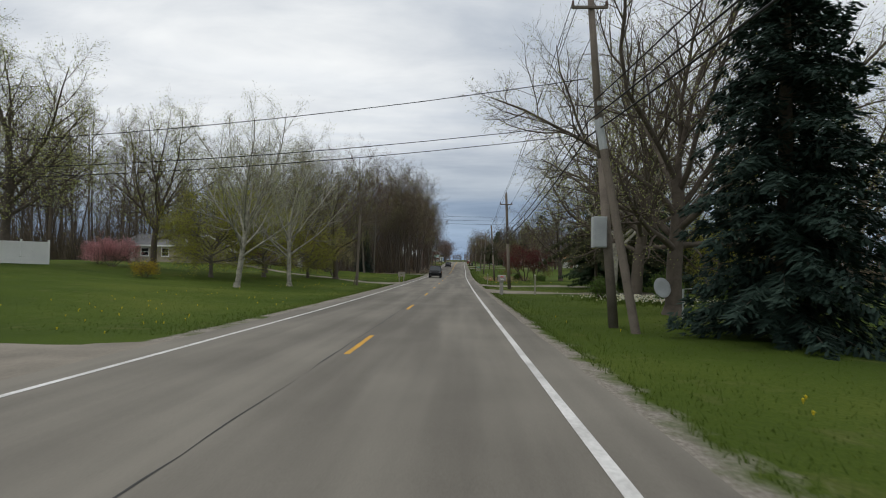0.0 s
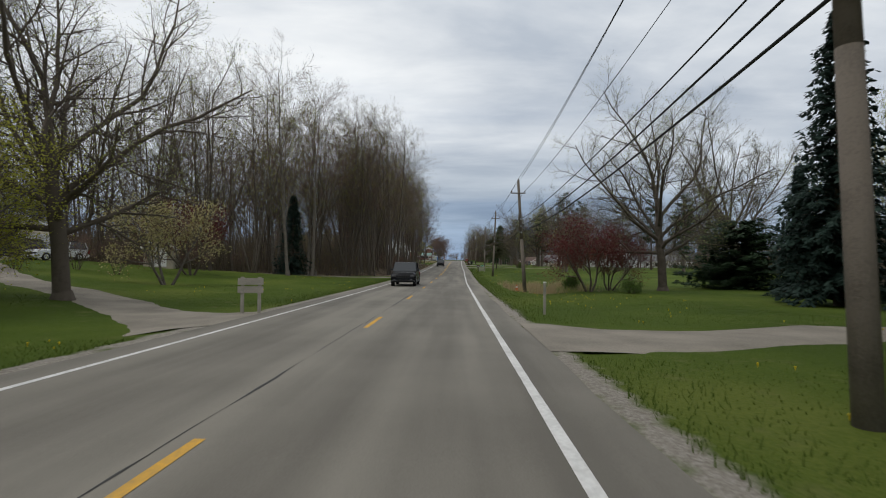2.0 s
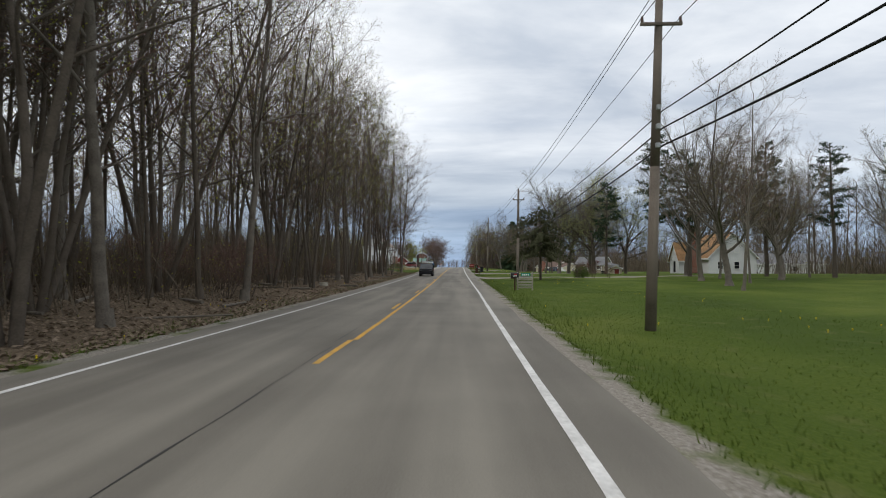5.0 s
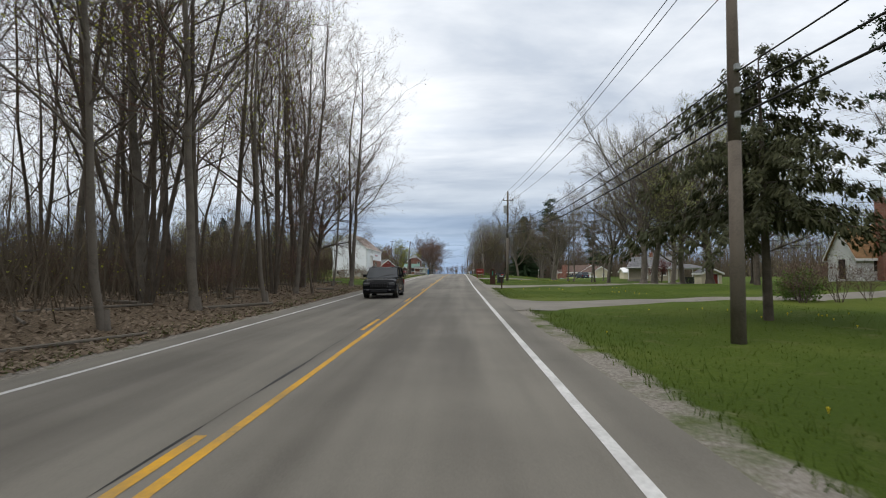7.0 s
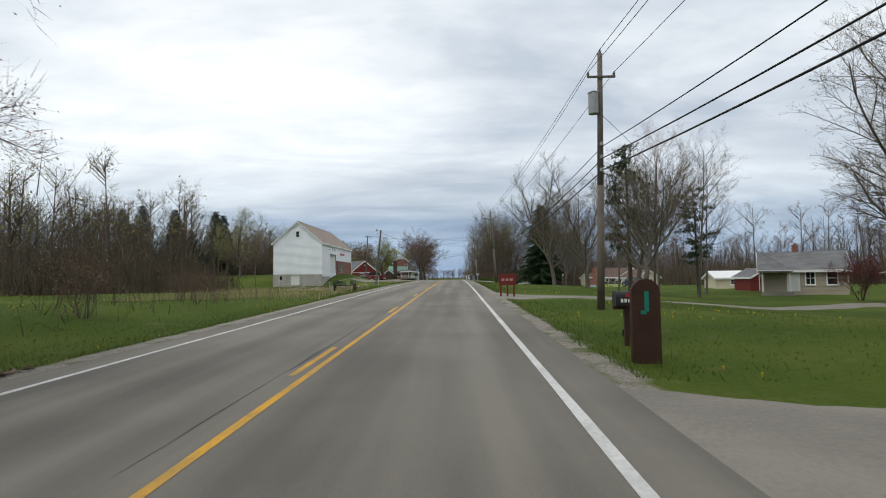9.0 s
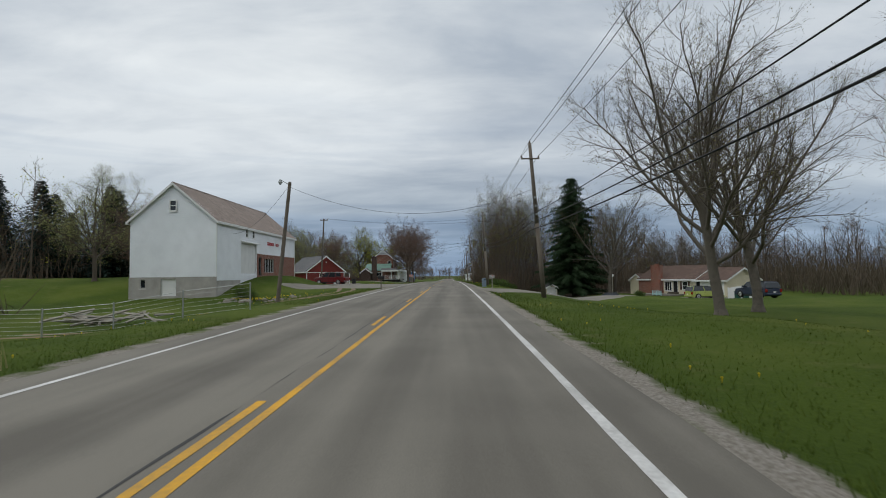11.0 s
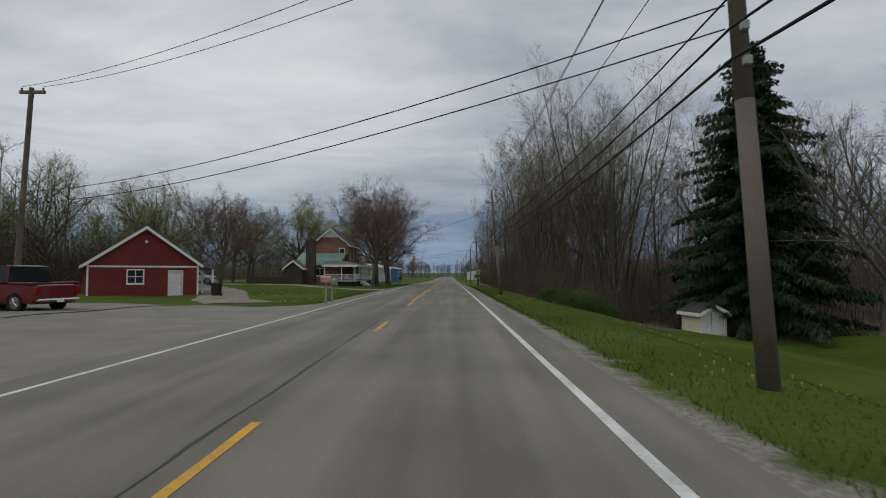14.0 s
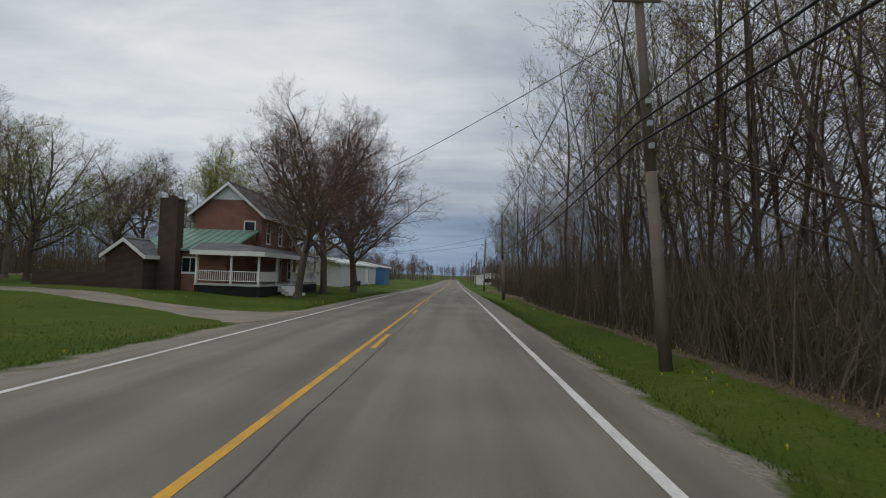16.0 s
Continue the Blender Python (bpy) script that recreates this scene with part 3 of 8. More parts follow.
def ribbon(name, left, right, y0, y1, lift, mat, step=1.5, thick=0.0, cols=1, parent=None, wob=0.0):
    """A strip along the road that follows its rise and fall."""
    n = max(2, int((y1 - y0) / step) + 1)
    ys = np.linspace(y0, y1, n)
    xs = np.linspace(0, 1, cols + 1)
    x_left = (left(ys) if callable(left) else left + 0 * ys) + road_x(ys)
    x_right = (right(ys) if callable(right) else right + 0 * ys) + road_x(ys)
    seed = float(x_left[0] * 3.1)
    jl = wob * np.array([noise.noise((0.0, y * 0.45, seed)) + 0.5 * noise.noise((3.0, y * 1.7, seed)) for y in ys])
    jr = wob * np.array([noise.noise((7.0, y * 0.45, seed)) + 0.5 * noise.noise((9.0, y * 1.7, seed)) for y in ys])
    X = (x_left + jl)[:, None] * (1 - xs) + (x_right + jr)[:, None] * xs
    Z = np.repeat((road_z(ys) + lift)[:, None], cols + 1, 1)
    Y = np.repeat(ys[:, None], cols + 1, 1)
    c = cols + 1
    V = [np.stack([X, Y, Z], -1).reshape(-1, 3)]
    i = (np.arange(n - 1)[:, None] * c + np.arange(cols)[None]).ravel()
    Fc = np.stack([i, i + 1, i + c + 1, i + c], 1).tolist()
    if thick:
        V.append(V[0] - np.array([0, 0, thick]))
        o = n * c
        for k in range(n - 1):
            a = k * c
            Fc.append([a, a + c, a + c + o, a + o])
            a = k * c + cols
            Fc.append([a + c, a, a + o, a + c + o])
    return mesh_object(name, np.concatenate(V), Fc, mat, parent, smooth=False)


road = tagged(ribbon("road", lambda y: edge_l(y) - 0.75, lambda y: edge_r(y) + 0.85, -300, 900, 0.0, M_ASPHALT, 2.0, 0.14, 6, wob=0.10), "worn grey two-lane asphalt road with a crumbled edge", "road", kind="structure")
tagged(ribbon("edge_line", lambda y: edge_r(y) - 0.07, lambda y: edge_r(y) + 0.07, -60, 700, 0.005, M_WHITE_PAINT, 1.5, wob=0.012), "faded white edge line along the road", "road marking", "edge lines", "structure")
tagged(ribbon("edge_line", lambda y: edge_l(y) - 0.06, lambda y: edge_l(y) + 0.06, -60, 700, 0.005, M_WHITE_PAINT, 1.5, wob=0.012), "faded white edge line along the road", "road marking", "edge lines", "structure")
for k in range(-3, 45):
    y = 10.2 + 12.19 * k
    if 123 < y < 290:
        xa = -0.16
    elif y > 333:
        xa = 0.16
    else:
        xa = 0.0
    tagged(ribbon("centre_dash", xa - 0.06, xa + 0.06, y, y + 3.05, 0.005, M_YELLOW_PAINT, 0.6, wob=0.012), "worn yellow centre dash on the asphalt", "road marking", "centre dashes", "structure")
tagged(ribbon("centre_line", 0.04, 0.16, 123, 288, 0.005, M_YELLOW_PAINT, 1.2, wob=0.01), "solid yellow no-passing line", "road marking", kind="structure")
tagged(ribbon("centre_line", -0.16, -0.04, 331, 700, 0.005, M_YELLOW_PAINT, 1.2, wob=0.01), "solid yellow no-passing line", "road marking", kind="structure")
M_TAR = material("black_crack_sealer", (0.035, 0.033, 0.03), 0.6, 0.2, 2.0, 30.0, 0.1, coord="Position")
for k, (ya, yb, xa) in enumerate(((-10, 60, -0.24), (60, 122, -0.2), (122, 200, -0.3), (200, 330, -0.34), (330, 440, 0.33))):
    tagged(ribbon("crack_seal", xa - 0.012, xa + 0.012, ya, yb, 0.003, M_TAR, 0.5, wob=0.05), "dark crack running along the centre seam", "road crack", kind="structure")


def patch(name, path, width, mat, label, category="driveway", lift=0.03, step=0.7):
    """A drive or path along a line of points, lying on the ground."""
    pts = [Vector((x, y, 0)) for x, y in path]
    line = []
    for a, b in zip(pts[:-1], pts[1:]):
        n = max(1, int((b - a).length / step))
        line += [a.lerp(b, k / n) for k in range(n)]
    line.append(pts[-1])
    # round the corners of the line
    for _ in range(6):
        line = [line[0]] + [(line[k - 1] + line[k] * 2 + line[k + 1]) / 4 for k in range(1, len(line) - 1)] + [line[-1]]
    ws = width if isinstance(width, (list, tuple)) else (width, width)
    verts, faces = [], []
    cols = max(6, int(max(ws) / 1.3))
    for k, p in enumerate(line):
        d = (line[min(k + 1, len(line) - 1)] - line[max(k - 1, 0)]).normalized()
        side = Vector((d.y, -d.x, 0))
        w = ws[0] + (ws[1] - ws[0]) * min(1.0, k * step / 5.0)
        for c in range(cols + 1):
            f = c / cols - 0.5
            q = p + side * (w * f + (0.25 * noise.noise((p.x * 0.6, p.y * 0.6, c)) if c in (0, cols) else 0))
            drop = 0.05 if c in (0, cols) else 0.0
            t = float(ease(abs(q.x), 4.4, 6.5))
            verts.append((q.x, q.y, (float(road_z(q.y)) - 0.012) * (1 - t) + (gz(q.x, q.y) + lift - drop) * t))
    for k in range(len(line) - 1):
        for c in range(cols):
            a = k * (cols + 1) + c
            faces.append([a, a + 1, a + cols + 2, a + cols + 1])
    return tagged(mesh_object(name, verts, faces, mat, smooth=True), label, category, kind="structure")


# ---- trees ----


class Wood:
    """Collects tapered round segments and leaf quads, and turns them into arrays."""

    def __init__(self, seed):
        self.rng = np.random.default_rng(seed)
        self.seg = {"thick": [], "thin": []}
        self.tips = []

    def limb(self, p, d, length, r, level, cfg):
        rng = self.rng
        n = max(2, int(cfg["segs"][level]))
        pts, dirs, rad = [p], [d], [r]
        q, e = p.copy(), d / np.linalg.norm(d)
        for k in range(n):
            e = e + rng.normal(0, cfg["wob"][level], 3) + np.array([0, 0, cfg["up"][level]])
            e /= np.linalg.norm(e)
            q = q + e * length / n
            pts.append(q.copy()); dirs.append(e.copy())
            rad.append(r * (1 - (1 - cfg["taper"][level]) * (k + 1) / n))
        sides = cfg["sides"][level]
        for k in range(n):
            self.seg["thick" if level < cfg["thin"] else "thin"].append((pts[k], pts[k + 1], rad[k], rad[k + 1], sides))
        if level + 1 < cfg["levels"]:
            count = int(cfg["kids"][level] * rng.uniform(0.8, 1.2) + 0.5)
            lo = cfg["from"][level]
            turn = rng.uniform(0, 6.28)
            for c in range(count):
                f = lo + (1 - lo) * ((c + rng.uniform(0.1, 0.9)) / count)
                k = min(n - 1, int(f * n))
                g = f * n - k
                at = pts[k] * (1 - g) + pts[k + 1] * g
                base = dirs[min(k + 1, n)]
                turn += 2.4 + rng.uniform(-0.5, 0.5)
                u = np.cross(base, [0.31, 0.17, 0.93]); u /= np.linalg.norm(u) + 1e-9
                w = np.cross(base, u)
                fan = 1 + cfg.get("fan", (0, 0, 0, 0))[level] * (0.5 - (f - lo) / (1 - lo + 1e-6))
                ang = radians(cfg["angle"][level] * fan * rng.uniform(0.75, 1.25))
                way = base * math.cos(ang) + (u * math.cos(turn) + w * math.sin(turn)) * math.sin(ang)
                shape = 1 - cfg["shrink"][level] * (f - lo) / (1 - lo + 1e-6)
                self.limb(at, way, length * cfg["ratio"][level] * shape * rng.uniform(0.75, 1.2), max(rad[k] * cfg["rratio"][level], cfg["rmin"]), level + 1, cfg)
        if level >= cfg["levels"] - 2:
            for k in range(1, n + 1):
                self.tips.append((pts[k], dirs[k]))

    def arrays(self, key):
        vs, fs, o = [], [], 0
        for s in sorted({t[4] for t in self.seg[key]}):
            some = [t for t in self.seg[key] if t[4] == s]
            p0, p1 = np.array([t[0] for t in some]), np.array([t[1] for t in some])
            r0, r1 = np.array([t[2] for t in some]), np.array([t[3] for t in some])
            d = p1 - p0
            d /= np.linalg.norm(d, axis=1)[:, None] + 1e-9
            ref = np.where(np.abs(d[:, 2:3]) < 0.9, [[0, 0, 1.0]], [[1.0, 0, 0]])
            u = np.cross(d, ref); u /= np.linalg.norm(u, axis=1)[:, None]
            w = np.cross(d, u)
            ang = np.arange(s) * 2 * np.pi / s
            ring = u[:, None] * np.cos(ang)[None, :, None] + w[:, None] * np.sin(ang)[None, :, None]
            a, b = p0[:, None] + ring * r0[:, None, None], p1[:, None] + ring * r1[:, None, None]
            vs.append(np.concatenate([a, b], 1).reshape(-1, 3))
            base = o + np.arange(len(some))[:, None] * 2 * s
            i = np.arange(s)
            j = (i + 1) % s
            fs += np.stack([base + i, base + j, base + s + j, base + s + i], -1).reshape(-1, 4).tolist()
            o += len(some) * 2 * s
        return (np.concatenate(vs) if vs else np.zeros((0, 3))), fs

    def leaves(self, count, size, spread, long=1.0):
        """Quads with random turns near the twig tips."""
        rng = self.rng
        if not self.tips or not count:
            return np.zeros((0, 3)), []
        pick = rng.integers(0, len(self.tips), count)
        c = np.array([self.tips[k][0] for k in pick]) + rng.normal(0, spread, (count, 3))
        u = rng.normal(0, 1, (count, 3)); u /= np.linalg.norm(u, axis=1)[:, None]
        w = np.cross(u, rng.normal(0, 1, (count, 3))); w /= np.linalg.norm(w, axis=1)[:, None]
        s = size * rng.uniform(0.6, 1.3, (count, 1))
        v = np.stack([c - u * s * long, c + w * s * 0.6, c + u * s * long, c - w * s * 0.6], 1).reshape(-1, 3)
        return v, (np.arange(count)[:, None] * 4 + np.arange(4)).tolist()


    def slivers(self, count, length, width):
        """The finest twigs: thin pointed slips that fan out and up from the branch tips."""
        rng = self.rng
        pick = rng.integers(0, len(self.tips), count)
        c = np.array([self.tips[k][0] for k in pick]) + rng.normal(0, 0.13, (count, 3))
        d = rng.normal(0, 0.45, (count, 3)) + np.array([0, 0, 0.22])
        d += np.array([self.tips[k][1] if self.tips[k][1] is not None else (0, 0, 0.3) for k in pick]) * 1.0
        d /= np.linalg.norm(d, axis=1)[:, None]
        w = np.cross(d, rng.normal(0, 1, (count, 3))); w /= np.linalg.norm(w, axis=1)[:, None]
        l = length * rng.uniform(0.5, 1.25, (count, 1))
        v = np.stack([c - w * width * 0.5, c + w * width * 0.5, c + d * l], 1).reshape(-1, 3)
        return v, (np.arange(count)[:, None] * 3 + np.arange(3)).tolist()


def tree_parts(name, cfg, seed, bark, twig, leaf=None, leaves=0, leaf_size=0.05, spread=0.15, label="", category="tree"):
    """A bare or budding tree: trunk with its limbs, and a crown of twigs and buds."""
    w = Wood(seed)
    h = cfg["height"]
    stems = cfg.get("stems", 1)
    for s in range(stems):
        lean = np.array([w.rng.normal(0, 0.05), w.rng.normal(0, 0.05), 1.0])
        off = np.zeros(3)
        if stems > 1:
            a = 6.28 * s / stems + w.rng.uniform(0, 0.6)
            lean += np.array([math.cos(a), math.sin(a), 0]) * cfg.get("spread", 0.3)
            off = np.array([math.cos(a), math.sin(a), 0]) * cfg["r"] * 0.8
        w.limb(off + np.array([0, 0, -0.3]), lean, h * cfg["trunk"], cfg["r"] * (0.75 if stems > 1 else 1), 0, cfg)
    if stems == 1:
        w.seg["thick"].append((np.array([0, 0, -0.3]), np.array([0, 0, 0.45]), cfg["r"] * 1.65, cfg["r"] * 1.02, 9))
    top = thing(name, 0, 0, 0, 0, label, category)
    v, f = w.arrays("thick")
    mesh_object("trunk", v, f, bark, top, smooth=True)
    v, f = w.arrays("thin")
    mats, idx = [twig], [0] * len(f)
    if leaf and leaves:
        lv, lf = w.leaves(leaves, leaf_size, spread)
        f = f + (np.array(lf) + len(v)).tolist()
        v = np.concatenate([v, lv])
        mats.append(leaf)
        idx += [1] * leaves
    fine = cfg.get("fine", 1800)
    sv, sf = w.slivers(fine, cfg.get("fine_len", 0.75), cfg.get("fine_w", 0.016))
    f = f + (np.array(sf) + len(v)).tolist()
    v = np.concatenate([v, sv])
    idx += [0] * fine
    mesh_object("crown", v, f, mats, top, index=idx)
    return top


FOREST = dict(fine=1500, fine_len=0.6, fine_w=0.012, height=17, trunk=0.97, r=0.12, levels=4, segs=[10, 6, 3, 2], wob=[0.045, 0.10, 0.13, 0.15], up=[0.0, 0.075, 0.02, -0.03], taper=[0.16, 0.22, 0.3, 0.45],
              sides=[7, 4, 3, 3], thin=2, kids=[17, 8, 4], **{"from": [0.26, 0.16, 0.12]}, angle=[46, 38, 38], fan=(0.5, 0, 0), ratio=[0.36, 0.42, 0.5], shrink=[0.5, 0.4, 0.3], rratio=[0.44, 0.45, 0.5], rmin=0.008)
SPREAD = dict(fine=13000, fine_len=0.55, fine_w=0.015, height=15, trunk=0.40, r=0.33, levels=4, segs=[5, 7, 4, 2, 1], wob=[0.05, 0.10, 0.14, 0.15, 0.16], up=[0.0, 0.055, 0.02, 0.0, 0.0], taper=[0.75, 0.22, 0.3, 0.4, 0.5],
              sides=[9, 6, 4, 3, 3], thin=3, kids=[12, 12, 10, 4], **{"from": [0.42, 0.16, 0.12, 0.2]}, angle=[48, 46, 44, 36], fan=(0.9, 0, 0, 0), ratio=[1.3, 0.44, 0.45, 0.5], shrink=[-0.1, 0.5, 0.4, 0.3], rratio=[0.5, 0.5, 0.5, 0.6], rmin=0.009)
BUSH = dict(fine=700, fine_len=0.4, height=4, trunk=0.55, r=0.06, stems=6, spread=0.55, levels=4, segs=[4, 3, 2, 1], wob=[0.12, 0.15, 0.16, 0.2], up=[0.05, 0.05, 0.03, 0.0], taper=[0.4, 0.4, 0.4, 0.5],
            sides=[5, 4, 3, 3], thin=2, kids=[6, 5, 4], **{"from": [0.3, 0.25, 0.2]}, angle=[40, 40, 40], ratio=[0.55, 0.55, 0.5], shrink=[0.3, 0.3, 0.3], rratio=[0.6, 0.6, 0.6], rmin=0.006)


def with_(cfg, **change):
    return {**cfg, **change}


def conifer(name, seed, h, base_r, mat, label, bare=0.06, droop=0.25, gaps=0.0, dense=1.0, tip_up=0.0, power=0.8, reps=3, hang=0.25, wide=1.0, even=True):
    """A spruce: a straight trunk with whorls of boughs, each set with small needle sprays."""
    rng = np.random.default_rng(seed)
    top = thing(name, 0, 0, 0, 0, label, "tree")
    w = Wood(seed)
    w.seg["thick"].append((np.array([0, 0, -0.3]), np.array([0, 0, h * 0.5]), 0.018 * h, 0.011 * h, 8))
    w.seg["thick"].append((np.array([0, 0, h * 0.5]), np.array([0, 0, h]), 0.011 * h, 0.01, 7))
    vs, fs, o = [], [], 0
    z = h * bare
    while z < h * 0.985:
        f = (z - h * bare) / (h * (1 - bare))
        reach = base_r * (1 - f) ** power + 0.15
        n = int((6 + 3 * rng.random()) * (0.6 + 0.4 * (1 - f)))
        for k in range(n):
            if rng.random() < gaps:
                continue
            a = 6.28 * k / n + rng.uniform(-0.4, 0.4)
            z = z + rng.uniform(-0.03, 0.035)
            length = reach * (rng.uniform(0.62, 1.15) if even else rng.choice((0.6, 0.8, 0.95, 1.2)) * rng.uniform(0.8, 1.1))
            way = np.array([math.cos(a), math.sin(a), 0])
            side = np.array([-math.sin(a), math.cos(a), 0])
            m = max(3, int(length / 0.42))
            last = np.array([0, 0, z])
            for s in range(1, m + 1):
                t = s / m
                zz = z + length * (0.12 * t - droop * t * t + tip_up * t ** 3)
                here = way * length * t + np.array([0, 0, zz])
                if s % 2 == 0 or s == m:
                    w.seg["thick"].append((last, here, 0.03 * (1.1 - t), 0.03 * (1.0 - t) + 0.004, 3))
                    last = here
                half = (0.22 + 0.42 * length * 0.35 * (1 - t * 0.8)) * dense
                for sgn in (-1, 1):
                    for rep in range(reps):
                        c0 = here + rng.normal(0, 0.09, 3)
                        tip = c0 + (side * sgn * half * rng.uniform(0.5, 1.1) + way * half * rng.uniform(0.2, 1.1)) * rng.uniform(0.6, 1.15) + np.array([0, 0, -half * hang * rng.uniform(0.2, 1.8)])
                        wd = (0.07 + 0.05 * rng.random()) * wide
                        up = np.array([0, 0, wd]) + rng.normal(0, 0.03, 3)
                        mid = (c0 + tip) / 2
                        lat = np.cross(tip - c0, [0, 0, 1.0]); lat /= np.linalg.norm(lat) + 1e-9
                        vs += [c0, mid + lat * wd, tip, mid - lat * wd - up * 0.6]
                        fs.append([o, o + 1, o + 2, o + 3]); o += 4
        z += (0.22 + 0.16 * rng.random()) * (1.1 - 0.45 * f)
    v, f = w.arrays("thick")
    mesh_object("trunk", v, f, M_BARK, top, smooth=True)
    mesh_object("crown", np.array(vs), fs, mat, top)
    return top


def pine(name, seed, h, mat, label, bare=0.4, reach=3.6):
    """A tall pine: a long bare trunk, open whorls and clumps of long needles."""
    rng = np.random.default_rng(seed)
    top = thing(name, 0, 0, 0, 0, label, "tree")
    w = Wood(seed)
    zs = np.linspace(-0.3, h, 9)
    xs = np.cumsum(rng.normal(0, 0.06, 9)); ys = np.cumsum(rng.normal(0, 0.06, 9)); xs -= xs[0]; ys -= ys[0]
    for k in range(8):
        w.seg["thick"].append((np.array([xs[k], ys[k], zs[k]]), np.array([xs[k + 1], ys[k + 1], zs[k + 1]]), 0.017 * h * (1 - 0.1 * k), 0.017 * h * (1 - 0.1 * (k + 1)), 8))
    vs, fs, o = [], [], 0
    z = h * bare
    while z < h:
        f = (z - h * bare) / (h * (1 - bare))
        r = reach * (0.55 + 0.9 * f - 1.25 * f * f) * 1.2
        for k in range(int(rng.integers(2, 5))):
            a = rng.uniform(0, 6.28)
            length = max(0.5, r * rng.uniform(0.6, 1.2))
            c = np.array([np.interp(z, zs, xs), np.interp(z, zs, ys), z])
            way = np.array([math.cos(a), math.sin(a), rng.uniform(0.05, 0.3)])
            end = c + way * length
            w.seg["thick"].append((c, end, 0.05, 0.015, 4))
            for q in range(int(9 + length * 9)):
                t = rng.uniform(0.35, 1.05)
                b = c + way * length * t + rng.normal(0, 0.28, 3) * np.array([1, 1, 0.5])
                for rep in range(4):
                    d = rng.normal(0, 1, 3) + np.array([0, 0, 0.5]); d /= np.linalg.norm(d)
                    e = np.cross(d, rng.normal(0, 1, 3)); e /= np.linalg.norm(e)
                    s = 0.2 * rng.uniform(0.7, 1.3)
                    vs += [b, b + d * s * 0.6 + e * 0.055, b + d * s * 1.3, b + d * s * 0.6 - e * 0.055]
                    fs.append([o, o + 1, o + 2, o + 3]); o += 4
        z += rng.uniform(0.35, 0.75)
    v, f = w.arrays("thick")
    mesh_object("trunk", v, f, M_BARK, top, smooth=True)
    mesh_object("crown", np.array(vs), fs, mat, top)
    return top


def place(ob, x, y, s=1.0, turn=None, sz=None, sink=0.0, **tags):
    """A copy of a thing, standing on the ground."""
    m = pose(x, y, gz(x, y) - sink, 0, 0, random.uniform(0, 360) if turn is None else turn)
    m = m @ Matrix.Diagonal((s, s, sz or s, 1))
    c = copy_thing(ob, m)
    return tagged(c, **tags) if tags else c


def discard(*obs):
    for ob in obs:
        for o in list(ob.children_recursive) + [ob]:
            bpy.data.objects.remove(o)

# ---- driveways ----
patch("driveway", [(-4.0, 8), (-7, 9), (-14, 10.5), (-40, 13)], (7.0, 4.0), M_GRAVEL_DRIVE, "pale gravel driveway beside the road")
patch("driveway", [(-4.0, 60), (-8, 62.5), (-14, 68), (-22, 73), (-33, 82), (-38, 90)], (6.5, 3.0), M_GRAVEL_DRIVE, "pale gravel driveway curving across the lawn to a garage")
patch("driveway", [(4.0, 44.5), (8, 45), (14, 46.5), (40, 52)], (7.5, 4.0), M_GRAVEL_DRIVE, "pale gravel driveway beside a mailbox")
patch("driveway", [(4.0, 58.3), (8, 58.3), (14, 60), (40, 66)], (5.5, 3.4), M_GRAVEL_DRIVE, "grey driveway across the lawn")
patch("driveway", [(-4.0, 112.5), (-8, 113.5), (-20, 114), (-60, 112)], (6.0, 3.2), M_GRAVEL_DRIVE, "dirt lane between lawn and woods")
patch("driveway", [(4.0, 179), (7, 179), (12, 180.5), (20, 182), (40, 192)], (8.0, 3.4), M_CONCRETE, "pale concrete driveway across the lawn")
patch("driveway", [(4.0, 201), (7, 201.5), (14, 203), (24, 208), (34, 226)], (7.0, 3.0), M_CONCRETE, "pale driveway across the lawn")
patch("driveway", [(4.0, 230), (7, 229.5), (14, 230), (24, 231.5), (34, 236)], (8.0, 3.2), M_CONCRETE, "pale driveway leading to a house with a porch")
patch("driveway", [(4.0, 285), (9, 286.5), (15, 292), (21, 300), (29, 309)], (12.0, 8.0), M_CONCRETE, "pale driveway curving down to a low house")
patch("parking_apron", [(25, 310.5), (33, 313.5), (43, 311.5)], (10.0, 9.0), M_CONCRETE, "pale concrete parking apron before a garage", "apron", 0.05)
for d in (-0.75, 0.75):
    patch("wheel_rut", [(-18, 262 - d), (-11.5, 265 - d), (-8.6 + d, 274), (-7.8 + d, 282), (-8.4 + d, 291), (-9.5 + d, 297)], (0.6, 0.55), M_DIRT, "bare brown wheel rut of a grassy farm track", "track", 0.02)
patch("farm_yard", [(-3.9, 312.5), (-9, 312.5), (-15.5, 313.5)], (33.0, 30.0), M_CONCRETE, "wide worn yard of old pavement and gravel", "yard", 0.06)
patch("driveway", [(-10, 331), (-14, 337), (-20, 352), (-27, 362), (-34, 370)], (5.0, 4.5), M_GRAVEL_DRIVE, "gravel drive past a red workshop")
patch("driveway", [(-3.9, 360), (-7, 361), (-14, 364), (-24, 368), (-34, 372)], (7.0, 3.2), M_GRAVEL_DRIVE, "pale driveway in front of a brick farmhouse")

patch("farm_yard", [(-13, 323), (-22, 325), (-36, 329)], (11.0, 10.0), M_CONCRETE, "worn yard behind the barn", "yard", 0.09)
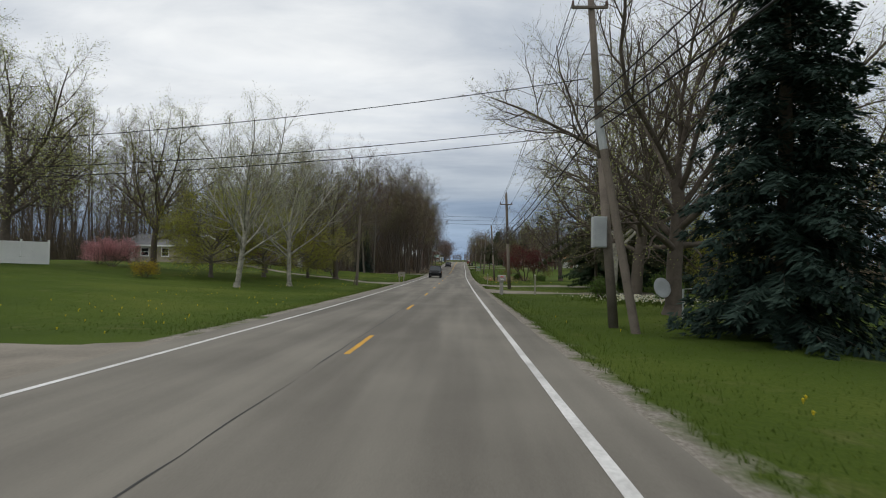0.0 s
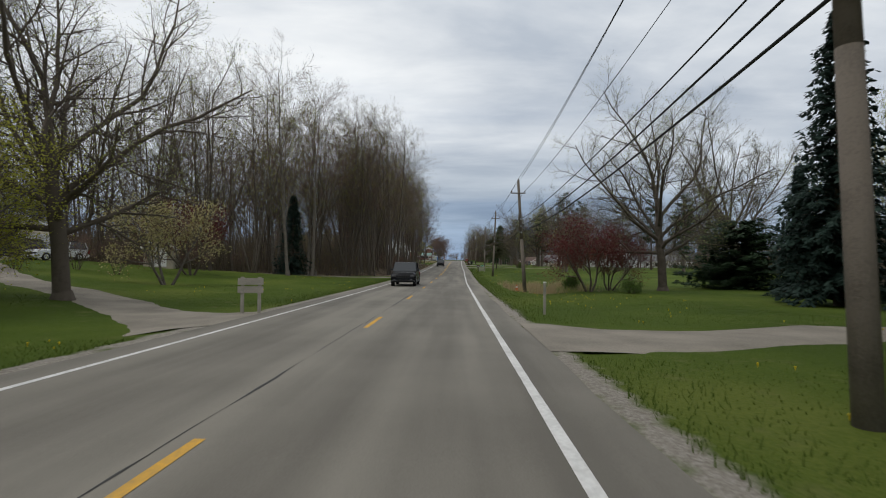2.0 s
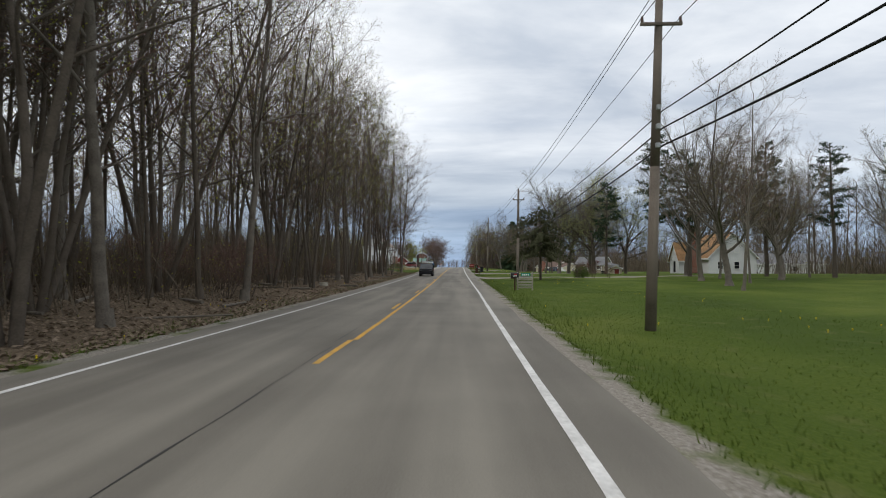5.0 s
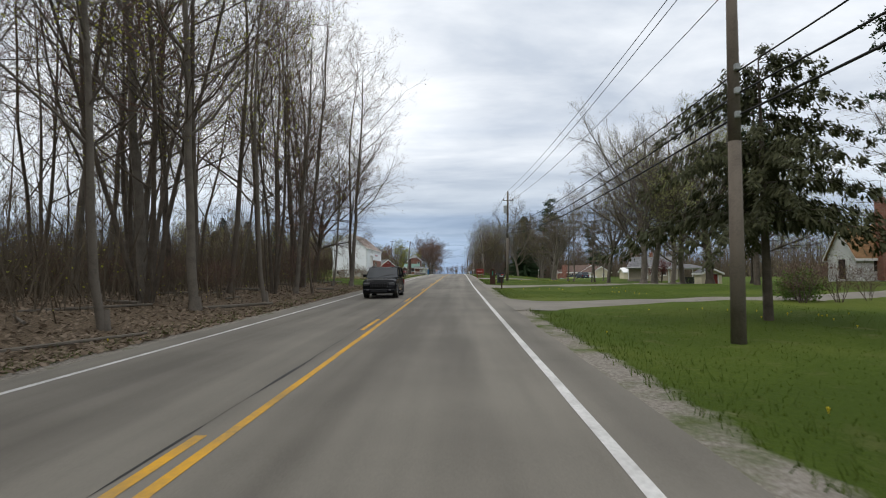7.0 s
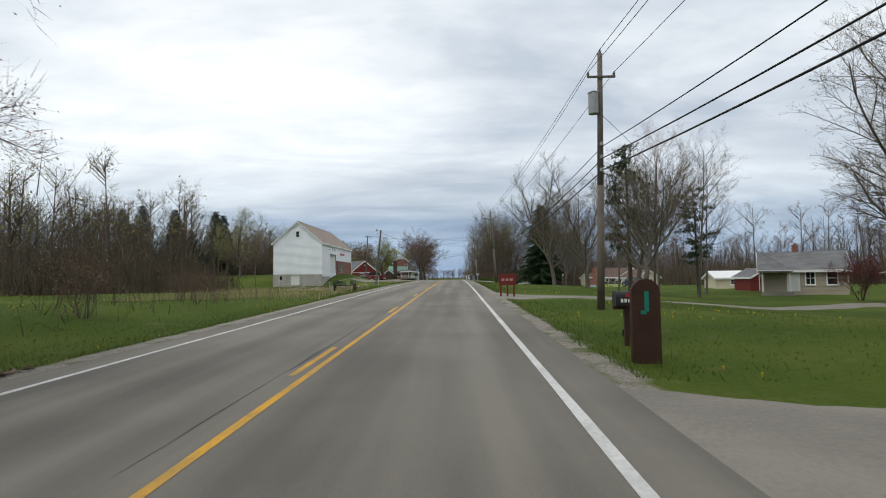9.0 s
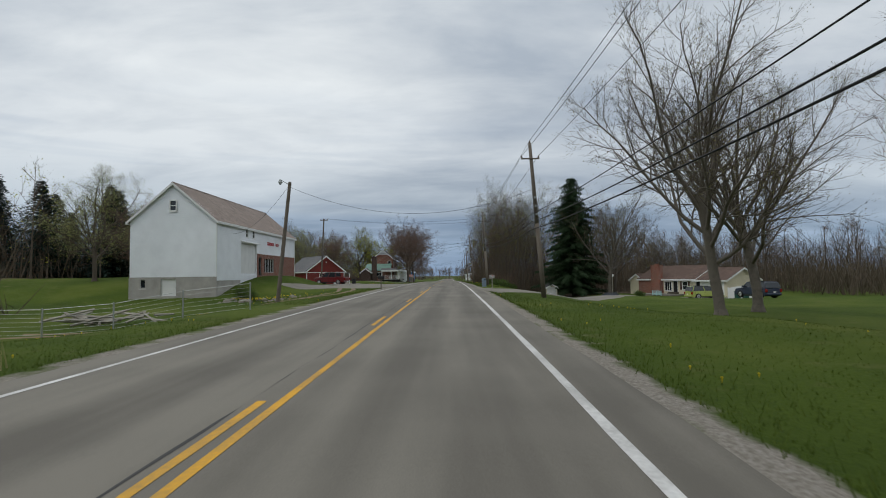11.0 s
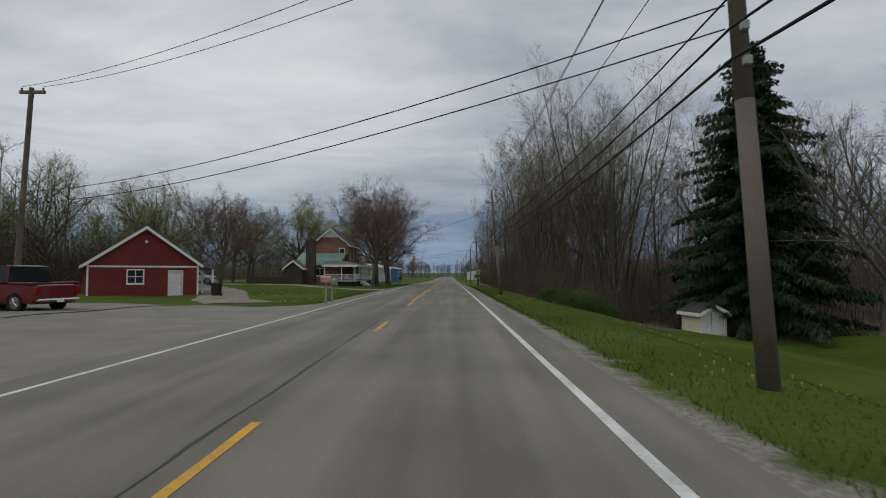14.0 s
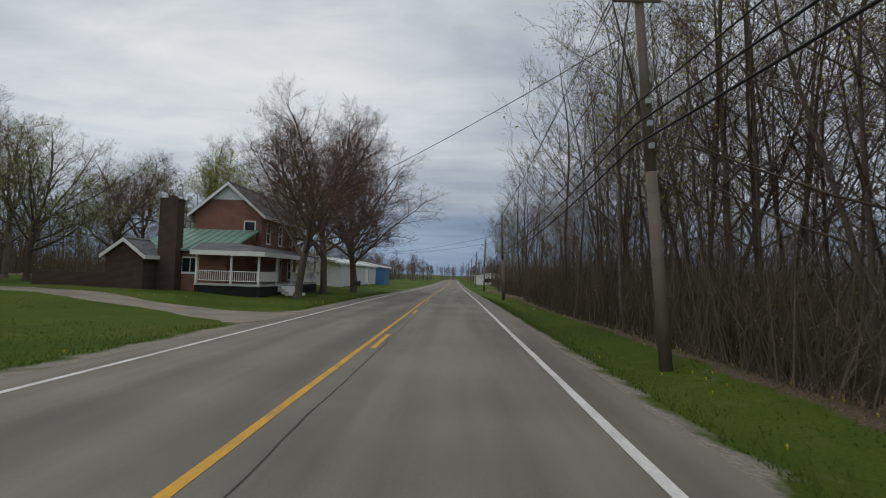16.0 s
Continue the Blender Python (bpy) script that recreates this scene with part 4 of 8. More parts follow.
# ---- tree models ----
forest_kinds = []
for k, (cfg, leaf, n, col, twig) in enumerate((
        (FOREST, M_BUD_TAN, 700, M_BARK, M_TWIG_RED), (with_(FOREST, height=19, r=0.165, kids=[19, 8, 4]), M_BUD_BROWN, 600, M_BARK_GREY, M_TWIG_RED),
        (with_(FOREST, height=15, r=0.10, kids=[15, 7, 4]), M_BUD_GREEN, 1700, M_BARK_GREY, M_TWIG), (with_(FOREST, height=18, stems=3, spread=0.17, r=0.15, kids=[10, 7, 4], fine=1400), M_BUD_TAN, 900, M_BARK, M_TWIG),
        (with_(FOREST, height=13, r=0.07, kids=[15, 5, 4], fine=800, **{"from": [0.2, 0.2, 0.15]}), M_BUD_BROWN, 500, M_BARK, M_TWIG_RED))):
    forest_kinds.append(tree_parts("forest_tree", cfg, 11 + k, col, twig, leaf, n, 0.045, 0.12, "tall bare woodland tree with thin rising branches", "tree"))
lawn_kinds = [
    tree_parts("shade_tree", with_(SPREAD, height=19), 31, M_BARK, M_TWIG, M_BUD_PALE, 17000, 0.06, 0.3, "spreading shade tree in yellow-green bud", "tree"),
    tree_parts("shade_tree", with_(SPREAD, height=20, kids=[13, 12, 10, 4], up=[0.0, 0.09, 0.03, 0.0, 0.0], angle=[38, 38, 36, 36]), 32, M_BARK_GREY, M_TWIG, M_BUD_TAN, 6000, 0.045, 0.2, "upright bare shade tree with fine twigs", "tree"),
    tree_parts("shade_tree", with_(SPREAD, height=19, r=0.27, fine=17000, kids=[14, 12, 10, 4], ratio=[1.15, 0.45, 0.45, 0.5], trunk=0.36), 33, M_BARK, M_TWIG_RED, M_BUD_BROWN, 9000, 0.04, 0.3, "round-headed maple in reddish-brown bud", "tree"),
]
sycamore = tree_parts("pale_barked_tree", with_(SPREAD, height=18, r=0.26, fine=7000, kids=[11, 10, 8, 4], up=[0, 0.10, 0.05, 0.02, 0], angle=[38, 38, 36, 36]), 34, M_BARK_PALE, M_BARK_PALE, M_BUD_PALE, 11000, 0.045, 0.3, "tall pale-barked tree with sparse young leaves", "tree")
green_tree = tree_parts("budding_tree", with_(SPREAD, height=12, r=0.2, trunk=0.30, kids=[13, 11, 9, 4], ratio=[1.7, 0.45, 0.45, 0.5], angle=[54, 42, 40, 36], up=[0, 0.05, 0.02, 0.0, 0]), 35, M_BARK_GREY, M_TWIG, M_BUD_GREEN, 30000, 0.058, 0.3, "lawn tree thick with yellow-green catkins", "tree")
old_tree = tree_parts("old_tree", with_(SPREAD, height=23, r=0.42, trunk=0.34, fine=12000, wob=[0.09, 0.17, 0.17, 0.16, 0.16], up=[0, 0.05, 0.03, 0.02, 0]), 36, M_BARK, M_TWIG, M_BUD_PALE, 12000, 0.045, 0.28, "gnarled old tree with crooked dark limbs and young leaves", "tree")
red_maple = tree_parts("red_maple", with_(BUSH, height=7.5, r=0.11, stems=4, spread=0.38, kids=[7, 6, 5]), 37, M_BARK, M_TWIG_RED, M_RED_LEAF, 12000, 0.045, 0.25, "multi-stemmed maple with dark red leaves", "tree")
dogwood = tree_parts("flowering_tree", with_(BUSH, height=6, r=0.1, stems=3, spread=0.42, kids=[7, 6, 5]), 38, M_BARK_GREY, M_TWIG, M_WHITE_BLOSSOM, 6500, 0.05, 0.2, "small lawn tree in cream blossom", "tree")
pink_bush = tree_parts("pink_bush", with_(BUSH, height=4.2, kids=[7, 6, 5]), 39, M_BARK, M_TWIG, M_PINK, 6500, 0.05, 0.16, "rounded bush in pink blossom", "shrub")
forsythia = tree_parts("forsythia", with_(BUSH, height=2.3, r=0.03, kids=[6, 5, 4]), 40, M_BARK, M_TWIG, M_YELLOW, 2600, 0.04, 0.1, "small forsythia in yellow bloom", "shrub")
shrub = tree_parts("green_shrub", with_(BUSH, height=2.0, r=0.03, kids=[5, 4, 2], fine=200), 41, M_BARK, M_TWIG, M_SHRUB, 3200, 0.05, 0.12, "low green shrub in young leaf", "shrub")
thicket = tree_parts("bare_thicket", with_(BUSH, height=3.6, r=0.03, stems=7, spread=0.36, kids=[4, 3, 2], sides=[4, 3, 3, 3], fine=600, fine_len=0.55), 42, M_TWIG, M_TWIG_RED, M_BUD_TAN, 120, 0.04, 0.1, "tangled bare brown brush", "shrub")
tagged(thicket, "tangled bare brown brush", "shrub", kind="stuff")
blue_spruce = conifer("blue_spruce", 51, 14.5, 2.9, M_SPRUCE, "dense dark blue-green spruce with boughs to the ground", 0.03, 0.30, 0.0, 0.9, 0.0, 0.8, 18, 0.45, 0.45)
spruce = conifer("spruce", 52, 17.0, 3.3, M_SPRUCE, "tall dark spruce with drooping boughs", 0.05, 0.38, 0.08, 1.1, 0.1, 0.8, 5, 0.5, 1.2)
hemlock = conifer("ragged_conifer", 53, 8.6, 4.3, M_HEMLOCK, "ragged olive conifer with thin drooping boughs", 0.34, 0.38, 0.42, 0.42, 0.0, 0.5, 22, 0.9, 0.34)
norway = conifer("norway_spruce", 57, 23.5, 6.3, M_PINE, "broad tall dark spruce with drooping boughs", 0.06, 0.36, 0.05, 0.95, 0.10, 0.56, 12, 0.7, 0.62, False)
arborvitae = conifer("rounded_evergreen", 54, 6.0, 3.6, M_PINE, "broad dark rounded evergreen", 0.0, 0.02, 0.0, 0.75, 0.0, 0.33, 16, 0.3, 0.8)
pines = [pine("pine", 61, 20.0, M_PINE, "tall pine with a long bare trunk and open needle clumps", 0.38, 3.4), pine("pine", 62, 15.0, M_PINE, "tall pine with a long bare trunk and open needle clumps", 0.3, 3.0)]

edge_tree = tree_parts("wood_edge_tree", with_(FOREST, height=20, stems=4, spread=0.27, r=0.17, trunk=1.0, kids=[14, 8, 4], fine=2600, fan=(0.3, 0, 0)), 71, M_BARK, M_TWIG, M_BUD_GREEN, 4200, 0.045, 0.2, "many-stemmed tree at the wood edge in yellow-green bud", "tree")
rnd = random.Random(5)
for x, y, k in ((-13.2, 119, 1.1), (-15.5, 124, 1.15), (-11.2, 127, 1.0), (-12.4, 136, 1.1), (-18.5, 118, 1.1), (-10.8, 147, 1.0), (-22, 115.5, 1.05), (-27, 106, 1.1), (-21, 104, 1.0), (-33, 103, 1.1), (-13, 158, 1.0), (-11, 176, 0.95)):
    place(edge_tree, x, y, k, group="trees along the wood edge")
# woods beside the road, thick on the west side from y 118 to 220
n_left = 0
for k in range(125):
    y = 117 + 88 * rnd.random()
    d = rnd.random() ** 1.4 * 34
    x = -(7.7 + d)
    place(forest_kinds[rnd.randrange(5)], x, y, rnd.uniform(1.1, 1.45) * (0.8 if d < 4 and rnd.random() < 0.4 else 1.0), group="woods west of the road")
# woods behind the lawns
for k in range(36):
    y = 74 + 42 * rnd.random()
    x = -(27 + 30 * rnd.random()) + (y - 116) * 0.25
    if y < 95 and x > -52:
        x -= 22
    place(forest_kinds[rnd.randrange(5)], x, y, rnd.uniform(1.1, 1.4), group="woods behind the lawns")
for x, y in ((-13, 100), (-16, 104), (-12.5, 108), (-18, 110), (-22, 106), (-24, 101), (-14.5, 113), (-27, 98), (-20, 96)):
    place(forest_kinds[rnd.randrange(4)], x - 4, y + 4, rnd.uniform(1.2, 1.4), group="woods behind the lawns")
# woods east of the road at the far end
for k in range(105):
    y = 332 + 130 * rnd.random() ** 1.2
    x = (12.4 if y < 362 else 9.6) + rnd.random() ** 1.5 * 28
    if y < 348:
        x, y = 12.5 + 6 * rnd.random(), 344 + 34 * rnd.random()
    place(forest_kinds[rnd.randrange(5)], x, y, rnd.uniform(0.9, 1.15) * (0.9 if y > 385 else 1.08), group="woods east of the road")
# thickets along the wood edges
for k in range(40):
    y = 118 + 88 * rnd.random()
    place(thicket, -(8.8 + 16 * rnd.random()), y, rnd.uniform(0.6, 1.25))
for k in range(16):
    place(thicket, -(26 + 20 * rnd.random()) + 4, 76 + 40 * rnd.random(), rnd.uniform(0.7, 1.2))
for k in range(34):
    y = 324 + 95 * rnd.random()
    place(thicket, 9.6 + 7 * rnd.random() ** 1.3, y + 14, rnd.uniform(0.8, 1.3))
for k in range(5):
    place(thicket, -(9.2 + 5 * rnd.random()), 205 + 26 * rnd.random(), rnd.uniform(0.5, 0.9))

# lawn trees, west
place(sycamore, -15, 39.8, 0.82, 20)
place(sycamore, -12.9, 45.8, 0.78, 140)
place(green_tree, -19.1, 56.2, 0.95, 100)
place(green_tree, -21.1, 48.3, 0.9, 200)
place(green_tree, -16.1, 62.3, 0.8, 30)
place(lawn_kinds[0], -33.5, 40, 1.05, 10)
place(lawn_kinds[0], -27.8, 50.3, 0.9, 80)
place(old_tree, -13.5, 65.4, 0.78, 50)
place(lawn_kinds[1], -22.7, 66.3, 0.85, 190)
place(dogwood, -17.1, 79.4, 1.4, 0)
place(red_maple, -21.1, 90.3, 1.25, 0)
place(conifer("young_conifer", 55, 9.5, 2.0, M_SPRUCE, "young dark conifer at the wood edge", 0.04, 0.25, 0.0, 0.9, 0.0, 0.8, 9, 0.3, 0.7), -17.6, 107.5, 1.0)
place(pink_bush, -29.9, 47.3, 1.0)
place(pink_bush, -32.5, 49.3, 0.8)
place(forsythia, -22.3, 40, 1.0)
place(shrub, -32.9, 40.2, 1.1)
place(red_maple, -27.9, 77.4, 0.7, 70)
# west, beyond the woods
place(conifer("dark_spruce_row", 56, 11, 3.3, M_SPRUCE, "dark spruce in a dense row behind the field", 0.02, 0.25, 0.0, 1.2), -57.5, 331.9, 1.6, label="dark spruce in a dense row behind the field")
for k in range(11):
    place(scene.objects["dark_spruce_row"], -58 - 2.9 * k, 330 + 5 * math.sin(k * 1.7), 1.5 + 0.3 * math.sin(k * 2.3))
for x, y, s in ((-33, 362, 0.75), (-37, 372, 0.8), (-41, 356, 0.85), (-44, 376, 0.8), (-30, 378, 0.7)):
    place(lawn_kinds[0], x, y, s)
for x, y, s in ((-40, 300, 0.8), (-44, 318, 0.9), (-52, 330, 0.9), (-38, 336, 0.85), (-47, 345, 0.9)):
    place(lawn_kinds[2 if s > 0.85 else 0], x, y, s)
place(lawn_kinds[2], -33.5, 392.9, 0.95, 0)
place(lawn_kinds[1], -38.6, 385.9, 0.9, 0)
place(lawn_kinds[2], -36.4, 402.9, 1.0, 120)
# round the brick farmhouse
place(lawn_kinds[2], -26.0, 364.5, 0.82, 75)
place(lawn_kinds[2], -8.9, 376, 1.0, 30)
place(lawn_kinds[2], -9.8, 386.9, 1.18, 140)
place(lawn_kinds[2], -9, 396.9, 1.18, 260)
place(lawn_kinds[1], -10.3, 404.8, 1.0, 60)
place(green_tree, -19.8, 400.9, 1.4, 90)
place(lawn_kinds[0], -25.1, 396.9, 0.95, 200)
# east side
place(blue_spruce, 11.1, 15, 1.0, 0)
place(old_tree, 11.3, 23.2, 0.85, 220)
place(old_tree, 13.9, 36.2, 0.98, 170)
place(sycamore, 14.9, 45, 1.3, 70)
place(lawn_kinds[0], 23.7, 30, 0.85, 30)
place(norway, 17.7, 57, 0.62, 0)
place(norway, 22.9, 60.8, 0.6, 60)
place(hemlock, 15.1, 51.3, 1.15, 90)
place(hemlock, 17.6, 49.4, 1.0, 20)
place(spruce, 33.3, 61.9, 0.95, 10)
place(spruce, 38.2, 67.8, 1.0, 80)
place(spruce, 29.4, 54.9, 0.75, 200)
place(arborvitae, 21.6, 47.9, 0.8, 70)
place(spruce, 21.7, 72.5, 0.92, 120)
place(spruce, 25.8, 65.7, 1.0, 160)
place(blue_spruce, 24.1, 79.4, 0.6, 10)
place(shrub, 11.9, 37, 1.2)
place(shrub, 13.8, 30, 1.0)
place(red_maple, 12.4, 86.4, 1.1, 0)
place(red_maple, 14.6, 88.6, 0.9, 120)
place(old_tree, 18.5, 87.4, 0.84, 20)
place(lawn_kinds[1], 32.9, 103.2, 1.0, 20)
place(lawn_kinds[0], 38.6, 91.2, 1.0, 20)
place(arborvitae, 26.7, 91.8, 1.35, 20, 1.0)
place(shrub, 11.8, 89.6, 0.9)
place(shrub, 14.7, 83.5, 0.8)
for k, (x, y, s) in enumerate(((17, 128, 0.8), (19, 134, 0.85), (24, 150, 0.9), (29, 156, 0.9), (33, 150, 0.85), (38, 158, 0.9), (44, 162, 0.9), (30, 168, 0.9), (50, 150, 0.9), (58, 158, 1.0), (48, 176, 0.95), (64, 170, 1.0), (24, 140, 0.75))):
    place(lawn_kinds[1] if k % 3 else forest_kinds[1], x + 6, y + 22, s)
place(pines[1], 45.4, 147.5, 0.9)
place(pines[1], 51.4, 149.5, 0.8)
place(pines[0], 58, 177, 1.05)
place(pines[0], 52, 182, 0.9)
place(pines[0], 46, 187, 0.95)
place(hemlock, 11.4, 170.4, 0.98, 0)
place(lawn_kinds[2], -11.4, 203.7, 0.85, 0)
place(forest_kinds[3], -10.4, 196, 1.3)
place(forest_kinds[1], -13.8, 200.5, 1.25)
place(forest_kinds[0], -11.7, 198, 1.2)
place(pines[0], 30.2, 186.1, 1.0)
place(pines[0], 35.3, 187.2, 0.9)
place(pines[1], 26.4, 197.8, 1.0)
place(thicket, 17.3, 178, 0.8)
place(thicket, 19.4, 178.7, 0.8)
place(shrub, 18.2, 179.5, 1.2)
place(thicket, 21.8, 180.1, 0.7)
for x, y, s, k in ((20.5, 207, 0.95, 1), (23, 211, 1.05, 1), (26.5, 206, 1.1, 0), (19.6, 216, 0.66, 1), (29, 218, 1.0, 1), (34, 212, 0.95, 0), (17.5, 240, 0.68, 1), (19, 246, 0.72, 1), (31, 226, 0.95, 1)):
    place(lawn_kinds[k], x, y, s)
place(pines[1], 18.8, 247.3, 0.95)
place(pines[1], 27.2, 251.5, 0.75)
for x, y, s in ((22, 250, 0.85), (24, 254, 0.9), (21, 258, 0.8), (26, 249, 0.8), (30, 256, 0.8)):
    place(forest_kinds[1], x, y, s)
place(lawn_kinds[1], 14.6, 262.8, 0.76, 70)
place(lawn_kinds[1], 20.4, 269.9, 0.9, 10)
place(norway, 26.2, 342, 1.0, 0)
for x, y, s in ((14.0, 353, 0.98), (16.5, 349, 1.08), (12.8, 362, 0.92), (19.0, 352, 1.05)):
    place(edge_tree, x, y, s, group="trees along the wood edge")
place(red_maple, 34.8, 240, 0.7, 40)
for x, y, s in ((31.5, 336, 1.0), (36, 348, 1.0), (29.5, 350, 0.95), (46, 350, 0.7), (56, 352, 0.6)):
    place(lawn_kinds[1], x, y, s)
place(shrub, 31.6, 321.1, 0.9)
for x, y, s in ((10.6, 338, 1.0), (11.8, 339.2, 1.2), (13.0, 338.4, 1.0), (12.4, 341, 1.3), (10.2, 342, 1.1), (11.3, 344, 1.2), (14.0, 340.5, 1.0)):
    place(shrub, x, y, s)
place(shrub, -18.3, 289.8, 1.0)
place(shrub, -17.2, 289.2, 0.7)
# a little more life in front of the conifers
place(green_tree, 20.7, 36, 0.62, 40)
place(shrub, 17.9, 41, 1.5)
place(shrub, 19.2, 33, 1.4)
discard(edge_tree, *forest_kinds, *lawn_kinds, sycamore, green_tree, old_tree, red_maple, dogwood, pink_bush, forsythia, shrub, thicket, blue_spruce, spruce, hemlock, norway, arborvitae, *pines, scene.objects["young_conifer"], scene.objects["dark_spruce_row"])


def far_woods(name, spots, seed, leaf, label, h=(11, 17)):
    """Distant bare trees as one mass of trunks, limbs and twig haze."""
    rng = np.random.default_rng(seed)
    w = Wood(seed)
    tips = []
    for x, y in spots:
        z = gz(x, y) - 0.2
        hh = rng.uniform(*h)
        base = np.array([x, y, z])
        topp = base + np.array([rng.normal(0, 0.4), rng.normal(0, 0.4), hh])
        w.seg["thin"].append((base, topp, 0.17, 0.03, 4))
        tips.append((base + (topp - base) * 0.9, None))
        for k in range(14):
            f = rng.uniform(0.3, 0.98)
            a = rng.uniform(0, 6.28)
            l = hh * 0.34 * (1.15 - f) + 0.6
            c = base + (topp - base) * f
            e = c + np.array([math.cos(a) * 0.75, math.sin(a) * 0.75, 0.8]) * l
            w.seg["thin"].append((c, e, 0.05, 0.02, 3))
            for q in range(3):
                g = c + (e - c) * rng.uniform(0.3, 1)
                t = g + rng.normal(0, 1, 3) * l * 0.22 + np.array([0, 0, l * 0.22])
                w.seg["thin"].append((g, t, 0.022, 0.012, 3))
                tips.append((t, None))
    low = []
    for x, y in spots:
        for k in range(5):
            px, py = x + rng.normal(0, 3.5), y + rng.normal(0, 3.5)
            pz = gz(px, py)
            e = np.array([px + rng.normal(0, 0.7), py + rng.normal(0, 0.7), pz + rng.uniform(0.8, 4.2)])
            w.seg["thin"].append((np.array([px, py, pz - 0.1]), e, 0.035, 0.015, 3))
            low.append((e, None))
    w.tips = tips + low
    v, f = w.arrays("thin")
    lv, lf = w.leaves(len(spots) * 110, 0.12, 0.4)
    sv, sf = w.slivers(len(spots) * 190, 1.3, 0.032)
    idx = [0] * len(f) + [1] * len(lf) + [0] * len(sf)
    f = f + (np.array(lf) + len(v)).tolist() + (np.array(sf) + len(v) + len(lv)).tolist()
    return tagged(mesh_object(name, np.concatenate([v, lv, sv]), f, [M_TWIG, leaf], index=idx), label, "woods", kind="stuff")


rs = np.random.default_rng(8)
spots = [(-45 - 60 * rs.random(), 60 + 175 * rs.random()) for _ in range(170)] + [(-62 - 60 * rs.random(), 20 + 70 * rs.random()) for _ in range(50)]
far_woods("far_woods", spots, 3, M_BUD_TAN, "distant bare woodland behind lawns and houses", (14, 22))
spots = [(-50 - 70 * rs.random(), 262 + 190 * rs.random()) for _ in range(130)]
far_woods("far_woods", spots, 4, M_BUD_GREEN, "distant woodland in yellow-green bud behind the farm", (11, 16))
spots = [(-30 - 50 * rs.random(), 238 + 36 * rs.random()) for _ in range(70)]
far_woods("far_woods", spots, 9, M_BUD_TAN, "brown woodland behind the field beside the barn", (9, 13))
spots = [(-39 - 34 * rs.random(), 332 + 42 * rs.random()) for _ in range(45)]
far_woods("far_woods", spots, 10, M_BUD_GREEN, "woodland in young leaf behind the farm yard", (11, 15))
spots = [(60 + 80 * rs.random(), 20 + 290 * rs.random()) for _ in range(130)] + [(38 + 60 * rs.random(), 350 + 110 * rs.random()) for _ in range(60)]
spots += [(60 + 70 * rs.random(), 300 + 70 * rs.random()) for _ in range(60)]
far_woods("far_woods", spots, 6, M_BUD_BROWN, "distant bare woodland behind the houses", (11, 17))
spots = [(-14 - 90 * rs.random(), 460 + 240 * rs.random()) for _ in range(60)] + [(12 + 80 * rs.random(), 450 + 260 * rs.random()) for _ in range(90)] + [(240 * (rs.random() - 0.5), 720 + 120 * rs.random()) for _ in range(150)] + [(-11 - 50 * rs.random(), 560 + 170 * rs.random()) for _ in range(60)] + [(11 + 40 * rs.random(), 560 + 170 * rs.random()) for _ in range(50)]
far_woods("far_woods", spots, 7, M_BUD_BROWN, "far trees along the road near the horizon", (8, 13))


def brush(name, x0, x1, y0, y1, count, h, width, leaf, label, seed, leaves=0.12, keep=None):
    """Undergrowth: a dense tangle of thin upright stems and twigs with some young leaves."""
    rng = np.random.default_rng(seed)
    x, y = rng.uniform(x0, x1, count), rng.uniform(y0, y1, count)
    if keep is not None:
        ok = keep(x, y)
        x, y = x[ok], y[ok]
    n = len(x)
    base = np.stack([x, y, ground_z(x, y) - 0.05], 1)
    clump = np.array([0.55 + 0.9 * (0.5 + noise.noise((float(a) * 0.22, float(b) * 0.22, seed))) for a, b in zip(x, y)])
    l = (rng.uniform(*h, n) * np.clip(clump, 0.3, 1.5) * np.where(rng.random(n) < 0.2, rng.uniform(1.4, 2.6, n), 1.0))[:, None]
    l = np.minimum(l, 12.0)
    up = rng.random((n, 1)) < 0.45
    d = rng.normal(0, 1, (n, 3)) * np.where(up, 0.22, 0.8) + np.array([0, 0, 1.0])
    d /= np.linalg.norm(d, axis=1)[:, None]
    start = base + np.array([0, 0, 1.0]) * np.where(up, 0, l * rng.random((n, 1)) * 0.75)
    a = rng.uniform(0, 6.28, n)
    w = np.stack([np.cos(a), np.sin(a), 0 * a], 1) * width * rng.uniform(0.5, 1.4, (n, 1))
    ln = np.where(up, l, l * 0.5)
    v = np.stack([start - w, start + w, start + d * ln], 1).reshape(-1, 3)
    f = (np.arange(n)[:, None] * 3 + np.arange(3)).tolist()
    m = int(n * leaves)
    pick = rng.integers(0, n, m)
    c = start[pick] + d[pick] * ln[pick] * rng.uniform(0.3, 1, (m, 1)) + rng.normal(0, 0.12, (m, 3))
    u = rng.normal(0, 1, (m, 3)); u /= np.linalg.norm(u, axis=1)[:, None]
    t = np.cross(u, rng.normal(0, 1, (m, 3))); t /= np.linalg.norm(t, axis=1)[:, None]
    s = width * 1.9 * rng.uniform(0.6, 1.4, (m, 1))
    lv = np.stack([c - u * s, c + t * s * 0.6, c + u * s, c - t * s * 0.6], 1).reshape(-1, 3)
    f += (np.arange(m)[:, None] * 4 + np.arange(4) + n * 3).tolist()
    return tagged(mesh_object(name, np.concatenate([v, lv]), f, [M_BRUSH, leaf], index=[0] * n + [1] * m), label, "brush", kind="stuff")


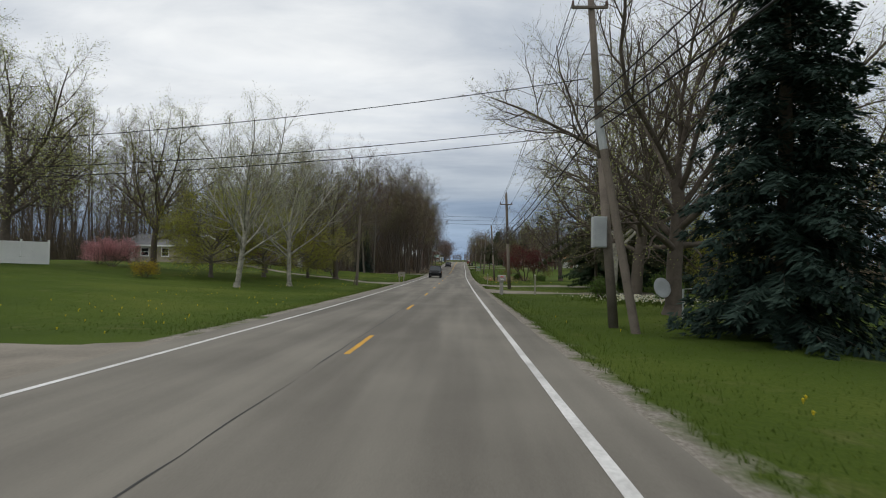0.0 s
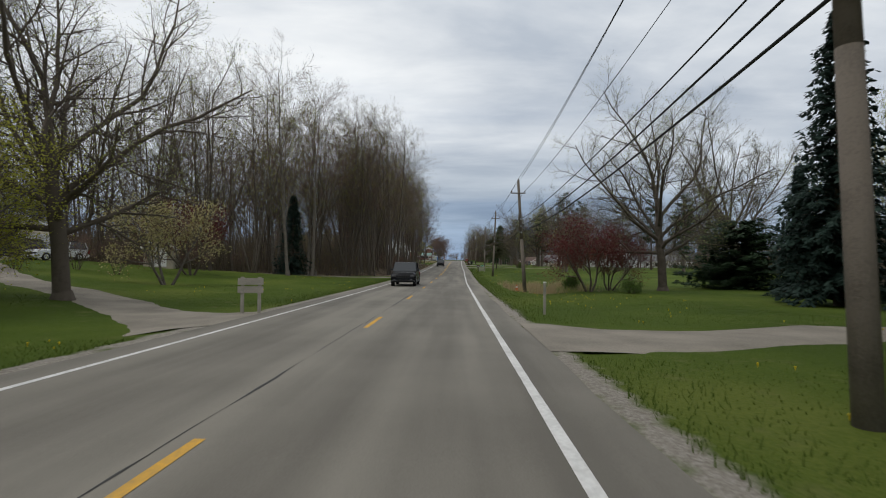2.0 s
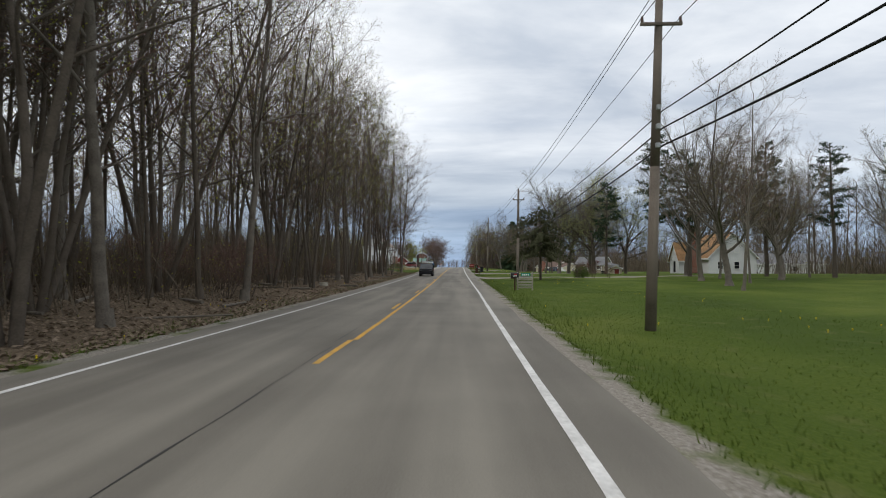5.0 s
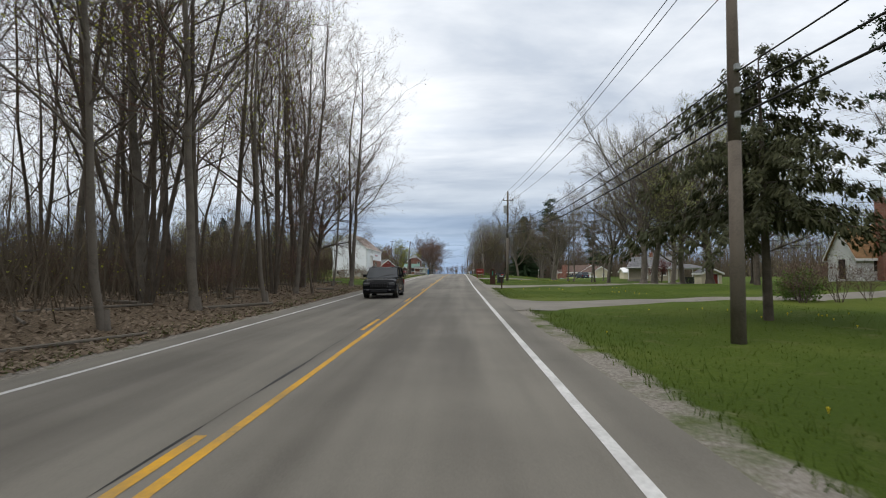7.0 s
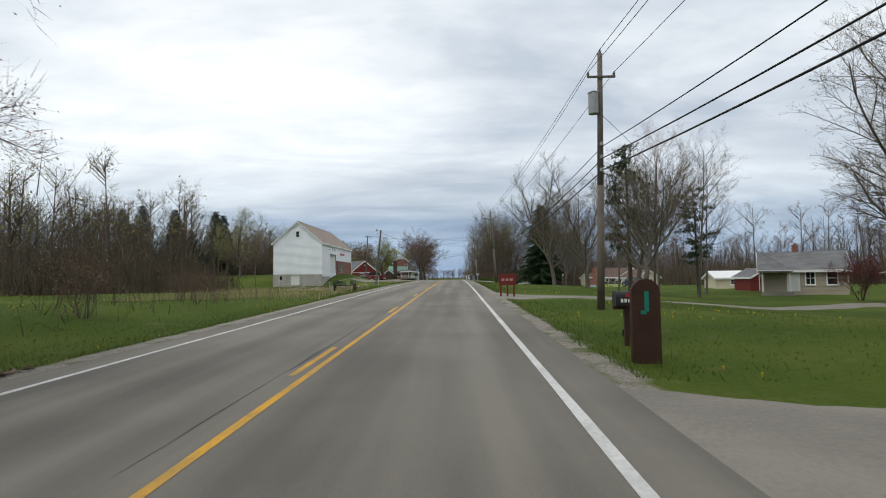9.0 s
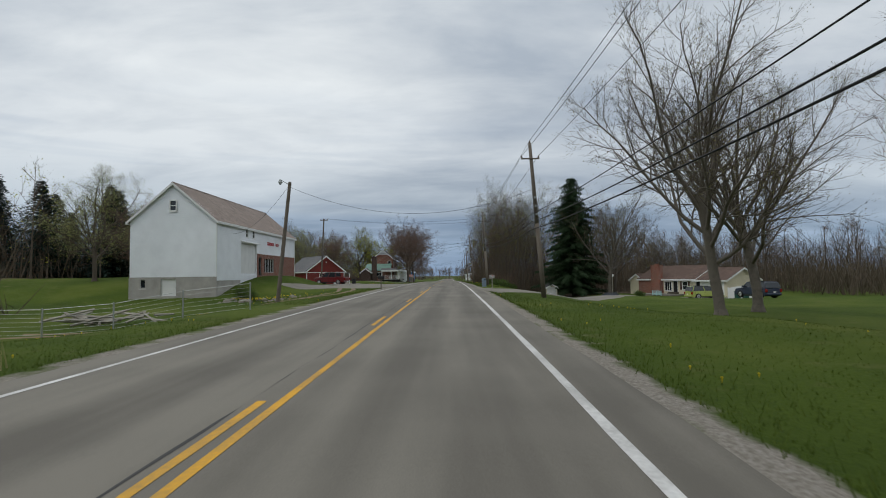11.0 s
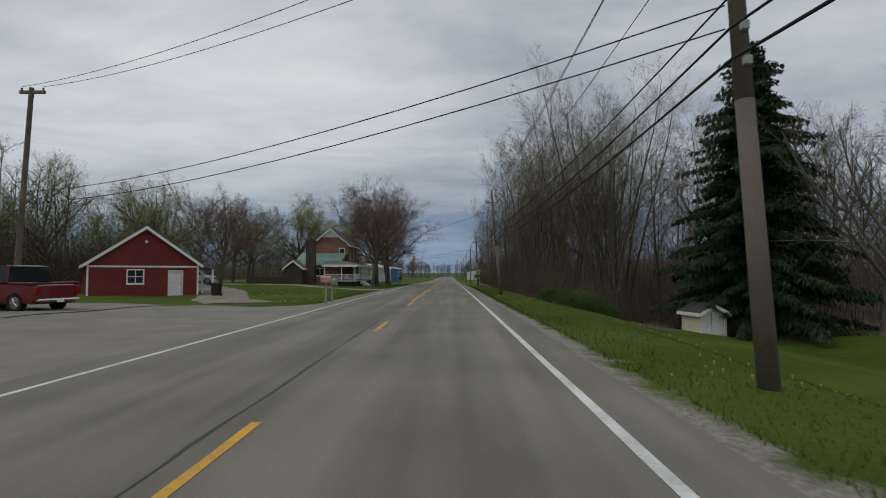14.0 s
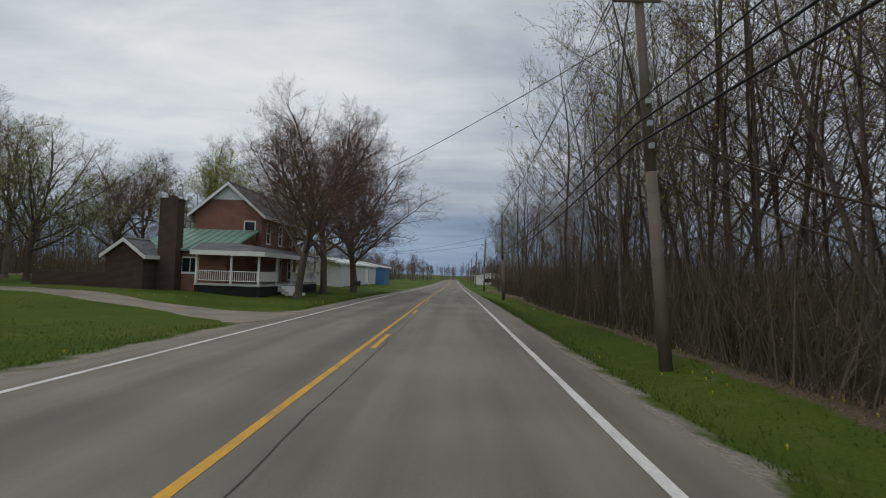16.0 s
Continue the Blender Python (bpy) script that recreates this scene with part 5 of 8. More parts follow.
brush("underbrush", -44, -9.2, 117, 209, 36000, (1.0, 4.6), 0.024, M_BUD_GREEN, "brown tangled undergrowth on the floor of the west woods", 21, leaves=0.3, keep=lambda x, y: np.random.default_rng(1).random(len(x)) < ease(-x, 8.5, 17) * 0.8 + 0.2)
brush("underbrush", -62, -26, 72, 117, 22000, (1.0, 5.0), 0.03, M_BUD_TAN, "brown tangled undergrowth behind the lawns", 22, keep=lambda x, y: (y > 98) | (x < -46))
brush("underbrush", -16, -8.5, 205, 232, 500, (0.4, 1.4), 0.016, M_BUD_GREEN, "low scrub on the field edge past the woods", 23)
brush("underbrush", 10.5, 46, 334, 440, 42000, (1.0, 4.4), 0.024, M_BUD_BROWN, "brown tangled undergrowth on the floor of the east woods", 24, keep=lambda x, y: ((x > 27) & (y > 345)) | ((y > 343) & (x < 15 + (y - 343) * 2)) | (y > 350))
brush("underbrush", 9.8, 19, 342, 432, 17000, (0.7, 3.4), 0.02, M_SHRUB, "tangled brown and green scrub along the wood edge", 32, leaves=0.3)
brush("underbrush", -82, -29, 236, 276, 12000, (2.0, 7.0), 0.05, M_HEMLOCK, "brown and olive undergrowth behind the field", 33, leaves=0.35)
brush("underbrush", -76, -38, 330, 376, 9000, (2.5, 8.0), 0.05, M_HEMLOCK, "olive undergrowth behind the farm yard", 34, leaves=0.35)
brush("underbrush", 8.9, 14.5, 347, 392, 9000, (1.2, 4.4), 0.014, M_BUD_BROWN, "dense reddish-brown brush between the verge and the wood", 35, leaves=0.15)
brush("underbrush", -120, -58, 10, 240, 26000, (3.0, 9.0), 0.06, M_BUD_TAN, "dim undergrowth of distant woods", 25)
brush("underbrush", -125, -60, 240, 450, 30000, (3.5, 11.0), 0.06, M_BUD_GREEN, "dim undergrowth of distant woods behind the farm", 26)
brush("underbrush", 66, 130, 20, 300, 26000, (3.0, 9.0), 0.06, M_BUD_GREEN, "dim undergrowth of distant woods behind the houses", 27)
brush("underbrush", 44, 120, 372, 470, 14000, (4.0, 11.0), 0.06, M_BUD_BROWN, "dim undergrowth of distant woods past the low house", 29)
brush("underbrush", -120, -26, 452, 640, 14000, (4.0, 10.0), 0.08, M_BUD_GREEN, "dim undergrowth of distant woods beyond the farm", 30)
brush("underbrush", 14, 120, 470, 680, 16000, (3.0, 9.0), 0.08, M_BUD_BROWN, "dim undergrowth of distant woods along the road", 31)
brush("underbrush", 62, 130, 300, 370, 12000, (3.0, 9.0), 0.06, M_BUD_BROWN, "dim undergrowth of distant woods behind the low house", 28)

# ---- utility poles and lines ----
POLES = [(7.6, -22.0, 10.4, 0), (7.14, 17.5, 11.6, -0.95), (6.8, 51.0, 9.2, -0.45), (7.8, 89.2, 9.3, -0.65), (7.55, 126, 9.9, 0.4), (8.35, 166.3, 9.7, 0.15), (8.17, 219, 10.9, 0.25),
         (8.2, 272.7, 10.2, -0.75), (7.04, 308.2, 9.5, -0.55), (7.2, 352, 10.1, -0.9), (7.3, 395, 9.0, -0.4), (7.6, 437, 9.5, 0), (7.8, 480, 9.5, 0), (8.0, 524, 9.5, 0), (8.2, 570, 9.5, 0), (8.4, 620, 9.5, 0)]
TOPS = []


def utility_pole(x, y, h, lean, arms=True, transformer=False):
    z = gz(x, y)
    top = thing("utility_pole", x, y, z - 0.25, 0, "weathered wooden utility pole on the grass verge", "utility pole", "poles along the road")
    bm = bmesh.new()
    tube(bm, (0, 0, 0), (lean * 0.5, 0, h * 0.5), 0.165, 0.14, 10)
    tube(bm, (lean * 0.5, 0, h * 0.5), (lean, 0, h + 0.25), 0.14, 0.105, 10)
    part("shaft", bm, M_POLE, top, smooth=True)
    if arms:
        zc = h - 0.85
        bm = bmesh.new()
        box(bm, lean - 0.6, lean + 0.6, -0.15, -0.07, zc, zc + 0.09, 0.01)
        part("crossarm", bm, M_POLE, top)
        for dx in (-0.55, 0.55):
            bm = bmesh.new()
            tube(bm, (lean + dx, -0.11, zc + 0.11), (lean + dx, -0.11, zc + 0.26), 0.05, 0.035, 8)
            part("insulator", bm, M_PORCELAIN, top)
    bm = bmesh.new()
    tube(bm, (lean, 0, h + 0.22), (lean, 0, h + 0.42), 0.055, 0.04, 8)
    part("insulator", bm, M_PORCELAIN, top)
    for k in range(3):
        f = (h * 0.56 + k * 0.55) / h
        bm = bmesh.new()
        box(bm, lean * f - 0.06, lean * f + 0.06, -0.22, -0.12, h * f - 0.07, h * f + 0.07, 0.01)
        part("cable_clamp", bm, M_TRANSFORMER, top)
    if transformer:
        bm = bmesh.new()
        tube(bm, (lean - 0.36, -0.1, h - 2.4), (lean - 0.36, -0.1, h - 1.5), 0.21, 0.21, 14)
        tube(bm, (lean - 0.36, -0.1, h - 1.5), (lean - 0.36, -0.1, h - 1.42), 0.23, 0.12, 14)
        part("transformer", bm, M_TRANSFORMER, top)
    return Vector((x + lean, y, z - 0.25)), h


for k, (x, y, h, lean) in enumerate(POLES):
    TOPS.append(utility_pole(x, y, h, lean, True, k == 6))


def cable(name, points, r, sag, label, category="cable"):
    """A cable hung from point to point."""
    cu = bpy.data.curves.new(name, "CURVE")
    cu.dimensions = "3D"
    cu.bevel_depth = r
    cu.bevel_resolution = 1
    line = []
    for a, b in zip(points[:-1], points[1:]):
        a, b = Vector(a), Vector(b)
        n = 14
        for k in range(n):
            t = k / n
            p = a.lerp(b, t)
            p.z -= sag * (b - a).length * 4 * t * (1 - t)
            line.append(p)
    line.append(Vector(points[-1]))
    sp = cu.splines.new("POLY")
    sp.points.add(len(line) - 1)
    for q, p in zip(sp.points, line):
        q.co = (*p, 1)
    cu.materials.append(M_CABLE)
    return tagged(new(name, cu), label, category)


for off, z_off, r, sag, what in ((0.0, 0.42, 0.013, 0.010, "thin bare power wire along the poles"), (-0.55, -0.6, 0.012, 0.012, "thin bare power wire along the poles"), (0.55, -0.6, 0.012, 0.012, "thin bare power wire along the poles")):
    cable("power_line", [(p.x + off, p.y - 0.1, p.z + h + z_off) for p, h in TOPS], r, sag, what, "power line")
for k, (r, sag) in enumerate(((0.026, 0.013), (0.022, 0.015), (0.017, 0.012))):
    cable("telephone_cable", [(p.x - 0.02, p.y - 0.2, p.z + (h * 0.56 if abs(p.y - 272.7) > 1 else 4.7) + k * 0.5) for p, h in TOPS], r, sag, "thick black telephone cable along the poles", "cable")

# ---- buildings ----


def lap_material(name, colour, lap=0.12, rough=0.65):
    """Painted clapboard too far off for single boards: a lapped relief."""
    m = material(name, colour, rough, 0.08, 0.7, 14.0, 0.0, coord="Position")
    nt = m.node_tree
    b = nt.nodes["Principled BSDF"]
    g = nt.nodes.new("ShaderNodeNewGeometry")
    s = nt.nodes.new("ShaderNodeSeparateXYZ"); nt.links.new(g.outputs["Position"], s.inputs[0])
    d = nt.nodes.new("ShaderNodeMath"); d.operation = "DIVIDE"; d.inputs[1].default_value = -lap; nt.links.new(s.outputs["Z"], d.inputs[0])
    f = nt.nodes.new("ShaderNodeMath"); f.operation = "FRACT"; nt.links.new(d.outputs[0], f.inputs[0])
    bp = nt.nodes.new("ShaderNodeBump"); bp.inputs["Strength"].default_value = 0.9; bp.inputs["Distance"].default_value = 0.02
    nt.links.new(f.outputs[0], bp.inputs["Height"]); nt.links.new(bp.outputs[0], b.inputs["Normal"])
    return m


M_LAP_WHITE = lap_material("white_clapboard", (0.70, 0.71, 0.71))
M_LAP_CREAM = lap_material("cream_clapboard", (0.60, 0.54, 0.39))
M_LAP_BARN = M_WHITE_SIDING
M_LAP_TAN = lap_material("tan_clapboard", (0.33, 0.29, 0.22))
M_LAP_GREY = lap_material("grey_green_clapboard", (0.30, 0.32, 0.28))
M_BLUE_STEEL = lap_material("blue_steel_cladding", (0.05, 0.16, 0.33), 0.3)
M_PALE_STEEL = lap_material("pale_steel_cladding", (0.52, 0.54, 0.52), 0.3)
M_BLIND = material("white_blind", (0.6, 0.6, 0.57), 0.8, 0.05, 2.0, 20.0, 0.05)


def wall(parent, name, mat, axis, at, u0, u1, z0, z1, holes=(), thick=0.18, gable=None):
    """A wall in the plane axis = at, from u0 to u1, with real openings; gable: (ridge u, ridge z) of a pointed top."""
    holes = [o for o in holes if o[0] >= u0 - 1e-6 and o[1] <= u1 + 1e-6 and o[2] < z1]
    holes = [(o[0], o[1], max(o[2], z0), min(o[3], z1)) for o in holes]
    us = sorted({round(v, 4) for v in (u0, u1, *[h for o in holes for h in o[:2]])})
    zs = sorted({round(v, 4) for v in (z0, z1, *[h for o in holes for h in o[2:4]])})
    bm = bmesh.new()
    lo, hi = (at, at + thick) if thick > 0 else (at + thick, at)
    made = {}

    def corner(i, j, w):
        if (i, j, w) not in made:
            made[i, j, w] = bm.verts.new((us[i], w, zs[j]) if axis == "y" else (w, us[i], zs[j]))
        return made[i, j, w]

    def solid(i, j):
        if not (0 <= i < len(us) - 1 and 0 <= j < len(zs) - 1):
            return False
        mu, mz = (us[i] + us[i + 1]) / 2, (zs[j] + zs[j + 1]) / 2
        return not any(o[0] < mu < o[1] and o[2] < mz < o[3] for o in holes)

    for i in range(len(us) - 1):
        for j in range(len(zs) - 1):
            if not solid(i, j):
                continue
            for w in (lo, hi):
                bm.faces.new((corner(i, j, w), corner(i + 1, j, w), corner(i + 1, j + 1, w), corner(i, j + 1, w)))
            for di, dj, p, q in ((-1, 0, (i, j), (i, j + 1)), (1, 0, (i + 1, j), (i + 1, j + 1)), (0, -1, (i, j), (i + 1, j)), (0, 1, (i, j + 1), (i + 1, j + 1))):
                if not solid(i + di, j + dj) and not (gable and dj == 1 and j == len(zs) - 2):
                    bm.faces.new((corner(*p, lo), corner(*q, lo), corner(*q, hi), corner(*p, hi)))
    if gable:
        ur, zr = gable
        n = len(zs) - 1
        peak = [bm.verts.new((ur, w, zr) if axis == "y" else (w, ur, zr)) for w in (lo, hi)]
        for w, p in zip((lo, hi), peak):
            bm.faces.new([corner(i, n, w) for i in range(len(us))] + [p])
        for i in (0, len(us) - 1):
            bm.faces.new((corner(i, n, lo), corner(i, n, hi), peak[1], peak[0]))
    bmesh.ops.recalc_face_normals(bm, faces=bm.faces)
    return part(name, bm, mat, parent)


def window(parent, axis, at, out, u0, u1, z0, z1, cols=1, rows=2, frame=M_TRIM, glass_mat=None, sill=True):
    """A window in an opening of a wall: surround, sash bars, panes and a sill. out: +1 or -1, the outer side."""
    t = 0.08

    def slab(bm, a, b, c, d, w0, w1):
        l, h = sorted((at + out * w0, at + out * w1))
        if axis == "y":
            box(bm, a, b, l, h, c, d)
        else:
            box(bm, l, h, a, b, c, d)

    top = thing("window", 0, 0, 0)
    top.parent = parent
    bm = bmesh.new()
    for a, b, c, d in ((u0 - t, u0 + 0.02, z0 - t, z1 + t), (u1 - 0.02, u1 + t, z0 - t, z1 + t), (u0 + 0.02, u1 - 0.02, z1 - 0.02, z1 + t), (u0 + 0.02, u1 - 0.02, z0 - t, z0 + 0.02)):
        slab(bm, a, b, c, d, -0.05, 0.035)
    for k in range(1, cols):
        u = u0 + (u1 - u0) * k / cols
        slab(bm, u - 0.025, u + 0.025, z0, z1, -0.06, -0.01)
    for k in range(1, rows):
        z = z0 + (z1 - z0) * k / rows
        slab(bm, u0, u1, z - 0.025, z + 0.025, -0.062, -0.012)
    part("window_frame", bm, frame, top)
    bm = bmesh.new()
    slab(bm, u0 - 0.005, u1 + 0.005, z0 - 0.005, z1 + 0.005, -0.10, -0.075)
    part("pane", bm, glass_mat or M_GLASS, top)
    if sill:
        bm = bmesh.new()
        slab(bm, u0 - t - 0.03, u1 + t + 0.03, z0 - t - 0.05, z0 - t, -0.02, 0.08)
        part("window_sill", bm, frame, top)
    return top


def door(parent, axis, at, out, u0, u1, z0, z1, mat, panels=2, name="door", frame=M_TRIM, knob=True, rows=None):
    top = thing(name, 0, 0, 0)
    top.parent = parent

    def slab(bm, a, b, c, d, w0, w1, bev=0.0):
        l, h = sorted((at + out * w0, at + out * w1))
        if axis == "y":
            box(bm, a, b, l, h, c, d, bev)
        else:
            box(bm, l, h, a, b, c, d, bev)

    bm = bmesh.new()
    slab(bm, u0, u1, z0, z1, -0.12, -0.08)
    part("door_leaf", bm, mat, top)
    rows = rows or panels
    cols = 1 if rows > 2 and (u1 - u0) > 2 else 2
    cols = 4 if (u1 - u0) > 2 else cols
    for r in range(rows):
        for c in range(cols):
            a = u0 + (u1 - u0) * (c + 0.12) / cols
            b = u0 + (u1 - u0) * (c + 0.88) / cols
            lo = z0 + (z1 - z0) * (r + 0.1) / rows
            hi = z0 + (z1 - z0) * (r + 0.9) / rows
            bm = bmesh.new()
            slab(bm, a, b, lo, hi, -0.08, -0.06, 0.008)
            part("door_panel", bm, mat, top)
    bm = bmesh.new()
    for a, b, c, d in ((u0 - 0.1, u0, z0, z1 + 0.1), (u1, u1 + 0.1, z0, z1 + 0.1), (u0, u1, z1, z1 + 0.1)):
        slab(bm, a, b, c, d, -0.05, 0.03)
    part("door_frame", bm, frame, top)
    if knob:
        bm = bmesh.new()
        slab(bm, u1 - 0.12, u1 - 0.06, (z0 + z1) / 2 - 0.08, (z0 + z1) / 2 + 0.04, -0.06, -0.02, 0.01)
        part("door_handle", bm, M_METAL, top)
    return top


def gable_roof(parent, W, L, he, rise, mat, over=0.35, rake=0.3, thick=0.12, trim=M_TRIM, y_mid=0.0, x_mid=0.0):
    """Two roof slabs along local y, a ridge cap, and fascia boards along eaves and rakes."""
    k = rise / (W / 2)
    for s in (-1, 1):
        xe = s * (W / 2 + over)
        ze = he - k * over
        bm = bmesh.new()
        prism(bm, [(x_mid, he + rise + 0.02), (x_mid, he + rise + 0.02 + thick), (x_mid + xe, ze + 0.02 + thick), (x_mid + xe, ze + 0.02)], y_mid - L / 2 - rake, y_mid + L / 2 + rake)
        part("roof_slope", bm, mat, parent)
        bm = bmesh.new()
        box(bm, *sorted((x_mid + xe, x_mid + xe + s * 0.03)), y_mid - L / 2 - rake, y_mid + L / 2 + rake, ze - 0.12, ze + thick + 0.01)
        part("fascia", bm, trim, parent)
        for e in (-1, 1):
            y = y_mid + e * (L / 2 + rake)
            bm = bmesh.new()
            prism(bm, [(x_mid, he + rise + thick - 0.02), (x_mid, he + rise - 0.16), (x_mid + xe, ze - 0.16), (x_mid + xe, ze + thick - 0.02)], *sorted((y, y + e * 0.035)))
            part("rake_board", bm, trim, parent)
    bm = bmesh.new()
    prism(bm, [(x_mid - 0.16, he + rise + thick - 0.05), (x_mid, he + rise + thick + 0.06), (x_mid + 0.16, he + rise + thick - 0.05)], y_mid - L / 2 - rake, y_mid + L / 2 + rake)
    part("ridge_cap", bm, mat, parent)


def chimney(parent, x, y, w, d, z0, z1, mat=None):
    bm = bmesh.new()
    box(bm, x - w / 2, x + w / 2, y - d / 2, y + d / 2, z0, z1)
    box(bm, x - w / 2 - 0.05, x + w / 2 + 0.05, y - d / 2 - 0.05, y + d / 2 + 0.05, z1, z1 + 0.14)
    box(bm, x - w / 5, x + w / 5, y - d / 5, y + d / 5, z1 + 0.14, z1 + 0.34)
    return part("chimney", bm, mat or M_BRICK, parent)


def shell(name, x, y, z, rz, W, L, he, rise, walls, roof, label, category="house", holes=None, over=0.35, foundation=0.4, trim=M_TRIM, rake=0.3):
    """A gabled building on a rectangle W by L, ridge along its local y, with openings on its four sides (S, N, E, W)."""
    top = thing(name, x, y, z, rz, label, category)
    holes = holes or {}
    mats = walls if isinstance(walls, dict) else {s: walls for s in "SNEW"}
    cut = {s: [h[1:5] for h in holes.get(s, ())] for s in "SNEW"}
    g = (0.0, he + rise)
    wall(top, "wall", mats["S"], "y", -L / 2, -W / 2, W / 2, -foundation, he, cut["S"], 0.18, g)
    wall(top, "wall", mats["N"], "y", L / 2, -W / 2, W / 2, -foundation, he, cut["N"], -0.18, g)
    wall(top, "wall", mats["E"], "x", W / 2, -L / 2 + 0.18, L / 2 - 0.18, -foundation, he, cut["E"], -0.18)
    wall(top, "wall", mats["W"], "x", -W / 2, -L / 2 + 0.18, L / 2 - 0.18, -foundation, he, cut["W"], 0.18)
    gable_roof(top, W, L, he, rise, roof, over, rake, trim=trim)
    boxed("floor", (-W / 2 + 0.2, W / 2 - 0.2, -L / 2 + 0.2, L / 2 - 0.2, -0.3, -0.05), M_DARK, top)
    side = {"S": ("y", -L / 2, -1), "N": ("y", L / 2, 1), "E": ("x", W / 2, 1), "W": ("x", -W / 2, -1)}
    for s, some in holes.items():
        for h in some:
            kind, a, b, c, d = h[:5]
            extra = h[5] if len(h) > 5 else {}
            if kind == "win":
                window(top, *side[s], a, b, c, d, **extra)
            else:
                door(top, *side[s], a, b, c, d, **{"mat": M_TRIM, **extra})
    return top


def boards(parent, axis, at, out, u0, u1, z0, z1, lap, mat, holes=(), gable=None):
    """Lapped siding, board by board, broken where the openings are."""
    z = z0
    while z < (gable[1] if gable else z1) - 0.05:
        a, b = u0, u1
        if gable and z > z1:
            f = (z - z1) / (gable[1] - z1)
            a, b = u0 + (gable[0] - u0) * f, u1 + (gable[0] - u1) * f
        cuts = [(a, b)]
        for h in holes:
            if h[2] - 0.1 < z + lap / 2 < h[3] + 0.1:
                nxt = []
                for p, q in cuts:
                    if h[1] + 0.1 <= p or h[0] - 0.1 >= q:
                        nxt.append((p, q))
                    else:
                        if h[0] - 0.1 > p:
                            nxt.append((p, h[0] - 0.1))
                        if h[1] + 0.1 < q:
                            nxt.append((h[1] + 0.1, q))
                cuts = nxt
        top = min(z + lap + 0.012, gable[1] if gable else z1)
        for p, q in cuts:
            if q - p < 0.08:
                continue
            o1, o2 = at + out * 0.003, at + out * 0.055
            o3 = at + out * 0.010
            prof = [(o1, z), (o2, z), (o3, top), (o1, top)]
            vs = [((w, u, h) if axis == "x" else (u, w, h)) for u in (p, q) for w, h in prof]
            mesh_object("siding_board", vs, [[0, 1, 2, 3], [7, 6, 5, 4], [0, 4, 5, 1], [1, 5, 6, 2], [2, 6, 7, 3], [3, 7, 4, 0]], mat, parent)
        z += lap


# the white barn with its brick shop front
barn_holes_e = [("door", -6.9, -2.3, 2.3, 5.75, dict(mat=M_TRIM, rows=5, knob=False)), ("win", -5.6, -5.0, 6.55, 7.35, dict(cols=1)), ("win", -3.5, -2.9, 6.55, 7.35, dict(cols=1)),
                ("door", -1.75, -0.75, 2.1, 4.3, dict(mat=M_DARK, rows=1)), ("win", 0.25, 3.9, 2.45, 4.2, dict(cols=4, rows=1))]
barn_holes_s = [("door", -1.2, 0.35, 0.05, 1.75, dict(mat=M_TRIM, rows=2)), ("win", -3.3, -2.8, 0.9, 1.7, dict(cols=1, rows=1))]
BX, BY, BZ, BW, BL, BH, BR = -25.9, 304.2, -0.5, 8.8, 26.4, 7.7, 3.75
barn = shell("barn", BX, BY, BZ, 0, BW, BL, BH, BR, M_LAP_BARN, M_ROOF_BARN, "large white clapboard barn with tan shingle roof and brick shopfront", "barn",
             {"E": barn_holes_e, "S": barn_holes_s}, over=0.3, foundation=0.6)
boards(barn, "y", -BL / 2, -1, -BW / 2, BW / 2, 2.0, BH, 0.2, M_LAP_BARN, [h[1:5] for h in barn_holes_s] + [(-0.3, 0.3, 8.7, 9.7)], (0, BH + BR))
window(barn, "y", -BL / 2 - 0.13, -1, -0.3, 0.3, 8.7, 9.7)
boards(barn, "x", BW / 2, 1, -BL / 2, BL / 2, 4.75, BH - 0.02, 0.2, M_LAP_BARN, [h[1:5] for h in barn_holes_e])
boards(barn, "x", BW / 2, 1, -BL / 2, -2.2, 1.6, 4.75, 0.2, M_LAP_BARN, [h[1:5] for h in barn_holes_e])
wall(barn, "block_foundation", M_CONC_BLOCK, "y", -BL / 2 - 0.06, -BW / 2 - 0.06, BW / 2 + 0.06, -0.6, 1.95, [h[1:5] for h in barn_holes_s], 0.05)
wall(barn, "block_foundation", M_CONC_BLOCK, "x", BW / 2 + 0.01, -BL / 2, -7.2, -0.6, 1.55, (), 0.05)
wall(barn, "brick_facing", M_BRICK, "x", BW / 2 + 0.004, -2.0, BL / 2, 0.4, 4.7, [h[1:5] for h in barn_holes_e], 0.10)
boxed("brick_cap", (BW / 2, BW / 2 + 0.15, -2.0, BL / 2 + 0.02, 4.7, 4.78), M_TRIM, barn)
boxed("corner_board", (BW / 2 - 0.02, BW / 2 + 0.04, -BL / 2 - 0.04, -BL / 2 + 0.12, 1.6, BH), M_TRIM, barn)
boxed("corner_board", (BW / 2, BW / 2 + 0.04, BL / 2 - 0.14, BL / 2 + 0.03, 4.8, BH), M_TRIM, barn)
bm = bmesh.new()
tube(bm, (BW / 2 + 0.12, BL / 2 - 0.1, 0.6), (BW / 2 + 0.12, BL / 2 - 0.1, BH - 0.1), 0.04, 0.04, 8)
part("downpipe", bm, M_TRIM, barn)
bm = bmesh.new()
prism(bm, [(BW / 2, 5.95), (BW / 2 + 0.5, 5.8), (BW / 2 + 0.5, 5.86), (BW / 2, 6.03)], -7.1, -2.1)
part("door_hood", bm, M_TRIM, barn)
M_SIGN_RED = material("red_sign_letters", (0.36, 0.025, 0.03), 0.5, 0.1, 3.0, 30.0, 0.0)
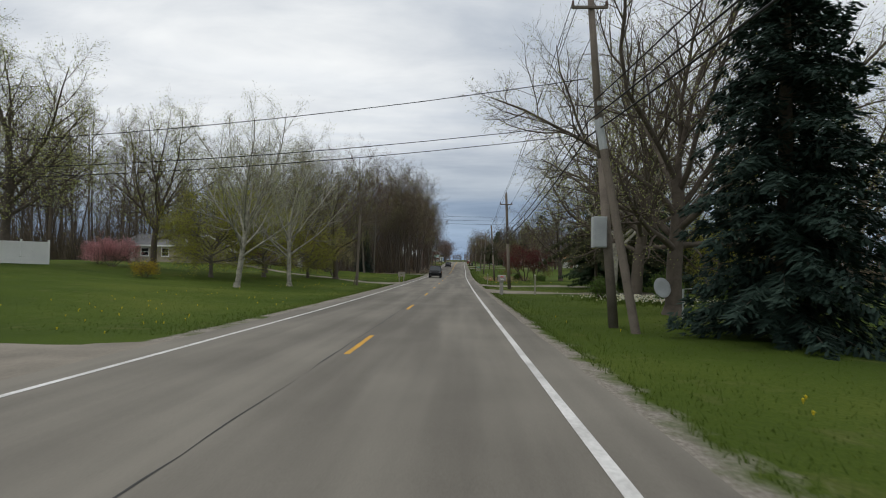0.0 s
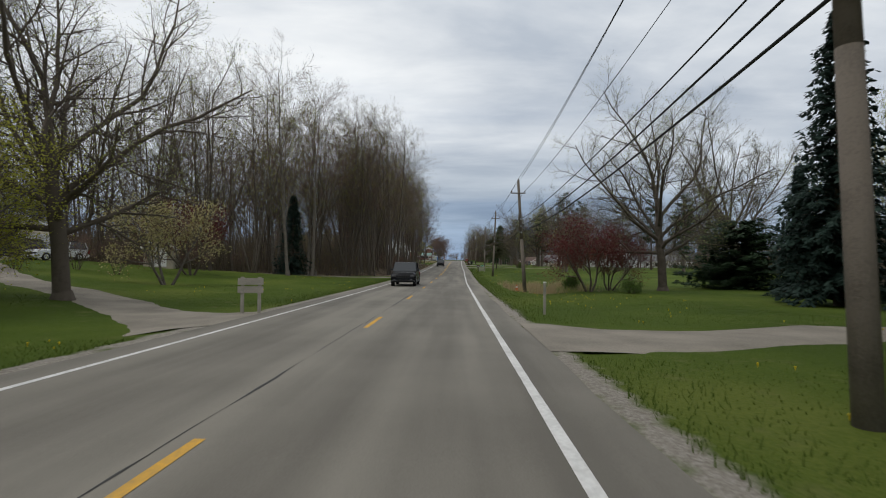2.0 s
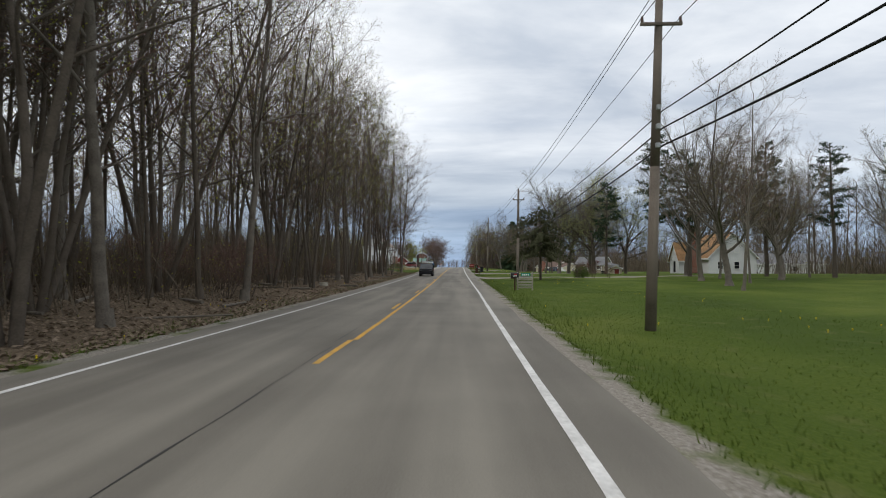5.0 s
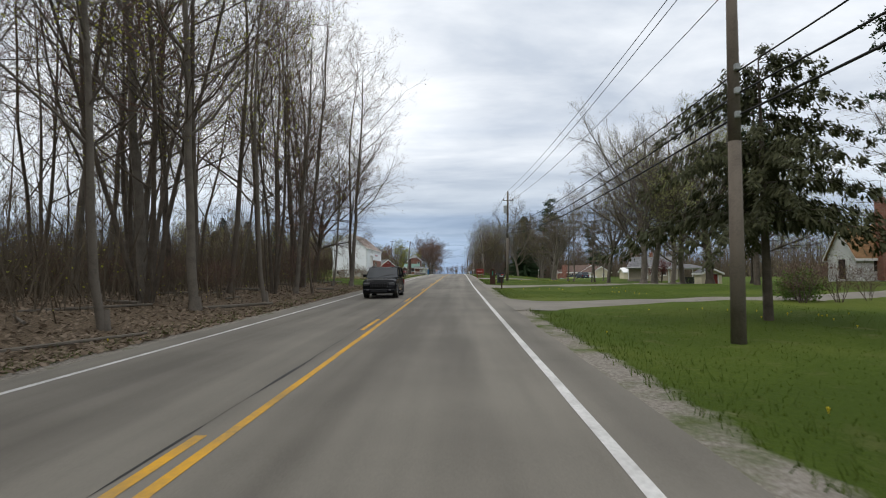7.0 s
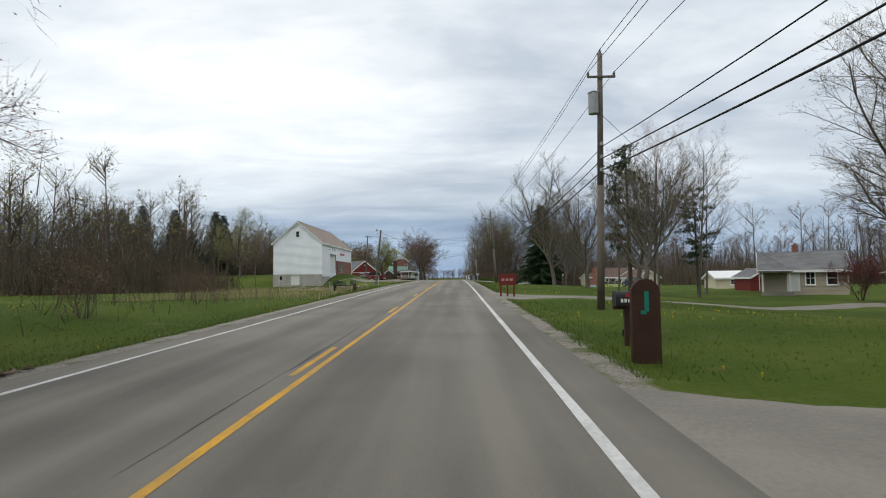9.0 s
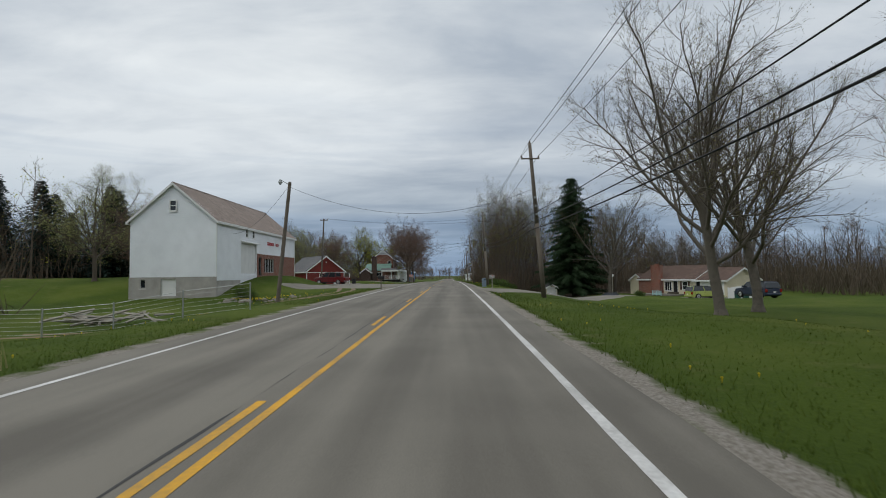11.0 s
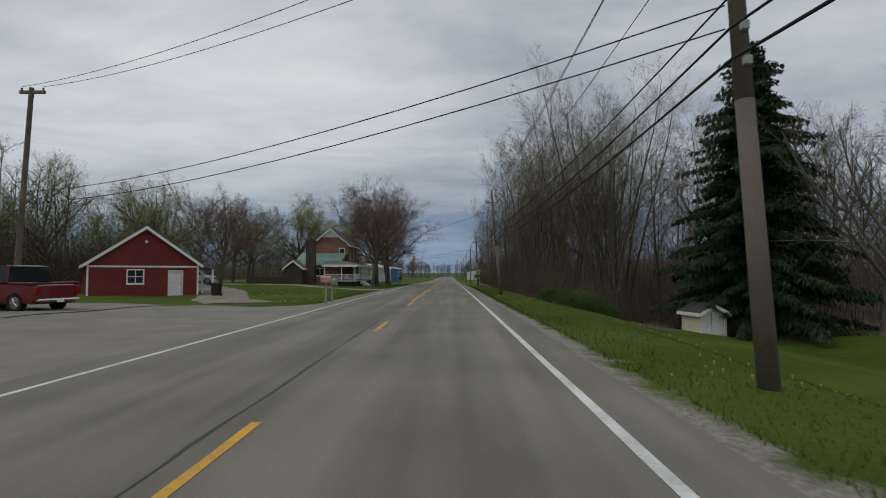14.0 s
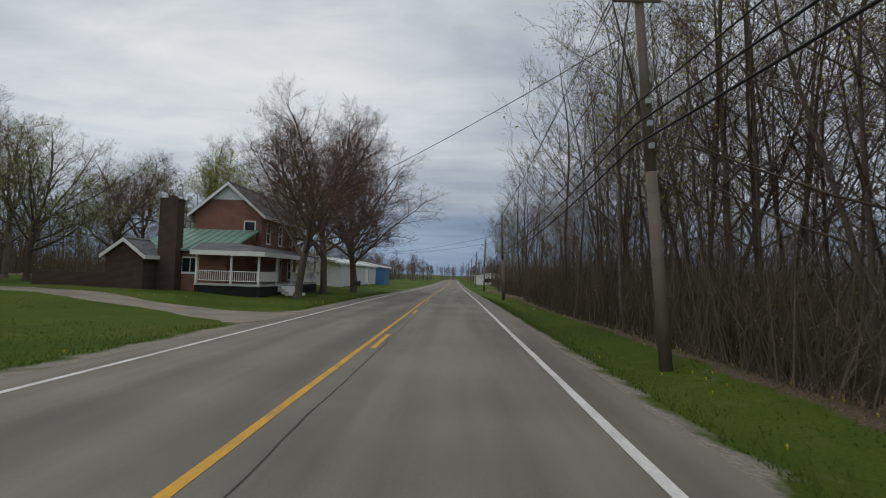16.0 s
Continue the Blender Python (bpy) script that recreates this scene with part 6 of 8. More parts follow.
for k in range(6):
    boxed("sign_bar", (BW / 2 + 0.02, BW / 2 + 0.07, 1.55 + k * 0.42, 1.55 + k * 0.42 + 0.30, 5.95, 6.37), M_SIGN_RED, barn, "red letter-sized bar of a wall sign")
tx = bpy.data.curves.new("sign_word", "FONT")
tx.body = "FARM"
tx.size = 0.6
tx.extrude = 0.02
tx.materials.append(M_SIGN_RED)
word = new("sign_word", tx)
word.parent = barn
word.matrix_basis = pose(BW / 2 + 0.05, 4.45, 5.95, 90, 0, 90)

# red workshop with a white trim band
SH = dict(x=-26.2, y=347.6, rz=36)
shop_holes = [("win", -1.25, -0.15, 1.15, 2.2, dict(cols=2, rows=2)), ("door", 1.75, 2.7, 0.02, 2.1, dict(mat=M_TRIM, rows=2))]
shop = shell("red_workshop", SH["x"], SH["y"], gz(-22, 343) - 0.05, SH["rz"], 8.0, 12.0, 2.75, 2.95, M_RED_SIDING, M_ROOF_GREY, "dark red workshop with white trim and a grey roof", "workshop", {"S": shop_holes}, over=0.3)
boards(shop, "y", -6.0, -1, -4.0, 4.0, 0.1, 2.75, 0.22, M_RED_SIDING, [h[1:5] for h in shop_holes], (0, 5.7))
boxed("trim_band", (-4.0, 4.0, -6.06, -6.03, 2.42, 2.56), M_TRIM, shop)
for u in (-4.0, 3.86):
    boxed("corner_board", (u, u + 0.14, -6.065, -6.0, 0.0, 2.7), M_TRIM, shop)
bm = bmesh.new()
prism(bm, [(4.0, 2.56), (4.0, 2.66), (5.3, 2.36), (5.3, 2.26)], -6.2, 3)
part("porch_roof", bm, M_ROOF_GREY, shop)
for y in (-6.0, -1.5, 2.6):
    boxed("porch_post", (5.08, 5.22, y, y + 0.14, 0, 2.35), M_TRIM, shop)
bm = bmesh.new()
tube(bm, (0, -6.02, 4.6), (0, -6.35, 4.5), 0.05, 0.12, 10)
part("gable_lamp", bm, M_TRIM, shop)

# brick farmhouse
fh_z = gz(-17, 380) + 0.1
fh = thing("farmhouse", -16.1, 380.6, fh_z, 0, "two-storey red brick farmhouse with a white porch and a massive chimney", "house")
for args in (("y", 0.0, -2.7, 2.7, -0.4, 6.0, [(1.35, 2.15, 3.7, 5.3)], 0.18, (0, 8.3)), ("y", 9.5, -2.7, 2.7, -0.4, 6.0, (), -0.18, (0, 8.3)), ("x", 2.7, 0.18, 9.32, -0.4, 6.0, [(1.2, 2.0, 3.7, 5.3), (4.2, 5.0, 3.7, 5.3), (7.2, 8.0, 3.7, 5.3), (4.2, 5.1, 0.4, 2.4), (7.0, 7.9, 0.7, 2.2)], -0.18), ("x", -2.7, 0.18, 9.32, -0.4, 6.0, (), 0.18)):
    wall(fh, "wall", M_BRICK, *args)
window(fh, "y", 0.0, -1, 1.35, 2.15, 3.7, 5.3)
for u in (1.2, 4.2, 7.2):
    window(fh, "x", 2.7, 1, u, u + 0.8, 3.7, 5.3)
window(fh, "x", 2.7, 1, 7.0, 7.9, 0.7, 2.2)
door(fh, "x", 2.7, 1, 4.2, 5.1, 0.4, 2.4, M_TRIM)
gable_roof(fh, 5.4, 9.5, 6.0, 2.3, M_ROOF_GREY, 0.4, 0.4, y_mid=4.75)
bm = bmesh.new()
prism(bm, [(-1.4, 7.02), (1.4, 7.02), (0, 8.25)], -0.05, -0.01)
part("gable_shingles", bm, M_LAP_WHITE, fh)
# low front wing with a green metal roof
for args in (("y", -5.0, -4.0, 2.2, -0.4, 2.7, [(-0.95, 0.2, 1.2, 2.2)], 0.18), ("x", -4.0, -4.82, 0, -0.4, 2.7, (), 0.18), ("x", 2.2, -4.82, 0, -0.4, 2.7, (), -0.18)):
    wall(fh, "wing_wall", M_BRICK, *args)
window(fh, "y", -5.0, -1, -0.95, 0.2, 1.2, 2.2, cols=2, rows=1)
bm = bmesh.new()
vs = [bm.verts.new(v) for v in ((-4.3, -5.4, 2.65), (2.5, -5.4, 2.65), (2.5, 0.02, 4.5), (-4.3, 0.02, 4.5), (-4.3, -5.4, 2.77), (2.5, -5.4, 2.77), (2.5, 0.02, 4.62), (-4.3, 0.02, 4.62))]
for f in ((3, 2, 1, 0), (4, 5, 6, 7), (0, 1, 5, 4), (1, 2, 6, 5), (2, 3, 7, 6), (3, 0, 4, 7)):
    bm.faces.new([vs[k] for k in f])
part("wing_roof", bm, M_ROOF_GREEN, fh)
for k in range(12):
    x = -4.1 + k * 0.585
    bm = bmesh.new()
    vs = [bm.verts.new(v) for v in ((x, -5.4, 2.77), (x + 0.04, -5.4, 2.77), (x + 0.04, 0.0, 4.61), (x, 0.0, 4.61), (x, -5.4, 2.81), (x + 0.04, -5.4, 2.81), (x + 0.04, 0.0, 4.65), (x, 0.0, 4.65))]
    for f in ((4, 5, 6, 7), (0, 1, 5, 4), (1, 2, 6, 5), (3, 0, 4, 7)):
        bm.faces.new([vs[j] for j in f])
    part("roof_rib", bm, M_ROOF_GREEN, fh)
for xg in (-4.0, 2.02):
    bm = bmesh.new()
    vs = [bm.verts.new(v) for v in ((xg, -5, 2.65), (xg, 0, 2.65), (xg, 0, 4.45), (xg + 0.18, -5, 2.65), (xg + 0.18, 0, 2.65), (xg + 0.18, 0, 4.45))]
    for f in ((0, 1, 2), (5, 4, 3), (0, 3, 4, 1), (1, 4, 5, 2), (2, 5, 3, 0)):
        bm.faces.new([vs[j] for j in f])
    part("wing_gable", bm, M_BRICK, fh)
chimney(fh, -1.55, -5.5, 1.25, 0.9, -0.4, 6.1, M_BRICK_DARK)
# dark entry lean-to with a white gable edge
for args in (("y", -7.4, -4.75, -2.25, -0.4, 2.3, (), 0.15, (-3.5, 3.25)), ("x", -2.25, -7.25, -5.0, -0.4, 2.3, (), -0.15), ("x", -4.75, -7.25, -5.0, -0.4, 2.3, (), 0.15)):
    wall(fh, "entry_wall", M_BRICK_DARK, *args)
gable_roof(fh, 2.5, 2.5, 2.3, 0.95, M_ROOF_GREY, 0.25, 0.2, x_mid=-3.5, y_mid=-6.2)
# white porch round the corner
boxed("porch_floor", (0.4, 5.0, -5.9, 9.0, 0.35, 0.5), M_GREY_SIDING, fh)
boxed("porch_skirt", (0.45, 4.95, -5.86, -5.82, -0.4, 0.35), M_DARK, fh)
boxed("porch_skirt", (4.9, 4.95, -5.8, 8.95, -0.4, 0.35), M_DARK, fh)
bm = bmesh.new()
vs = [bm.verts.new(v) for v in ((0.2, -6.2, 2.72), (5.25, -6.2, 2.72), (5.25, 9.3, 2.72), (2.72, 9.3, 3.35), (2.72, -4.6, 3.35), (0.2, -4.6, 3.3))]
lo = [bm.verts.new((v.co.x, v.co.y, v.co.z - 0.12)) for v in vs]
bm.faces.new((vs[0], vs[1], vs[4], vs[5])); bm.faces.new((vs[1], vs[2], vs[3], vs[4]))
bm.faces.new((lo[5], lo[4], lo[1], lo[0])); bm.faces.new((lo[4], lo[3], lo[2], lo[1]))
for a, b in ((0, 1), (1, 2), (2, 3), (5, 0)):
    bm.faces.new((vs[b], vs[a], lo[a], lo[b]))
part("porch_roof", bm, M_ROOF_GREY, fh)
boxed("porch_fascia", (0.2, 5.25, -6.25, -6.2, 2.42, 2.74), M_TRIM, fh)
boxed("porch_fascia", (5.25, 5.3, -6.2, 9.3, 2.42, 2.74), M_TRIM, fh)
for x, y in ((0.5, -5.8), (2.9, -5.8), (4.8, -5.8), (4.8, -2.2), (4.8, 1.4), (4.8, 5.0), (4.8, 8.7)):
    boxed("porch_post", (x - 0.07, x + 0.07, y - 0.07, y + 0.07, 0.5, 2.6), M_TRIM, fh, bevel=0.01)
for z in (0.68, 1.32):
    boxed("porch_rail", (0.5, 4.8, -5.84, -5.78, z, z + 0.06), M_TRIM, fh)
    boxed("porch_rail", (4.78, 4.84, -5.78, -2.4, z, z + 0.06), M_TRIM, fh)
    boxed("porch_rail", (4.78, 4.84, 1.4, 8.7, z, z + 0.06), M_TRIM, fh)
for k in range(28):
    boxed("baluster", (0.6 + k * 0.15, 0.635 + k * 0.15, -5.83, -5.79, 0.74, 1.32), M_TRIM, fh)
for k in range(22):
    boxed("baluster", (4.79, 4.83, -5.6 + k * 0.15, -5.565 + k * 0.15, 0.74, 1.32), M_TRIM, fh)
for k in range(48):
    boxed("baluster", (4.79, 4.83, 1.5 + k * 0.15, 1.535 + k * 0.15, 0.74, 1.32), M_TRIM, fh)
for k in range(4):
    boxed("porch_step", (4.95 + k * 0.28, 5.25 + k * 0.28, -2.2, 1.2, 0.32 - k * 0.18 - 0.4, 0.32 - k * 0.18), M_TRIM, fh)
boxed("garden_wall", (-10.0, -5.0, -6.9, -6.6, -0.5, 1.0), M_BRICK_DARK, fh)

# cape-style house with an orange-brown roof
h2 = shell("cape_house", 51.0, 211, gz(48, 208) + 0.1, 0, 8.4, 10.0, 2.9, 4.3, M_LAP_WHITE, M_ROOF_ORANGE, "white cape-style house with a steep orange-brown roof", "house",
           {"S": [("win", -2.6, -1.7, 0.8, 2.0, {}), ("win", 0.3, 1.2, 0.8, 2.0, {}), ("win", -1.2, -0.4, 3.7, 4.9, {}), ("win", 0.4, 1.2, 3.7, 4.9, {})]})
h2b = shell("entry_wing", -6.0, 0.5, 0, 90, 4.2, 4.0, 2.6, 3.0, M_LAP_WHITE, M_ROOF_ORANGE, "", "", {"N": [("door", -0.6, 0.5, 0.1, 2.2, dict(mat=M_DARK))], "W": [("win", -0.8, 0.3, 0.9, 2.0, {})]})
h2b.matrix_basis = h2.matrix_basis @ h2b.matrix_basis
tagged(h2b, "white gabled entry wing with an arched dark door", "house wing")
chimney(h2, -5.6, -2.2, 1.0, 0.8, 0, 8.1)

# porch house near the bend of the wires
h3 = shell("porch_house", 38.5, 253, gz(37, 249) + 0.25, 60, 8.0, 7.2, 2.25, 1.75, M_LAP_TAN, M_ROOF_GREY, "low tan house with a grey roof and a white-posted porch", "house",
           {"W": [("win", -0.9, -0.2, 0.8, 2.0, dict(cols=2)), ("win", -2.7, -1.9, 0.8, 2.0, {}), ("door", 0.4, 1.3, 0.1, 2.05, dict(mat=M_TRIM))]})
chimney(h3, 0.2, 0.4, 0.55, 0.55, 3.4, 4.75)
for k in range(2):
    boxed("porch_post", (-5.2, -5.08, 1.1 + k * 2.3, 1.22 + k * 2.3, 0, 2.02), M_TRIM, h3)
boxed("porch_roof", (-5.4, -4.36, 0.9, 3.8, 2.02, 2.14), M_ROOF_GREY, h3)
boxed("porch_floor", (-5.3, -4.0, 0.9, 3.6, -0.4, 0.05), M_CONCRETE, h3)

# garden pavilion and sheds beside the porch house
gaz = thing("garden_pavilion", 37.4, 236.5, gz(37.4, 236.5), 8, "open white-posted pavilion with a grey hipped roof in a garden", "pavilion")
for px, py in ((-2.0, -1.6), (2.0, -1.6), (-2.0, 1.6), (2.0, 1.6)):
    boxed("post", (px - 0.06, px + 0.06, py - 0.06, py + 0.06, -0.3, 2.1), M_TRIM, gaz)
boxed("deck", (-2.2, 2.2, -1.8, 1.8, -0.3, 0.08), M_CONCRETE, gaz)
boxed("beam", (-2.15, 2.15, -1.72, 1.72, 2.1, 2.24), M_TRIM, gaz)
bm = bmesh.new()
low = [bm.verts.new(p) for p in ((-2.5, -2.1, 2.24), (2.5, -2.1, 2.24), (2.5, 2.1, 2.24), (-2.5, 2.1, 2.24))]
high = [bm.verts.new(p) for p in ((-0.5, 0, 2.95), (0.5, 0, 2.95))]
for face in ((low[0], low[1], high[1], high[0]), (low[1], low[2], high[1]), (low[2], low[3], high[0], high[1]), (low[3], low[0], high[0]), tuple(reversed(low))):
    bm.faces.new(face)
part("roof", bm, M_ROOF_GREY, gaz)
for k in range(26):
    boxed("slat", (-2.5 + k * 0.2, -2.34 + k * 0.2, -2.3, -2.27, 0.02, 0.95), M_DARK, gaz)
boxed("rail", (-2.5, 2.66, -2.26, -2.21, 0.75, 0.83), M_DARK, gaz)
shell("garden_shed", 36.3, 227.3, gz(36, 227), 0, 2.7, 2.2, 1.6, 0.6, M_LAP_CREAM, M_ROOF_GREY, "small cream garden shed with a red door", "shed", {"S": [("door", -0.2, 0.8, 0.05, 1.45, dict(mat=M_RED_SIDING))]}, over=0.2)
shell("white_shed", 41.6, 274, gz(41.6, 272), 90, 3.4, 5.0, 1.5, 0.85, M_LAP_CREAM, M_TRIM, "low cream outbuilding with a pale metal roof", "shed", {"W": [("win", -0.6, 0.4, 0.6, 1.2, {})]}, over=0.2)

# low cream house with an attached garage, its front turned towards the road
HG, HW, HN = Vector((43.4, 317.9, 0)), Vector((-0.407, 0.914, 0)), Vector((0.914, 0.407, 0))
h4z = gz(41, 321) + 0.1


def along(u, back):
    """A place u metres along the cream house's front from the garage corner, set back from it."""
    return HG + HW * u + HN * back


p = along(11.7, 4.1)
h4 = shell("cream_house", p.x, p.y, h4z, 24, 8.2, 12.2, 2.5, 2.1, M_LAP_CREAM, M_ROOF_BROWN, "low cream ranch house with a brown roof and brick chimney", "house",
           {"W": [("win", -4.6, -3.6, 0.75, 2.0, {}), ("door", -2.6, -1.7, 0.05, 2.1, dict(mat=M_DARK)), ("win", -1.35, 0.1, 0.5, 2.0, dict(cols=3, rows=1))], "S": [("win", -3.2, -2.4, 0.9, 2.0, {})]})
M_SHUTTER = material("brown_shutter", (0.07, 0.035, 0.025), 0.7, 0.15, 3.0, 30.0, 0.05)
for u in (-5.05, -3.5):
    boxed("shutter", (-4.16, -4.11, u, u + 0.36, 0.7, 2.05), M_SHUTTER, h4, "dark brown louvred shutter", 0.008)
chimney(h4, -4.45, 1.5, 0.8, 1.9, -0.4, 4.7)
wall(h4, "brick_facing", M_BRICK, "x", -4.18, 0.4, 6.1, -0.4, 2.42, (), 0.06)
chimney(h4, 0.3, -5.4, 0.6, 0.6, 3.0, 5.2)
p = along(2.8, 3.6)
g4 = shell("cream_garage", p.x, p.y, h4z, 24, 7.2, 5.7, 2.35, 1.75, M_LAP_CREAM, M_ROOF_BROWN, "cream garage with a white panelled door", "garage",
           {"W": [("door", -2.35, 1.55, 0.05, 2.1, dict(mat=M_TRIM, rows=4, knob=False)), ("door", 1.85, 2.6, 0.05, 2.05, dict(mat=M_DARK))], "S": [("win", 0.6, 1.3, 1.0, 1.9, {})]})
p = along(18.8, 2.6)
h4b = shell("house_wing", p.x, p.y, h4z, 114, 3.4, 4.2, 2.3, 1.0, M_LAP_CREAM, M_ROOF_BROWN, "small cream gabled wing with white trim", "house wing", {"S": [("win", -0.5, 0.5, 0.8, 1.9, {})]}, over=0.25)
p = along(10.4, -2.6)
terrace = thing("terrace", p.x, p.y, h4z - 0.1, 24, "low concrete terrace before a cream house", "terrace")
boxed("slab", (-1.4, 1.9, -3.6, 3.2, -0.3, 0.16), M_CONCRETE, terrace, bevel=0.02)
p = along(9.4, -4.3)
bench = thing("garden_bench", p.x, p.y, gz(p.x, p.y) + 0.03, 24, "pale blue painted slatted bench beside the terrace", "bench")
M_PALE_BLUE = material("pale_blue_paint", (0.36, 0.52, 0.55), 0.6, 0.12, 3.0, 30.0, 0.05)
for k in range(4):
    boxed("slat", (-0.03, 0.03, -1.0, 1.0, 0.12 + k * 0.18, 0.25 + k * 0.18), M_PALE_BLUE, bench)
for u in (-0.95, 0.0, 0.85):
    boxed("post", (-0.06, 0.06, u, u + 0.1, 0.0, 0.8), M_PALE_BLUE, bench)
p = along(8.0, -2.0)
logs = thing("firewood_heap", p.x, p.y, h4z + 0.06, 24, "heap of grey firewood on the terrace", "firewood")
for k in range(9):
    q = random.Random(k)
    tubed("log", (q.uniform(-0.4, 0.4), q.uniform(-1.3, 0.2), 0.1 + 0.05 * (k % 4)), (q.uniform(-0.4, 0.4), q.uniform(0.3, 1.5), 0.12 + 0.06 * (k % 4)), 0.08, 0.07, M_BARK, logs, 6)
lamp4 = thing("garden_lamp", 28.0, 323, gz(28.0, 323), 0, "white lamp on a slim pale pole on the lawn", "lamp post")
tubed("pole", (0, 0, -0.3), (0, 0, 3.75), 0.06, 0.05, M_POLE_PALE, lamp4)
tubed("lamp_head", (0, 0, 3.75), (0.1, -0.1, 4.05), 0.09, 0.14, M_TRIM, lamp4, 12)
vinyl = thing("vinyl_fence", 41.3, 310.2, gz(41.3, 310.2), -20, "white arched vinyl fence panel behind green bins", "fence")
bm = bmesh.new()
prism(bm, [(-1.5, 0.1), (1.5, 0.1)] + [(1.5 - 3.0 * k / 10, 1.45 + 0.28 * math.sin(math.pi * k / 10)) for k in range(11)], -0.03, 0.03)
part("panel", bm, M_TRIM, vinyl)
for u in (-1.55, 1.45):
    boxed("post", (u, u + 0.12, -0.06, 0.06, -0.3, 1.6), M_TRIM, vinyl)

# ranch house and garage behind the western lawn
r0 = shell("ranch_house", -42.5, 80, gz(-40, 78) + 0.1, 70, 8.0, 14.0, 2.5, 1.6, M_LAP_TAN, M_ROOF_GREY, "low tan ranch house with a pale garage door", "house",
           {"W": [("win", -4, -2.6, 0.9, 2.0, {}), ("win", 0, 1.6, 0.9, 2.0, {}), ("door", 3, 4, 0.05, 2.1, dict(mat=M_TRIM))]})
g0 = shell("garage", -43.0, 99, gz(-42, 96) + 0.1, 30, 7.5, 9.0, 2.6, 1.7, M_LAP_CREAM, M_ROOF_GREY, "cream gabled garage with a white overhead door", "garage",
           {"S": [("door", -1.3, 2.7, 0.05, 2.2, dict(mat=M_TRIM, rows=4, knob=False))]})
k0 = shell("garden_shed", -27.5, 97, gz(-27, 96) + 0.05, 20, 2.6, 3.2, 2.0, 0.9, M_LAP_TAN, M_ROOF_GREY, "small tan garden shed at the wood edge", "shed",
           {"S": [("door", -0.6, 0.6, 0.05, 1.8, dict(mat=M_TRIM))]}, over=0.2)
# far white house and the blue-ended steel building
w1 = shell("white_house", 74, 236, gz(74, 232) + 0.1, 90, 8, 22, 2.7, 2.2, M_LAP_WHITE, M_ROOF_GREY, "long low white house far across the lawn", "house",
           {"W": [("win", -8 + 3.2 * k, -7 + 3.2 * k, 0.9, 2.0, {}) for k in range(5)]})
s1 = shell("steel_building", -19.5, 433, gz(-19, 430) + 0.1, 0, 10, 34, 3.2, 1.0, M_PALE_STEEL, M_PALE_STEEL, "long low pale steel building", "building",
           {"E": [("door", 4, 8, 0.05, 2.8, dict(mat=M_TRIM, rows=4, knob=False)), ("win", -6, -4.5, 1.2, 2.2, {})]})
s1b = shell("blue_building", -18.5, 457, gz(-18.5, 457) + 0.1, 0, 11, 9, 3.6, 1.0, M_BLUE_STEEL, M_PALE_STEEL, "blue steel building beyond the pale one", "building")
s2 = shell("roadside_shop", 17, 560, gz(17, 560), 0, 12, 18, 3.6, 1.2, M_LAP_WHITE, M_ROOF_GREY, "small white roadside building far down the road", "building", {"S": [("win", -3, 3, 1, 2.6, dict(cols=3, rows=1))]})
# small cream shed with double doors
shed = shell("storage_shed", 21.1, 339.8, gz(21.1, 338.4) - 0.1, 10, 2.2, 2.1, 1.6, 0.55, M_LAP_CREAM, M_ROOF_DARK_SHADED, "small cream storage shed with white double doors", "shed",
             {"S": [("door", 0.08, 0.85, 0.08, 1.6, dict(mat=M_TRIM)), ("door", -0.85, -0.08, 0.08, 1.6, dict(mat=M_TRIM))]}, over=0.2, foundation=0.6)
s3 = shell("red_shed", 39.4, 263, gz(39.4, 261), 0, 3.3, 3.6, 1.7, 0.9, M_RED_SIDING, M_ROOF_GREY, "little red shed with white door trim", "shed", {"S": [("door", -0.5, 0.5, 0.05, 1.8, dict(mat=M_RED_SIDING))]}, over=0.2)

# ---- vehicles ----


